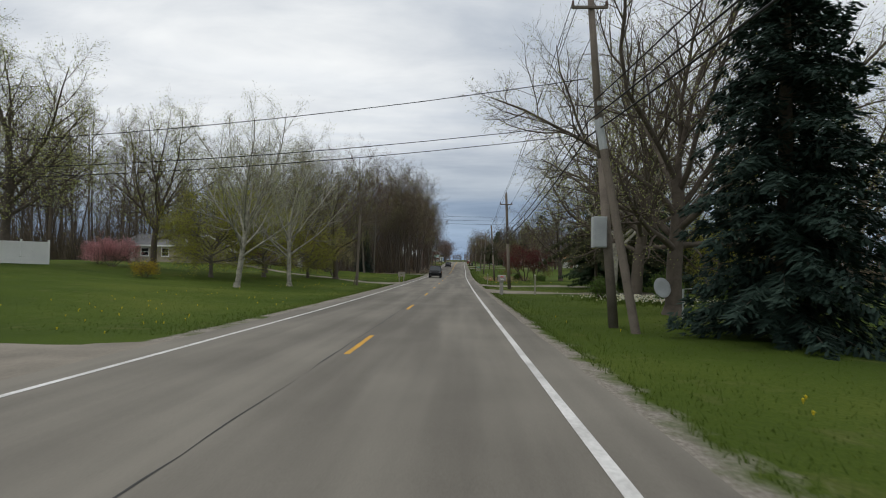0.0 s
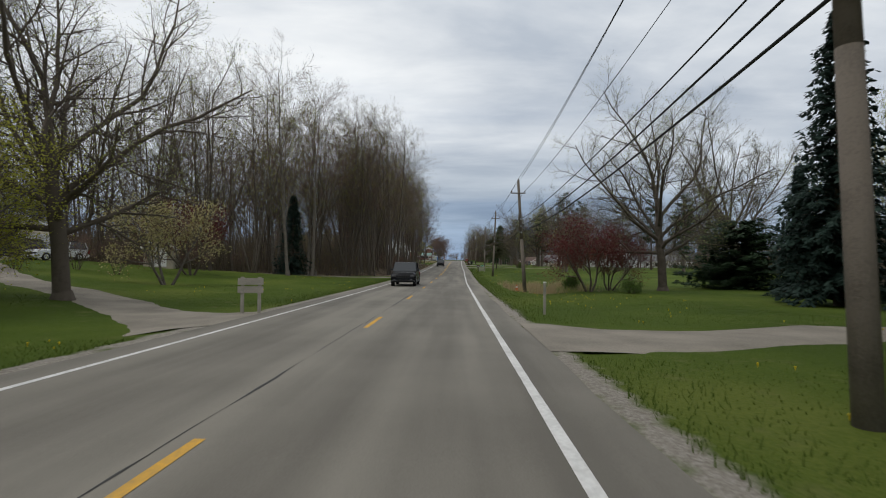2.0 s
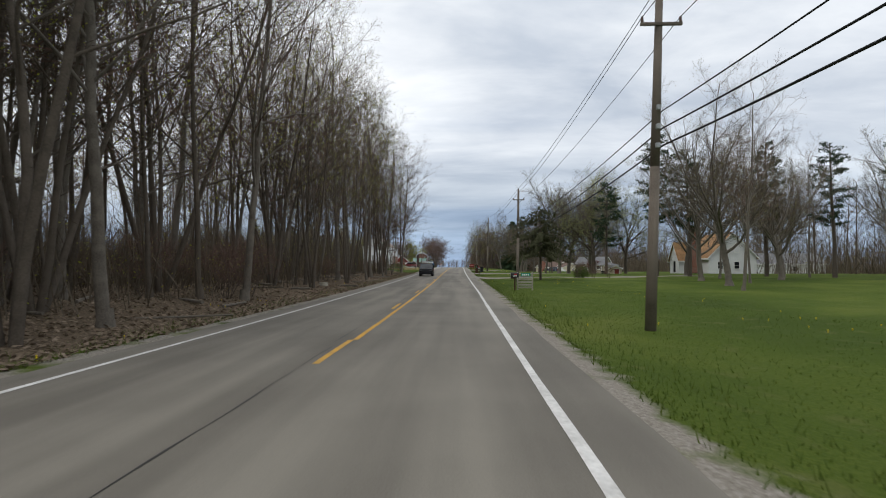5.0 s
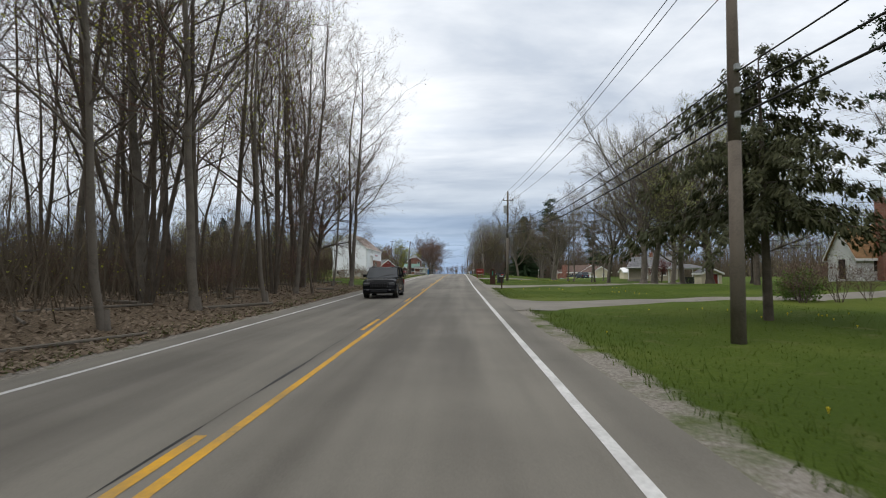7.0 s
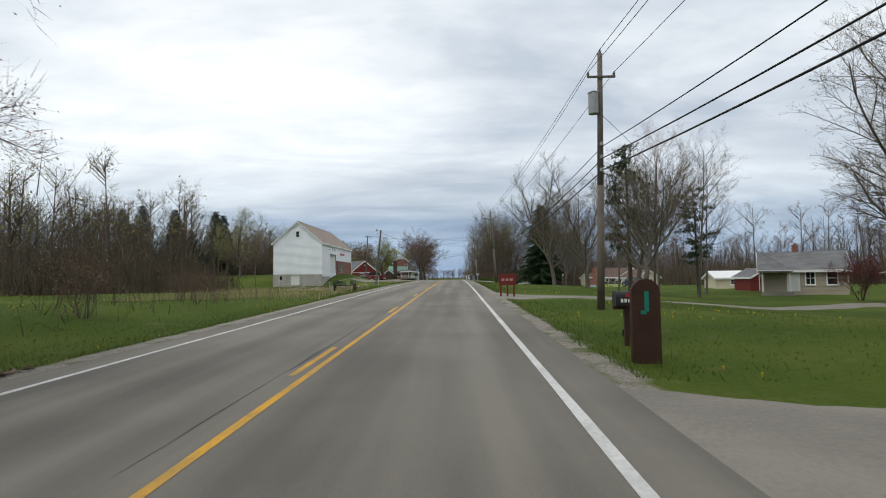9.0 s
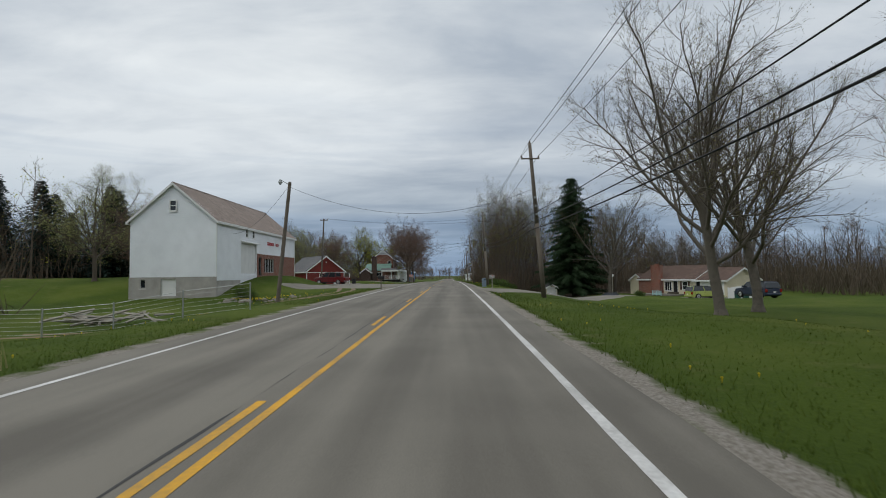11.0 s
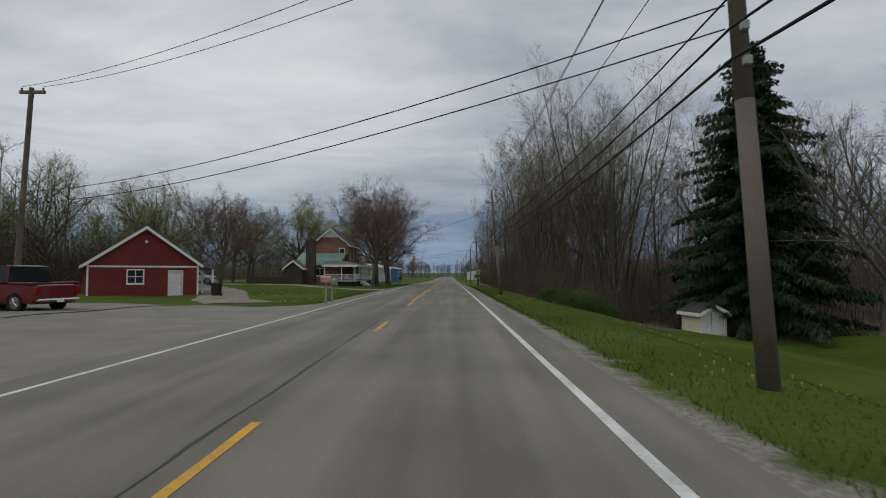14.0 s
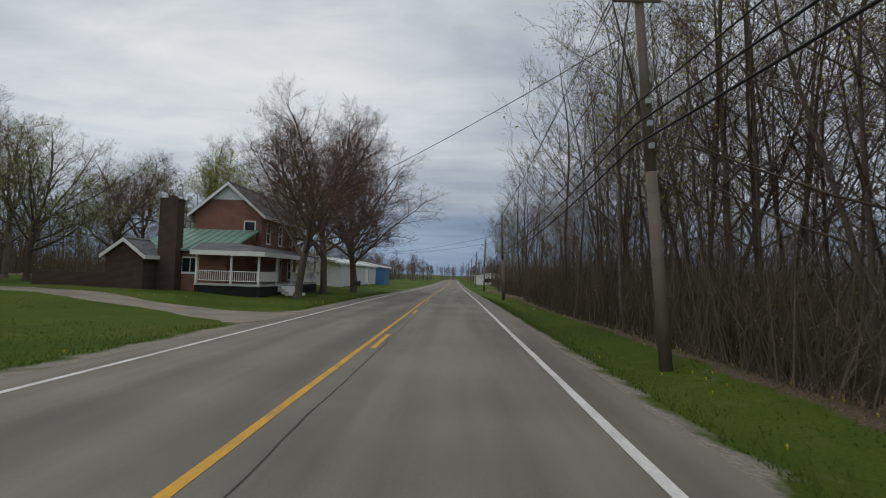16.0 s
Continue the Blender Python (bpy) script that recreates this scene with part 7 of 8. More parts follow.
def vehicle(name, x, y, z, heading, paint_mat, kind, label, category, group=""):
    """A parked vehicle, nose along its local +x: lofted body, glasshouse, wheels, lamps and trim."""
    top = thing(name, x, y, z, heading, label, category, group)
    L, Wd, H, bonnet, deck, gc = {"sedan": (4.5, 1.78, 1.45, 0.86, 0.92, 0.2), "suv": (4.75, 1.9, 1.76, 1.1, 1.08, 0.24), "pickup": (5.4, 1.98, 1.95, 1.18, 1.14, 0.34), "van": (4.8, 1.9, 1.75, 1.0, 1.05, 0.2)}[kind]
    f, b = L / 2, -L / 2
    wx = (f - 0.92, b + (1.15 if kind == "pickup" else 0.95))
    wr = 0.39 if kind in ("pickup", "suv") else 0.33

    def arch(cx):
        r = wr + 0.07
        return [(cx + r * math.cos(a), wr + r * math.sin(a)) for a in np.linspace(math.pi, 0, 7) if wr + r * math.sin(a) >= gc - 0.02]

    belt = bonnet + 0.05
    lower = [(b + 0.06, gc + 0.12), (b + 0.02, 0.62), (b + 0.05, deck - 0.04), (b + 0.14, deck)]
    lower += [(b + 1.2, belt + (0.02 if kind != "pickup" else -0.05)), (f - 1.55, belt), (f - 1.25, bonnet), (f - 0.5, bonnet - 0.06), (f - 0.16, bonnet - 0.12), (f - 0.04, bonnet - 0.24), (f, 0.58), (f - 0.04, gc + 0.08)]
    low = [(f - 0.2, gc)] + arch(wx[0])[::-1] + arch(wx[1])[::-1] + [(b + 0.2, gc)]
    outline = lower + low
    bm = bmesh.new()
    n = len(outline)
    rings = []
    # sections across the body: the sides lean in above the waist, the ends are rounded in plan, the bonnet is crowned
    for u in (-1.0, -0.985, -0.93, -0.8, -0.4, 0.4, 0.8, 0.93, 0.985, 1.0):
        e = abs(u)
        ring = []
        for px, pz in outline:
            pull = 0.17 * e ** 6 * (abs(px) / f) ** 8 + (0.02 if e > 0.99 else 0.0) * (abs(px) > f - 0.2)
            crown = (0.05 * (1 - e * e) if pz > bonnet - 0.2 and px > f - 1.6 else 0.0) - (0.05 * e ** 14 if pz > 0.75 else 0.0)
            lean = 0.05 * max(0.0, pz - 0.7) / 0.4 + 0.03 * max(0.0, 0.5 - pz) / 0.3
            ring.append(bm.verts.new((px - math.copysign(pull, px), u * (Wd / 2 - (lean if e > 0.9 else 0.0)), pz + crown)))
        rings.append(ring)
    for r0, r1 in zip(rings[:-1], rings[1:]):
        for k in range(n):
            bm.faces.new((r0[k], r0[(k + 1) % n], r1[(k + 1) % n], r1[k]))
    bm.faces.new(rings[0][::-1]); bm.faces.new(rings[-1])
    bmesh.ops.triangulate(bm, faces=[q for q in bm.faces if len(q.verts) > 4])
    bmesh.ops.recalc_face_normals(bm, faces=bm.faces)
    part("body", bm, paint_mat, top, smooth=False)
    if kind == "pickup":
        gh = [(b + 1.55, belt - 0.02), (b + 1.68, H - 0.05), (b + 1.9, H), (f - 2.15, H), (f - 1.95, H - 0.06), (f - 1.3, belt - 0.02)]
    elif kind == "sedan":
        gh = [(b + 0.35, belt - 0.02), (b + 1.15, H - 0.06), (b + 1.5, H), (f - 2.2, H), (f - 1.9, H - 0.06), (f - 1.1, belt - 0.02)]
    else:
        gh = [(b + 0.08, belt - 0.02), (b + 0.35, H - 0.08), (b + 0.6, H), (f - 2.1, H), (f - 1.85, H - 0.06), (f - 1.2, belt - 0.02)]
    t = 0.16
    # roof
    bm = bmesh.new()
    mid = gh[1:5]
    prism(bm, [(gh[1][0] + 0.02, H - 0.10), *mid, (gh[4][0] - 0.02, H - 0.11)], -Wd / 2 + t + 0.02, Wd / 2 - t - 0.02)
    part("roof_panel", bm, paint_mat, top)
    # glasshouse, narrowing towards the roof
    bm = bmesh.new()
    lo_l = [bm.verts.new((px, -Wd / 2 + (0.04 if pz < belt else t), pz)) for px, pz in gh]
    lo_r = [bm.verts.new((px, Wd / 2 - (0.04 if pz < belt else t), pz)) for px, pz in gh]
    m = len(gh)
    for k in range(m - 1):
        bm.faces.new((lo_l[k], lo_l[k + 1], lo_r[k + 1], lo_r[k]))
    bm.faces.new(lo_l[::-1]); bm.faces.new(lo_r); bm.faces.new((lo_l[0], lo_r[0], lo_r[-1], lo_l[-1]))
    bmesh.ops.recalc_face_normals(bm, faces=bm.faces)
    part("glasshouse", bm, M_GLASS, top)
    # pillars
    xs = [gh[0][0] + 0.08, (gh[0][0] + gh[-1][0]) / 2 + 0.1, gh[-1][0] - 0.1]
    tops = [gh[1][0] + 0.05, (gh[1][0] + gh[4][0]) / 2 + 0.1, gh[4][0] - 0.05]
    for s in (-1, 1):
        for x0, x1 in zip(xs, tops):
            bm = bmesh.new()
            tube(bm, (x0, s * (Wd / 2 - 0.045), belt - 0.02), (x1, s * (Wd / 2 - t + 0.005), H - 0.06), 0.05, 0.045, 6)
            part("pillar", bm, paint_mat, top)
        for x0 in (xs[1] - 0.02, xs[1] + 1.0, xs[0] + 0.35):
            boxed("door_seam", (x0, x0 + 0.012, *sorted((s * Wd / 2, s * (Wd / 2 + 0.004))), 0.45, belt - 0.02), M_DARK, top)
        for x0 in (xs[1] - 0.3, xs[1] + 0.72):
            boxed("door_handle", (x0, x0 + 0.2, *sorted((s * Wd / 2, s * (Wd / 2 + 0.03))), belt - 0.16, belt - 0.11), paint_mat, top, bevel=0.008)
        bm = bmesh.new()
        box(bm, xs[2] - 0.32, xs[2] - 0.12, *sorted((s * (Wd / 2 - 0.02), s * (Wd / 2 + 0.2))), belt + 0.02, belt + 0.18, 0.03)
        part("mirror", bm, paint_mat if kind != "pickup" else M_PLASTIC, top)
        boxed("headlight", (f - 0.32, f - 0.015, *sorted((s * (Wd / 2 - 0.44), s * (Wd / 2 - 0.08))), bonnet - 0.43, bonnet - 0.24), M_HEADLIGHT, top, bevel=0.04)
        boxed("fog_lamp", (f + 0.03, f + 0.066, *sorted((s * (Wd / 2 - 0.42), s * (Wd / 2 - 0.26))), gc + 0.16, gc + 0.26), M_HEADLIGHT, top, bevel=0.02)
        boxed("tail_light", (b - 0.005, b + 0.16, *sorted((s * (Wd / 2 - 0.22), s * (Wd / 2 + 0.004))), deck - 0.42, deck - 0.08), M_TAIL, top, bevel=0.02)
        for cx in wx:
            bm = bmesh.new()
            tube(bm, (cx, s * (Wd / 2 - 0.24), wr), (cx, s * (Wd / 2 + 0.005), wr), wr, wr, 20)
            wheel = part("wheel", bm, M_RUBBER, top)
            bm = bmesh.new()
            tube(bm, (cx, s * (Wd / 2 + 0.004), wr), (cx, s * (Wd / 2 + 0.012), wr), wr * 0.66, wr * 0.6, 16)
            part("rim", bm, M_RIM, wheel)
            bm = bmesh.new()
            for q in range(5):
                a = q * 1.2566
                tube(bm, (cx, s * (Wd / 2 + 0.018), wr), (cx + wr * 0.56 * math.cos(a), s * (Wd / 2 + 0.018), wr + wr * 0.56 * math.sin(a)), 0.035, 0.028, 5)
            part("spoke", bm, M_PLASTIC if paint_mat is M_PAINT_BLACK else M_CHROME, wheel)
    boxed("grille", (f - 0.06, f + 0.012, -Wd * 0.26, Wd * 0.26, bonnet - 0.5, bonnet - 0.26), M_PLASTIC, top, bevel=0.02)
    for k in range(7):
        yk = (k - 3) * Wd * 0.07
        boxed("grille_slot", (f + 0.008, f + 0.018, yk - 0.04, yk + 0.04, bonnet - 0.47, bonnet - 0.28), M_DARK, top)
    boxed("lower_grille", (f + 0.03, f + 0.068, -Wd * 0.24, Wd * 0.24, gc + 0.1, gc + 0.22), M_DARK, top, bevel=0.01)
    for k in range(0 if paint_mat is M_PAINT_BLACK else 3):
        boxed("grille_bar", (f + 0.012, f + 0.02, -Wd * 0.25, Wd * 0.25, bonnet - 0.47 + k * 0.075, bonnet - 0.45 + k * 0.075), M_CHROME if paint_mat is not M_PAINT_BLACK else M_PLASTIC, top)
    boxed("front_bumper", (f - 0.16, f + 0.06, -Wd / 2 + 0.05, Wd / 2 - 0.05, gc + 0.06, 0.52), paint_mat if kind != "pickup" else M_PLASTIC, top, bevel=0.05)
    boxed("rear_bumper", (b - 0.06, b + 0.16, -Wd / 2 + 0.05, Wd / 2 - 0.05, gc + 0.1, 0.56), paint_mat if kind != "pickup" else M_CHROME, top, bevel=0.05)
    boxed("number_plate", (b - 0.07, b - 0.06, -0.16, 0.16, 0.6 if kind != "pickup" else 0.4, 0.75 if kind != "pickup" else 0.55), M_TRIM, top)
    if paint_mat is not M_PAINT_BLACK:
        boxed("front_plate", (f + 0.06, f + 0.07, -0.16, 0.16, 0.38, 0.5), M_TRIM, top)
    for s in (-1, 1):
        boxed("side_skirt", (wx[1] + wr + 0.1, wx[0] - wr - 0.1, *sorted((s * (Wd / 2 - 0.06), s * (Wd / 2 - 0.005))), gc - 0.03, gc + 0.1), M_PLASTIC, top, bevel=0.01)
        tubed("wiper", (gh[-1][0] - 0.06, s * 0.1, belt + 0.04), (gh[-1][0] - 0.22, s * 0.1 + 0.55, belt + 0.18), 0.012, 0.008, M_PLASTIC, top, 5)
    if kind == "pickup":
        boxed("bed", (b + 0.2, b + 1.5, -Wd / 2 + 0.14, Wd / 2 - 0.14, belt - 0.08, belt - 0.03), M_PLASTIC, top)
        for s in (-1, 1):
            boxed("bed_rail", (b + 0.1, b + 1.55, *sorted((s * (Wd / 2 - 0.14), s * (Wd / 2 - 0.02))), belt - 0.09, belt + 0.02), paint_mat, top, bevel=0.02)
    if kind in ("suv", "van"):
        for s in (-1, 1):
            boxed("roof_rail", (gh[1][0] + 0.2, gh[4][0] - 0.3, *sorted((s * (Wd / 2 - t - 0.12), s * (Wd / 2 - t - 0.08))), H + 0.0, H + 0.05), M_PLASTIC, top, bevel=0.01)
    return top


def park(name, x, y, heading, paint_mat, kind, label, category, on_road=False):
    z = float(road_z(y)) if on_road else gz(x, y) + 0.05
    return vehicle(name, x, y, z, heading, paint_mat, kind, label, category)


park("pickup_truck", -16.93, 322.71, 166, M_PAINT_RED, "pickup", "dark red crew-cab pickup parked on the farm yard", "pickup")
park("white_suv", -30.41, 367.50, 15, M_PAINT_WHITE, "suv", "white SUV parked behind the red workshop", "car")
park("dark_suv", -38.00, 91.48, 200, M_PAINT_BLUE, "suv", "dark blue SUV parked before a garage", "car")
park("white_van", -34.70, 92.45, 250, M_PAINT_WHITE, "van", "white minivan parked on the driveway", "van")
park("blue_sedan", 26.3, 317.0, -12, M_PAINT_BLUE, "sedan", "dark blue sedan parked on the pale driveway", "car")
park("lime_suv", 36.9, 311.3, 8, M_PAINT_LIME, "suv", "lime-green SUV parked before the cream garage", "car")
park("dark_suv", 35.38, 296.00, 100, M_PAINT_BLUE, "suv", "dark SUV parked on the lawn's edge", "car")
park("oncoming_pickup", -2.15, 89.0, -90, M_PAINT_BLACK, "pickup", "black lifted pickup in the oncoming lane", "pickup", True)
park("oncoming_suv", -2.3, 185.7, -90, M_PAINT_BLACK, "suv", "black SUV in the oncoming lane", "car", True)

# ---- mailboxes, signs and roadside things ----
M_BOX_GREY = material("grey_plastic_mailbox", (0.30, 0.28, 0.26), 0.6, 0.12, 3.0, 40.0, 0.05)
M_BOX_BLACK = material("black_mailbox", (0.02, 0.02, 0.022), 0.5, 0.2, 3.0, 40.0, 0.05)
M_FLAG = material("red_flag", (0.45, 0.03, 0.03), 0.5, 0.1, 3.0, 40.0, 0.0)
M_GREEN_SIGN = material("green_sign", (0.015, 0.22, 0.15), 0.4, 0.05, 3.0, 40.0, 0.0)
M_BROWN_WOOD = material("dark_brown_wood", (0.05, 0.022, 0.014), 0.7, 0.25, 2.0, 25.0, 0.2)
M_BIN_GREEN = material("dark_green_plastic", (0.015, 0.07, 0.05), 0.5, 0.1, 3.0, 40.0, 0.05)
M_PINK_BOX = material("faded_pink_metal", (0.45, 0.24, 0.22), 0.5, 0.12, 3.0, 40.0, 0.0)


def dome_box(bm, x0, x1, y0, y1, z0, z1, n=8):
    """A box with a rounded top, drawn out along y."""
    r = (x1 - x0) / 2
    out = [(x0, z0), (x1, z0)] + [((x0 + x1) / 2 + r * math.cos(a), z1 - r + r * math.sin(a)) for a in np.linspace(0, math.pi, n)]
    prism(bm, out, y0, y1)


def mailbox(x, y, rz, body, post, label, h=1.05, bars=True, w=0.26, length=0.5, group="mailboxes along the road"):
    """A domed box on a post, its door to the road (local -x)."""
    top = thing("mailbox", x, y, gz(x, y), rz, label, "mailbox", group)
    bm = bmesh.new()
    box(bm, -0.05, 0.05, -0.05, 0.05, -0.3, h, 0.008)
    part("post", bm, post, top)
    boxed("arm", (-0.3, 0.12, -0.04, 0.04, h - 0.08, h), post, top)
    bm = bmesh.new()
    dome_box(bm, -w / 2, w / 2, -length / 2, length / 2, h, h + w * 1.25)
    bmesh.ops.rotate(bm, verts=bm.verts, cent=(0, 0, 0), matrix=Matrix.Rotation(radians(90), 3, "Z"))
    part("box", bm, body, top)
    bm = bmesh.new()
    dome_box(bm, -w / 2 - 0.01, w / 2 + 0.01, length / 2, length / 2 + 0.02, h - 0.005, h + w * 1.25 + 0.01)
    bmesh.ops.rotate(bm, verts=bm.verts, cent=(0, 0, 0), matrix=Matrix.Rotation(radians(90), 3, "Z"))
    part("lid", bm, body, top)
    boxed("flag", (-0.05, 0.12, -w / 2 - 0.025, -w / 2 - 0.012, h + 0.2, h + 0.27), M_FLAG, top)
    if bars:
        for k in range(4):
            boxed("number_bar", (-0.16 + k * 0.08, -0.105 + k * 0.08, -w / 2 - 0.008, -w / 2 - 0.001, h + 0.08, h + 0.16), M_TRIM, top)
    return top


def pedestal_mailbox(x, y, label):
    """A moulded plastic mailbox on a thick pillar of the same plastic."""
    top = thing("mailbox", x, y, gz(x, y) + 0.1, 0, label, "mailbox", "mailboxes along the road")
    bm = bmesh.new()
    box(bm, -0.13, 0.13, -0.13, 0.13, -0.35, 0.85, 0.03)
    box(bm, -0.2, 0.16, -0.17, 0.17, 0.82, 0.95, 0.04)
    part("pillar", bm, M_BOX_GREY, top)
    bm = bmesh.new()
    dome_box(bm, -0.19, 0.19, -0.32, 0.28, 0.93, 1.38)
    bmesh.ops.rotate(bm, verts=bm.verts, cent=(0, 0, 0), matrix=Matrix.Rotation(radians(90), 3, "Z"))
    bmesh.ops.bevel(bm, geom=[e for e in bm.edges if abs((e.verts[0].co - e.verts[1].co).x) < 1e-4], offset=0.02, segments=1, affect="EDGES")
    part("box", bm, M_BOX_GREY, top)
    boxed("door", (-0.325, -0.31, -0.15, 0.15, 0.97, 1.25), M_BOX_BLACK, top, "dark recessed mailbox door", 0.01)
    bm = bmesh.new()
    box(bm, -0.1, 0.12, -0.225, -0.2, 1.2, 1.27, 0.01)
    part("flag", bm, M_FLAG, top)
    for k in range(4):
        boxed("number_bar", (-0.1 + k * 0.07, -0.05 + k * 0.07, -0.2, -0.192, 1.02, 1.1), M_TRIM, top)
    return top


pedestal_mailbox(5.18, 40.05, "grey plastic mailbox with a red flag on a thick pillar")
mailbox(6.28, 149.8, 0, M_BOX_BLACK, M_BROWN_WOOD, "black domed mailbox on a stout brown post", 0.95, w=0.3, length=0.55)
mailbox(5.60, 196.59, 0, M_BOX_BLACK, M_BROWN_WOOD, "black mailbox on a post beside the road", 0.9)
mailbox(5.91, 208.75, 0, M_BOX_BLACK, M_BROWN_WOOD, "black mailbox on a post beside the road", 0.9)
mailbox(6.41, 292.96, 0, M_BOX_GREY, M_POLE_PALE, "pale metal mailbox on a post beside the road", 1.0)
mailbox(-4.75, 329.3, 180, M_PINK_BOX, M_POLE_PALE, "faded pink mailbox on two wooden posts", 1.2, w=0.28, length=0.55)
mailbox(-4.55, 329.95, 180, M_BOX_GREY, M_POLE_PALE, "grey mailbox on a wooden post", 1.1)
mailbox(-4.5, 288.2, 180, M_BOX_BLACK, M_POLE, "black mailbox on a wooden post by the farm yard", 1.05, length=0.6)
mailbox(-5.16, 378.00, 180, M_BOX_BLACK, M_POLE, "black mailbox under the roadside maples", 1.0)
# blue-grey parcel drop with a rounded top
drop_box = thing("parcel_box", 5.85, 297.25, gz(5.85, 297.25) - 0.1, 0, "blue-grey round-topped newspaper box beside the driveway", "newspaper box")
bm = bmesh.new()
dome_box(bm, -0.23, 0.23, -0.2, 0.2, -0.1, 1.1, 12)
part("box", bm, material("blue_grey_plastic", (0.17, 0.22, 0.28), 0.5, 0.12, 3.0, 40.0, 0.05), drop_box)
for k in range(2):
    boxed("slot", (-0.02 + k * 0.13, 0.07 + k * 0.13, -0.208, -0.2, 0.82, 0.92), M_DARK, drop_box)
# house sign with green number plate beside the black mailbox
hs = thing("sign_post", 7.1, 150.4, gz(7.1, 150.4), 0, "pale slatted sign frame with a green number plate", "sign")
for dx in (-0.55, 0.55):
    boxed("post", (dx - 0.05, dx + 0.05, -0.05, 0.05, -0.3, 1.35), M_POLE_PALE, hs)
for k in range(5):
    boxed("slat", (-0.55, 0.55, -0.07, -0.045, 0.15 + k * 0.2, 0.27 + k * 0.2), M_POLE_PALE, hs)
boxed("number_plate", (-0.3, 0.4, -0.09, -0.075, 1.05, 1.28), M_GREEN_SIGN, hs)
for k in range(4):
    boxed("number_bar", (-0.2 + k * 0.14, -0.12 + k * 0.14, -0.096, -0.09, 1.1, 1.22), M_TRIM, hs)
# dark brown rounded slab sign
bs = thing("slab_sign", 5.56, 206.60, gz(5.56, 206.60), 0, "dark brown round-topped wooden slab with green lettering bars", "sign")
bm = bmesh.new()
dome_box(bm, -0.26, 0.26, -0.06, 0.06, -0.3, 1.55, 12)
part("board", bm, M_BROWN_WOOD, bs)
boxed("letter_bar", (-0.03, 0.05, -0.068, -0.06, 0.95, 1.32), M_GREEN_SIGN, bs)
boxed("letter_bar", (-0.1, 0.0, -0.068, -0.06, 0.9, 0.97), M_GREEN_SIGN, bs)
# red sign on three posts
rsign = thing("red_sign", 5.3, 229.0, gz(5.3, 229), 0, "red painted wooden sign on three short posts", "sign")
for dx in (-0.4, 0, 0.4):
    boxed("post", (dx - 0.05, dx + 0.05, -0.05, 0.05, -0.3, 0.75), M_RED_SIDING, rsign)
boxed("board", (-0.52, 0.52, -0.08, -0.05, 0.72, 1.4), M_RED_SIDING, rsign, bevel=0.01)
for k in range(3):
    boxed("letter_bar", (-0.36 + k * 0.25, -0.18 + k * 0.25, -0.088, -0.08, 0.98, 1.12), M_PINK_BOX, rsign)
# lawn sign on the west side, a marker post and a stake
ls = thing("lawn_sign", -4.95, 62.8, gz(-4.95, 62.8), 10, "weathered grey wooden sign on two posts beside a driveway", "sign")
for dx in (-0.28, 0.28):
    boxed("post", (dx - 0.05, dx + 0.05, -0.05, 0.05, -0.3, 1.25), M_POLE_PALE, ls)
for k in range(2):
    boxed("board", (-0.42, 0.42, -0.09, -0.06, 0.7 + k * 0.28, 0.93 + k * 0.28), M_POLE_PALE, ls)
for x, y, h, lab in ((5.42, 64.90, 1.2, "white roadside marker post"), (7.88, 41.29, 1.5, "grey wooden stake in the grass")):
    mk = thing("marker_post", x, y, gz(x, y), 0, lab, "marker post")
    boxed("post", (-0.05, 0.05, -0.03, 0.03, -0.3, h), M_POLE_PALE, mk, bevel=0.008)
    boxed("cap", (-0.06, 0.06, -0.04, 0.04, h, h + 0.04), M_TRIM, mk)
# satellite dish on a post
dish = thing("satellite_dish", 11.14, 21.79, gz(11.14, 21.79), 200, "pale grey satellite dish on a metal post", "satellite dish")
tubed("post", (0, 0, -0.3), (0, 0, 1.2), 0.04, 0.04, M_METAL, dish)
bm = bmesh.new()
bmesh.ops.create_uvsphere(bm, u_segments=20, v_segments=10, radius=0.75)
bmesh.ops.delete(bm, geom=[v for v in bm.verts if v.co.z > -0.6], context="VERTS")
bmesh.ops.rotate(bm, verts=bm.verts, cent=(0, 0, 0), matrix=Matrix.Rotation(radians(-75), 3, "X"))
bmesh.ops.translate(bm, verts=bm.verts, vec=(0, -0.62, 1.35))
bmesh.ops.solidify(bm, geom=bm.faces, thickness=0.015)
part("reflector", bm, M_TRANSFORMER, dish, smooth=True)
tubed("feed_arm", (0, 0.0, 1.2), (0, 0.55, 1.25), 0.015, 0.015, M_METAL, dish)
# leaning stub pole with a grey cabinet on the main pole
stub = thing("stub_pole", 7.35, 15.9, gz(7.35, 15.9) - 0.2, 0, "pale leaning stub pole with a sleeve", "utility pole")
tubed("shaft", (0, 0, 0), (-1.15, 0.1, 6.4), 0.14, 0.115, M_POLE, stub, 10)
tubed("sleeve", (-1.02, 0.09, 5.7), (-1.19, 0.105, 6.6), 0.125, 0.125, M_TRANSFORMER, stub, 10)
cab = thing("meter_cabinet", 6.62, 17.36, gz(7.14, 17.5) + 2.62, 0, "grey steel equipment cabinet strapped to a pole", "cabinet")
boxed("case", (-0.28, 0.16, -0.22, 0.12, 0, 1.0), M_TRANSFORMER, cab, bevel=0.015)
boxed("door", (-0.25, 0.13, -0.235, -0.22, 0.04, 0.96), M_TRANSFORMER, cab, bevel=0.005)
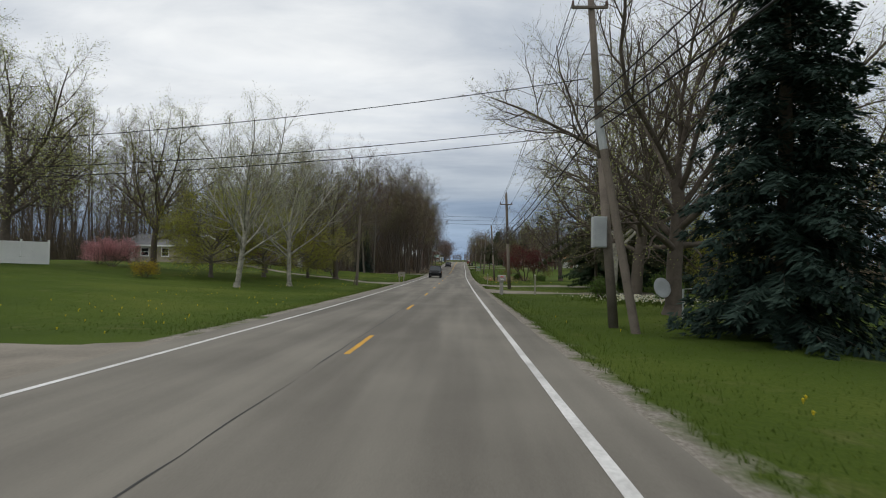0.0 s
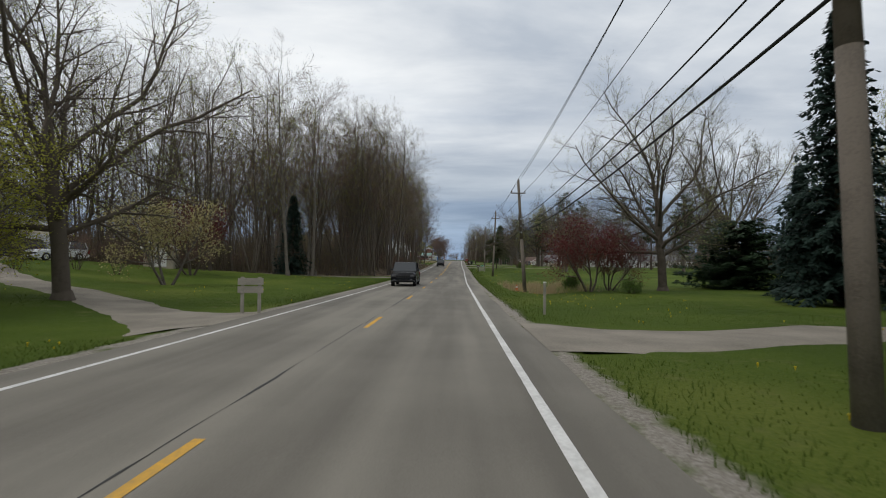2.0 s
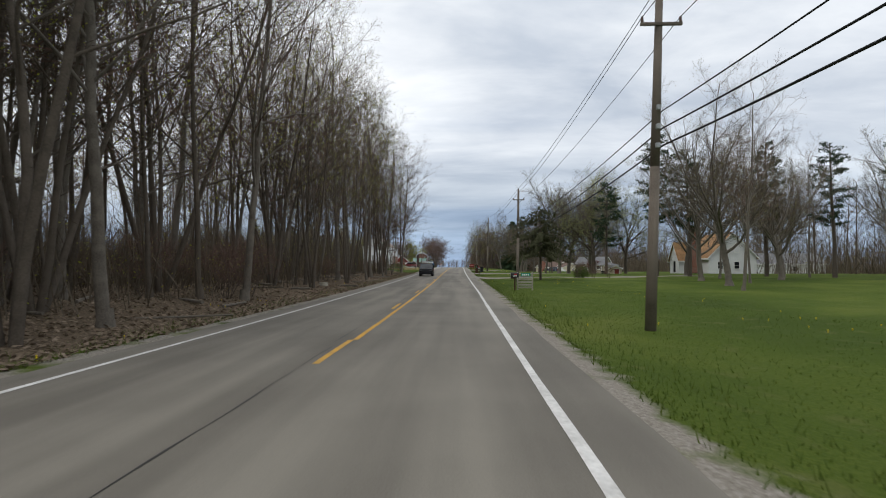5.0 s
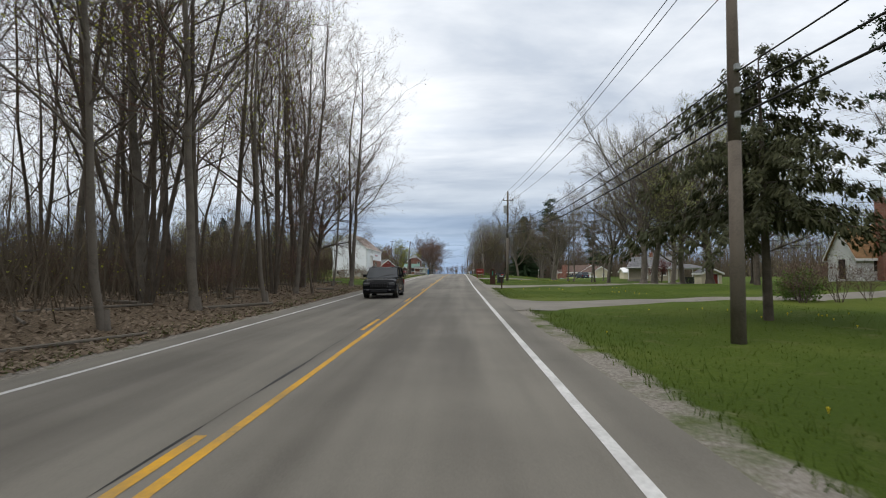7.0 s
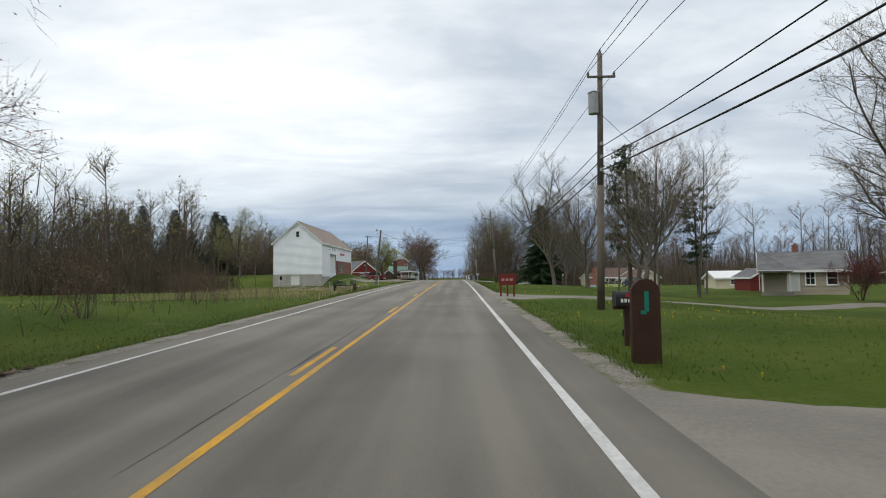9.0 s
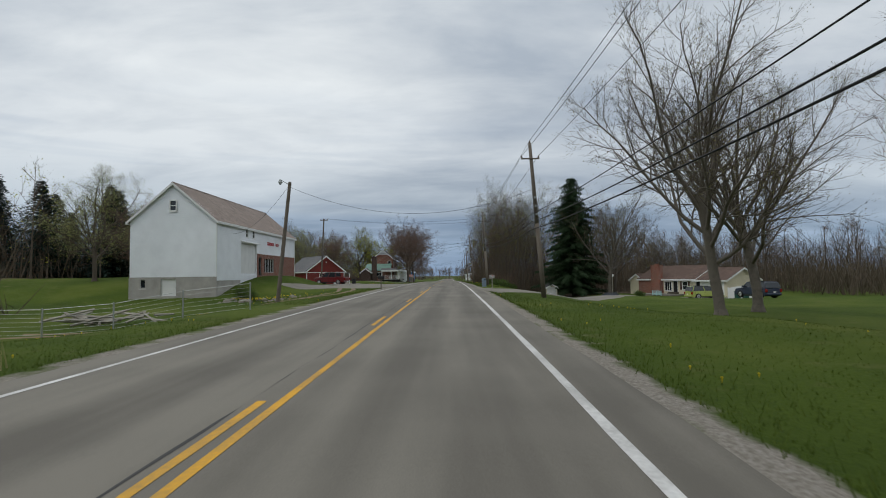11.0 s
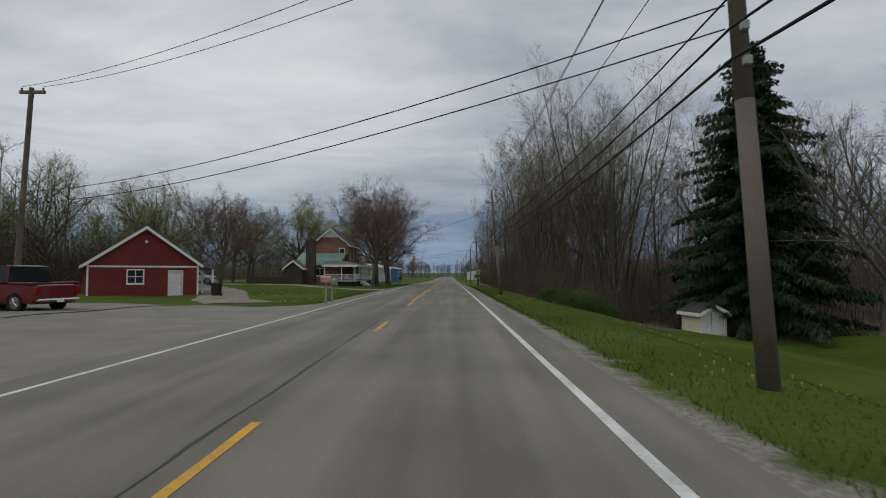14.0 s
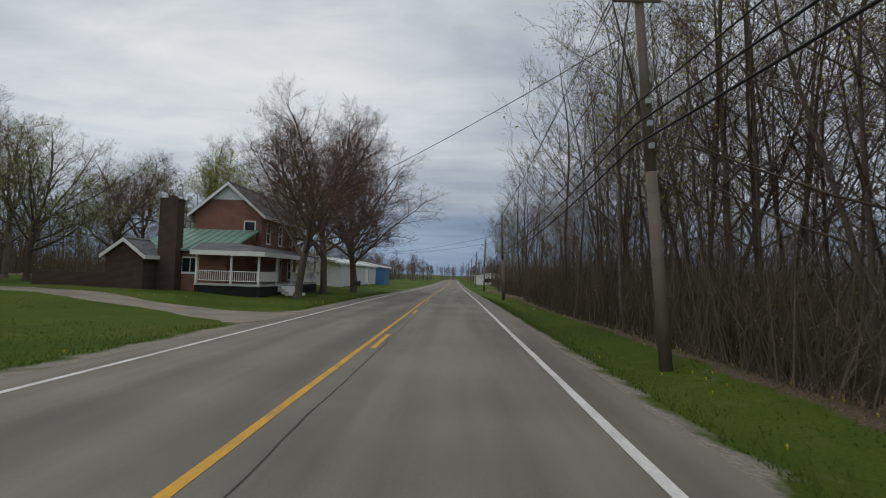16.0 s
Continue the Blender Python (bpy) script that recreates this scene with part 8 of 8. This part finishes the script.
# pole on the west side, farm lamp posts
lp = thing("utility_pole", -8.3, 52.6, gz(-8.3, 52.6) - 0.2, 0, "dark wooden service pole on the lawn with a short brace", "utility pole")
tubed("shaft", (0, 0, 0), (0.2, 0, 7.2), 0.14, 0.11, M_POLE, lp, 10)
tubed("brace", (-0.35, 0, 0), (0.0, 0, 1.6), 0.05, 0.05, M_POLE, lp, 6)
yl = thing("yard_lamp", -9.1, 272.1, gz(-9.1, 272.1) - 0.2, 0, "dark wooden pole with a grey yard lamp on a bracket", "lamp post")
tubed("pole", (0, 0, 0), (0.8, 0, 8.0), 0.14, 0.11, M_POLE, yl, 10)
tubed("bracket", (0.78, 0, 7.8), (0.2, 0, 8.15), 0.025, 0.025, M_METAL, yl, 6)
bm = bmesh.new()
tube(bm, (0.17, 0, 8.18), (0.17, 0, 7.96), 0.06, 0.16, 12)
tube(bm, (0.17, 0, 7.96), (0.17, 0, 7.84), 0.11, 0.06, 12)
part("lamp_head", bm, M_TRANSFORMER, yl)
tp = thing("service_pole", -19.5, 326, gz(-19.5, 326) - 0.2, 0, "dark service pole with a short crossarm beside the yard", "utility pole")
tubed("pole", (0, 0, 0), (0.5, 0, 11.2), 0.15, 0.11, M_POLE, tp, 10)
boxed("crossarm", (-0.1, 1.2, -0.06, 0.06, 10.9, 11.05), M_POLE, tp)
for dx in (0.0, 1.1):
    tubed("insulator", (dx, 0, 11.05), (dx, 0, 11.2), 0.05, 0.04, M_PORCELAIN, tp)
# wires across the road
P = {k: (v, h) for k, (v, h) in enumerate(TOPS)}


def pole_point(k, frac):
    v, h = P[k]
    return (v.x, v.y, v.z + h * frac)


cable("service_wire", [pole_point(1, 0.73), (-32, 20, 5.4)], 0.013, 0.02, "thin service wire over the road to a house", "cable")
cable("service_wire", [pole_point(1, 0.60), (-32, 20, 4.8)], 0.012, 0.02, "thin service wire over the road to a house", "cable")
cable("service_wire", [pole_point(1, 0.57), (-32, 20.4, 4.5)], 0.012, 0.02, "thin service wire over the road to a house", "cable")
for f in (0.78, 0.74, 0.70):
    cable("service_wire", [pole_point(2, f), (-8.1, 52.6, 5.9 + 8 * (f - 0.74))], 0.010, 0.012, "thin service wire crossing the road", "cable")
cable("service_wire", [pole_point(7, 0.72), (-8.4, 272.1, gz(-9.1, 272.1) + 7.5)], 0.011, 0.105, "sagging service wire to a yard lamp", "cable")
cable("service_wire", [(-8.4, 272.1, gz(-9.1, 272.1) + 7.5), (-22, 296, 6.2)], 0.011, 0.03, "service wire from a yard lamp to the barn", "cable")
for f, d in ((0.97, 0), (0.92, 1.1)):
    cable("service_wire", [pole_point(8, f), (-19.5 + d, 326, 11.1)], 0.011, 0.02, "service wire from the road to the yard pole", "cable")
for f in (0.66, 0.62):
    cable("service_wire", [pole_point(8, f), (-19.2, 326, 5.2 + 14 * (f - 0.62))], 0.013, 0.02, "service wire from the road to the yard pole", "cable")
cable("service_wire", [(-19.2, 326, 7.0), (-22.5, 341.0, 5.0)], 0.012, 0.03, "service wire to the red workshop", "cable")
cable("service_wire", [pole_point(9, 0.85), (-14.6, 383, 5.8)], 0.011, 0.02, "service wire to the brick farmhouse", "cable")
cable("service_wire", [pole_point(6, 0.78), (35.2, 248.9, gz(37, 249) + 2.4)], 0.010, 0.02, "service wire to a porch house", "cable")
for z0 in (0.8, 0.72):
    cable("service_wire", [pole_point(10, z0), (-12, 420, 4.5)], 0.011, 0.015, "service wire crossing the road", "cable")

# wheeled bins, farm clutter
def bin_(x, y, mat, label):
    t = thing("wheeled_bin", x, y, gz(x, y) + 0.02, random.uniform(-20, 20), label, "bin")
    bm = bmesh.new()
    prism(bm, [(-0.26, 0.05), (0.26, 0.05), (0.31, 1.0), (-0.31, 1.0)], -0.29, 0.29)
    part("body", bm, mat, t)
    boxed("lid", (-0.34, 0.34, -0.33, 0.35, 1.0, 1.07), mat, t, bevel=0.02)
    for s in (-1, 1):
        tubed("wheel", (s * 0.2, 0.3, 0.1), (s * 0.28, 0.3, 0.1), 0.1, 0.1, M_RUBBER, t, 12)


bin_(6.58, 209.83, M_BOX_BLACK, "black wheeled bin beside the road")
bin_(40.2, 308.9, M_BIN_GREEN, "dark green bin on the apron")
bin_(41.1, 308.6, M_BIN_GREEN, "dark green bin on the apron")
# this bin body stands in for a gas grill
bin_(-17.2, 343.6, M_BOX_BLACK, "black bin standing in for a gas grill under the workshop porch")
# basketball hoop on the drive
hoop = thing("basketball_hoop", -27.55, 368.00, gz(-27.2, 367), 20, "white-backed basketball hoop on a dark pole", "basketball hoop")
tubed("pole", (0, 0, -0.3), (0, 0, 3.1), 0.06, 0.05, M_BOX_BLACK, hoop)
bm = bmesh.new()
for a, b, c, d in ((-0.6, 0.6, 2.65, 2.72), (-0.6, 0.6, 3.4, 3.47), (-0.6, -0.53, 2.72, 3.4), (0.53, 0.6, 2.72, 3.4), (-0.22, 0.22, 2.85, 2.89)):
    box(bm, a, b, -0.2, -0.14, c, d)
part("backboard_frame", bm, M_TRIM, hoop)
bm = bmesh.new()
box(bm, -0.56, 0.56, -0.175, -0.165, 2.7, 3.42)
part("backboard", bm, M_TRANSFORMER, hoop)
bm = bmesh.new()
for q in range(12):
    a, b = q * 0.5236, (q + 1) * 0.5236
    tube(bm, (0.22 * math.cos(a), -0.44 + 0.22 * math.sin(a), 2.8), (0.22 * math.cos(b), -0.44 + 0.22 * math.sin(b), 2.8), 0.012, 0.012, 5)
part("rim", bm, M_FLAG, hoop)
# low wire fence before the barn
fence = thing("wire_fence", -9.0, 262.5, 0, 0, "low wire mesh fence on metal posts", "fence")
fx = [(-7.4, 263.0), (-10.4, 262.6), (-13.4, 262.2), (-16.4, 261.8), (-19.4, 261.4)]
for x, y in fx:
    tubed("post", (x + 9, y - 262.5, gz(x, y) - 0.3), (x + 9, y - 262.5, gz(x, y) + 1.3), 0.035, 0.035, M_METAL, fence)
for (xa, ya), (xb, yb) in zip(fx[:-1], fx[1:]):
    for k in range(7):
        h = 0.1 + k * 0.19
        tubed("wire", (xa + 9, ya - 262.5, gz(xa, ya) + h), (xb + 9, yb - 262.5, gz(xb, yb) + h), 0.012 if k == 6 else 0.005, 0.012 if k == 6 else 0.005, M_METAL, fence, 4)
# utility trailer on the field edge
tr = thing("utility_trailer", -7.6, 243.5, gz(-7.6, 243.5), 0, "small black mesh utility trailer beside the field", "trailer")
boxed("deck", (-0.75, 0.75, -1.2, 1.2, 0.45, 0.52), M_PLASTIC, tr)
for x in (-0.75, 0.71):
    boxed("side_rail", (x, x + 0.04, -1.2, 1.2, 0.85, 0.89), M_PLASTIC, tr)
    for k in range(6):
        boxed("upright", (x, x + 0.04, -1.2 + k * 0.47, -1.16 + k * 0.47, 0.5, 0.86), M_PLASTIC, tr)
for s in (-1, 1):
    tubed("wheel", (s * 0.8, 0, 0.3), (s * 0.98, 0, 0.3), 0.3, 0.3, M_RUBBER, tr, 16)
# pile of timber behind the field
pile = thing("timber_pile", -17, 268, gz(-17, 268), 0, "grey heap of old timber and scrap", "scrap heap")
rr = random.Random(4)
for k in range(22):
    a = rr.uniform(0, 3.14)
    p = Vector((rr.uniform(-3, 3), rr.uniform(-1, 1), 0.08 + 0.5 * rr.random()))
    d = Vector((math.cos(a), math.sin(a) * 0.6, rr.uniform(-0.15, 0.3))) * rr.uniform(0.8, 1.6)
    tubed("plank", p - d, p + d, 0.07, 0.06, M_POLE_PALE, pile, 4)
# fallen logs and sticks on the wood floor
for k in range(34):
    x, y = -(6.6 + 6 * rr.random()), 121 + 84 * rr.random()
    a = rr.uniform(0, 3.14)
    l = rr.uniform(0.6, 2.2)
    r = rr.uniform(0.03, 0.1)
    lg = thing("fallen_branch", x, y, gz(x, y) + r * 0.7, 0, "fallen grey branch on dead leaves", "branch", "fallen branches on the wood floor")
    tubed("limb", (-math.cos(a) * l, -math.sin(a) * l, 0.02), (math.cos(a) * l, math.sin(a) * l, 0.05), r, r * 0.7, M_BARK_GREY, lg, 6)
stump = thing("tree_stump", -8.6, 152.5, gz(-8.6, 152.5), 0, "pale freshly cut stump on dead leaves", "stump")
tubed("stump_wood", (0, 0, -0.2), (0, 0, 0.28), 0.4, 0.33, M_BARK_PALE, stump, 12)
# white fence board and stone heap far left
wf = thing("white_fence", -33, 37, gz(-33, 37), 70, "white vinyl privacy fence panel on the lawn", "fence")
for k in range(5):
    boxed("fence_panel", (-5 + k * 2.0, -3.1 + k * 2.0, -0.03, 0.03, -0.3, 1.7), M_TRIM, wf)
    boxed("post", (-3.1 + k * 2.0, -3.0 + k * 2.0, -0.06, 0.06, -0.4, 1.85), M_TRIM, wf)

# ---- grass, straw and litter ----


def blades(name, xs, ys, h, w, mat, label, lean=0.5, seed=1):
    """Single blades of grass, each its own small leaning slip."""
    rng = np.random.default_rng(seed)
    n = len(xs)
    z = ground_z(xs, ys) - 0.01
    a = rng.uniform(0, 6.28, n)
    hh = h * rng.uniform(0.5, 1.3, n)
    dx, dy = np.cos(a) * w * 0.5, np.sin(a) * w * 0.5
    b = rng.uniform(0, 6.28, n)
    lx, ly = np.cos(b) * hh * lean * rng.random(n), np.sin(b) * hh * lean * rng.random(n)
    v = np.stack([np.stack([xs - dx, ys - dy, z], 1), np.stack([xs + dx, ys + dy, z], 1), np.stack([xs + lx, ys + ly, z + hh], 1)], 1).reshape(-1, 3)
    f = (np.arange(n)[:, None] * 3 + np.arange(3)).tolist()
    return tagged(mesh_object(name, v, f, mat), label, "grass", kind="stuff")


gr = np.random.default_rng(21)


def strip(n, x0, x1, y0, y1, power=1.0):
    return x0 + (x1 - x0) * gr.random(n) ** power, y0 + (y1 - y0) * gr.random(n)


DRIVES_R = ((40.5, 48.8), (55.3, 61.5), (175, 184), (197.5, 205), (225.5, 234), (278.5, 297))
DRIVES_L = ((3.5, 13), (56.5, 66), (109.5, 117), (258, 266), (295, 330), (356, 364.5))


def clear(x, y, drives, reach):
    ok = np.ones(len(x), bool)
    for a, b in drives:
        ok &= ~((y > a) & (y < b) & (np.abs(x) < reach))
    return x[ok], y[ok]


for side, drives in ((1, DRIVES_R), (-1, DRIVES_L)):
    x, y = strip(150000, 4.75, 16, 0, 400, 1.7)
    x = x + np.interp(y, [95, 145], [0, 0.55]) + side * road_x(y)
    if side < 0:
        ok = ~((y > 118) & (y < 205) & (x > 5.9)); x, y = x[ok], y[ok]
    else:
        ok = ~((y > 336) & (x > 10.2)); x, y = x[ok], y[ok]
    x, y = clear(x, y, drives, 13)
    blades("grass", side * x, y, 0.06, 0.022, M_BLADE, "short green spring grass on the verge", 0.7, 30 + side)
    x, y = strip(14000, 4.6, 6.2, 0, 400, 1.3)
    x = x + np.interp(y, [95, 145], [0, 0.55]) + side * road_x(y)
    x, y = clear(x, y, drives, 13)
    blades("tall_grass", side * x, y, 0.16, 0.018, M_BLADE, "taller ragged grass along the road edge", 0.8, 40 + side)
    x, y = strip(1500, 5.4, 15, 0, 400, 0.8)
    x, y = clear(x, y, drives, 14)
    keep = np.array([noise.noise((px * 0.16, py * 0.16, 5.0 * side)) > 0.05 for px, py in zip(x, y)])
    x, y = side * x[keep], y[keep]
    if len(x):
        v, f = [], []
        z = ground_z(x, y)
        for k in range(len(x)):
            o = len(v)
            hgt = 0.05 + 0.05 * random.random()
            for q in range(6):
                v.append((x[k] + 0.02 * math.cos(q * 1.047), y[k] + 0.02 * math.sin(q * 1.047), z[k] + hgt))
            v.append((x[k], y[k], z[k] + hgt + 0.02)); v.append((x[k], y[k], z[k]))
            for q in range(6):
                f.append([o + q, o + (q + 1) % 6, o + 6]); f.append([o + (q + 1) % 6, o + q, o + 7])
        tagged(mesh_object("dandelions", v, f, M_DANDELION), "yellow dandelions in the grass", "flowers", kind="stuff")
# the dry reed patch in the swale
x, y = gr.normal(9.0, 2.2, 9000), gr.uniform(86, 99, 9000)
ok = (x > 6.2) & (x < 14) & (np.array([noise.noise((a * 0.5, b * 0.5, 2.0)) for a, b in zip(x, y)]) > 0.02)
blades("dry_reeds", x[ok], y[ok], 0.6, 0.016, M_STRAW, "patch of tall dry straw-coloured reeds in the ditch", 0.35, 50)
x, y = strip(5000, 9.8, 12.0, 345, 400, 1.0)
blades("dry_grass", x, y, 0.35, 0.02, M_STRAW, "dry grass at the wood edge", 0.8, 51)
x, y = strip(3000, -20, -6, 228, 248, 1.0)
blades("dry_grass", x, y, 0.5, 0.018, M_STRAW, "dry weeds at the field corner", 0.6, 52)


def litter(name, xs, ys, size, label, seed):
    rng = np.random.default_rng(seed)
    n = len(xs)
    c = np.stack([xs, ys, ground_z(xs, ys) + rng.uniform(0.01, 0.07, n)], 1)
    a = rng.uniform(0, 6.28, n)
    s = (size * rng.uniform(0.6, 1.4, n))[:, None]
    u = np.stack([np.cos(a), np.sin(a), rng.normal(0, 0.35, n)], 1) * s
    w = np.stack([-np.sin(a), np.cos(a), rng.normal(0, 0.35, n)], 1) * s * 0.7
    v = np.stack([c - u, c - w, c + u, c + w], 1).reshape(-1, 3)
    return tagged(mesh_object(name, v, (np.arange(n)[:, None] * 4 + np.arange(4)).tolist(), M_LITTER), label, "leaf litter", kind="stuff")


x, y = strip(42000, 5.4, 22, 118, 206, 1.5)
litter("leaf_litter", -x, y, 0.065, "dead brown leaves on the wood floor", 60)
x, y = strip(16000, 10.4, 18, 337, 400, 1.2)
litter("leaf_litter", x, y, 0.065, "dead brown leaves on the wood floor", 61)

# a drift of white and yellow daffodils under the old trees
M_DAFFODIL = leafy("daffodil_petals", [(0.75, 0.73, 0.62), (0.82, 0.8, 0.7), (0.78, 0.62, 0.12)], 0.6, 0.3)
x, y = gr.normal(13.2, 1.5, 1500), gr.normal(32.0, 2.6, 1500)
keep = np.array([noise.noise((a * 0.7, b * 0.7, 9.0)) > -0.12 for a, b in zip(x, y)])
x, y = x[keep], y[keep]
blades("daffodil_leaves", np.repeat(x, 5) + gr.normal(0, 0.05, 5 * len(x)), np.repeat(y, 5) + gr.normal(0, 0.05, 5 * len(x)), 0.26, 0.02, M_BLADE, "green daffodil leaves under old trees", 0.3, 70)
c = np.stack([x, y, ground_z(x, y) + gr.uniform(0.22, 0.36, len(x))], 1)
v, f = [], []
for p in c:
    t = gr.uniform(0, 6.28)
    n = Vector((math.cos(t), math.sin(t), gr.uniform(-0.1, 0.5))).normalized()
    u = n.cross(Vector((0, 0, 1))).normalized()
    w = n.cross(u)
    o = len(v)
    v.append(tuple(Vector(p) + n * 0.012))
    for q in range(12):
        r = 0.048 if q % 2 else 0.022
        v.append(tuple(Vector(p) + u * (r * math.cos(q * 0.5236)) + w * (r * math.sin(q * 0.5236))))
    f += [[o, o + 1 + q, o + 1 + (q + 1) % 12] for q in range(12)]
tagged(mesh_object("daffodils", v, f, M_DAFFODIL), "white and yellow daffodils in bloom under old trees", "flowers", kind="stuff")
# orange cone at the foot of a pole
M_ORANGE = material("orange_plastic", (0.6, 0.1, 0.015), 0.5, 0.15, 3.0, 30.0, 0.05)
cone = thing("traffic_cone", 7.1, 89.2, gz(7.1, 89.2), 12, "orange plastic cone at the foot of a utility pole", "traffic cone")
boxed("base", (-0.19, 0.19, -0.19, 0.19, 0.0, 0.04), M_ORANGE, cone, bevel=0.01)
tubed("body", (0, 0, 0.04), (0, 0, 0.5), 0.13, 0.03, M_ORANGE, cone, 14)
tubed("band", (0, 0, 0.24), (0, 0, 0.36), 0.092, 0.068, M_TRIM, cone, 14)

# a coil of spare cable hung from the telephone cable
coil = thing("cable_coil", 6.75, 326.5, 3.3, 0, "black loop of spare cable hanging from a telephone cable", "cable coil")
ring = [((0.33 + 0.022 * math.cos(p)) * math.cos(a), 0.1 * math.cos(a) + 0.022 * math.sin(p), (0.5 + 0.022 * math.cos(p)) * math.sin(a)) for a in np.arange(28) * 2 * math.pi / 28 for p in np.arange(6) * math.pi / 3]
mesh_object("loop", ring, [[k * 6 + q, k * 6 + (q + 1) % 6, (k + 1) % 28 * 6 + (q + 1) % 6, (k + 1) % 28 * 6 + q] for k in range(28) for q in range(6)], M_CABLE, coil, smooth=True)
boxed("clamp", (-0.03, 0.03, -0.03, 0.03, 0.46, 0.9), M_PLASTIC, coil)

# rocks, a young shrub and spring flowers on the bank before the barn
M_ROCK = material("grey_field_stone", (0.20, 0.18, 0.155), 0.95, 0.35, 1.5, 12.0, 0.5, per_object=0.3)
rk = random.Random(12)
for k in range(46):
    x, y = -19.5 + 7.0 * rk.random(), 285.5 + 4.2 * rk.random()
    r = rk.uniform(0.10, 0.34)
    stone = bmesh.new()
    bmesh.ops.create_icosphere(stone, subdivisions=1, radius=r)
    for v in stone.verts:
        v.co = Vector((v.co.x * 1.2, v.co.y, v.co.z * 0.7)) * (1 + 0.35 * noise.noise(v.co * 4 + Vector((k, 0, 0))))
    ob = part("field_stone", stone, M_ROCK)
    ob.matrix_basis = pose(x, y, gz(x, y) + r * 0.25, 0, 0, rk.uniform(0, 360))
    tagged(ob, "grey field stone on a grassy bank", "rock", "stones on the bank")
x, y = gr.normal(-15.5, 1.6, 240), gr.normal(288.2, 0.9, 240)
blades("bank_leaves", np.repeat(x, 4) + gr.normal(0, 0.06, 960), np.repeat(y, 4) + gr.normal(0, 0.06, 960), 0.3, 0.022, M_BLADE, "green leaves of spring bulbs on a bank", 0.4, 80)
v, f = [], []
for px, py in zip(x[::3], y[::3]):
    pz = gz(px, py) + gr.uniform(0.22, 0.34)
    o = len(v)
    for q in range(6):
        v.append((px + 0.055 * math.cos(q * 1.047), py + 0.055 * math.sin(q * 1.047), pz))
    v += [(px, py, pz + 0.05), (px, py, pz - 0.05)]
    for q in range(6):
        f += [[o + q, o + (q + 1) % 6, o + 6], [o + (q + 1) % 6, o + q, o + 7]]
tagged(mesh_object("bank_flowers", v, f, M_DANDELION), "yellow daffodils on a grassy bank", "flowers", kind="stuff")
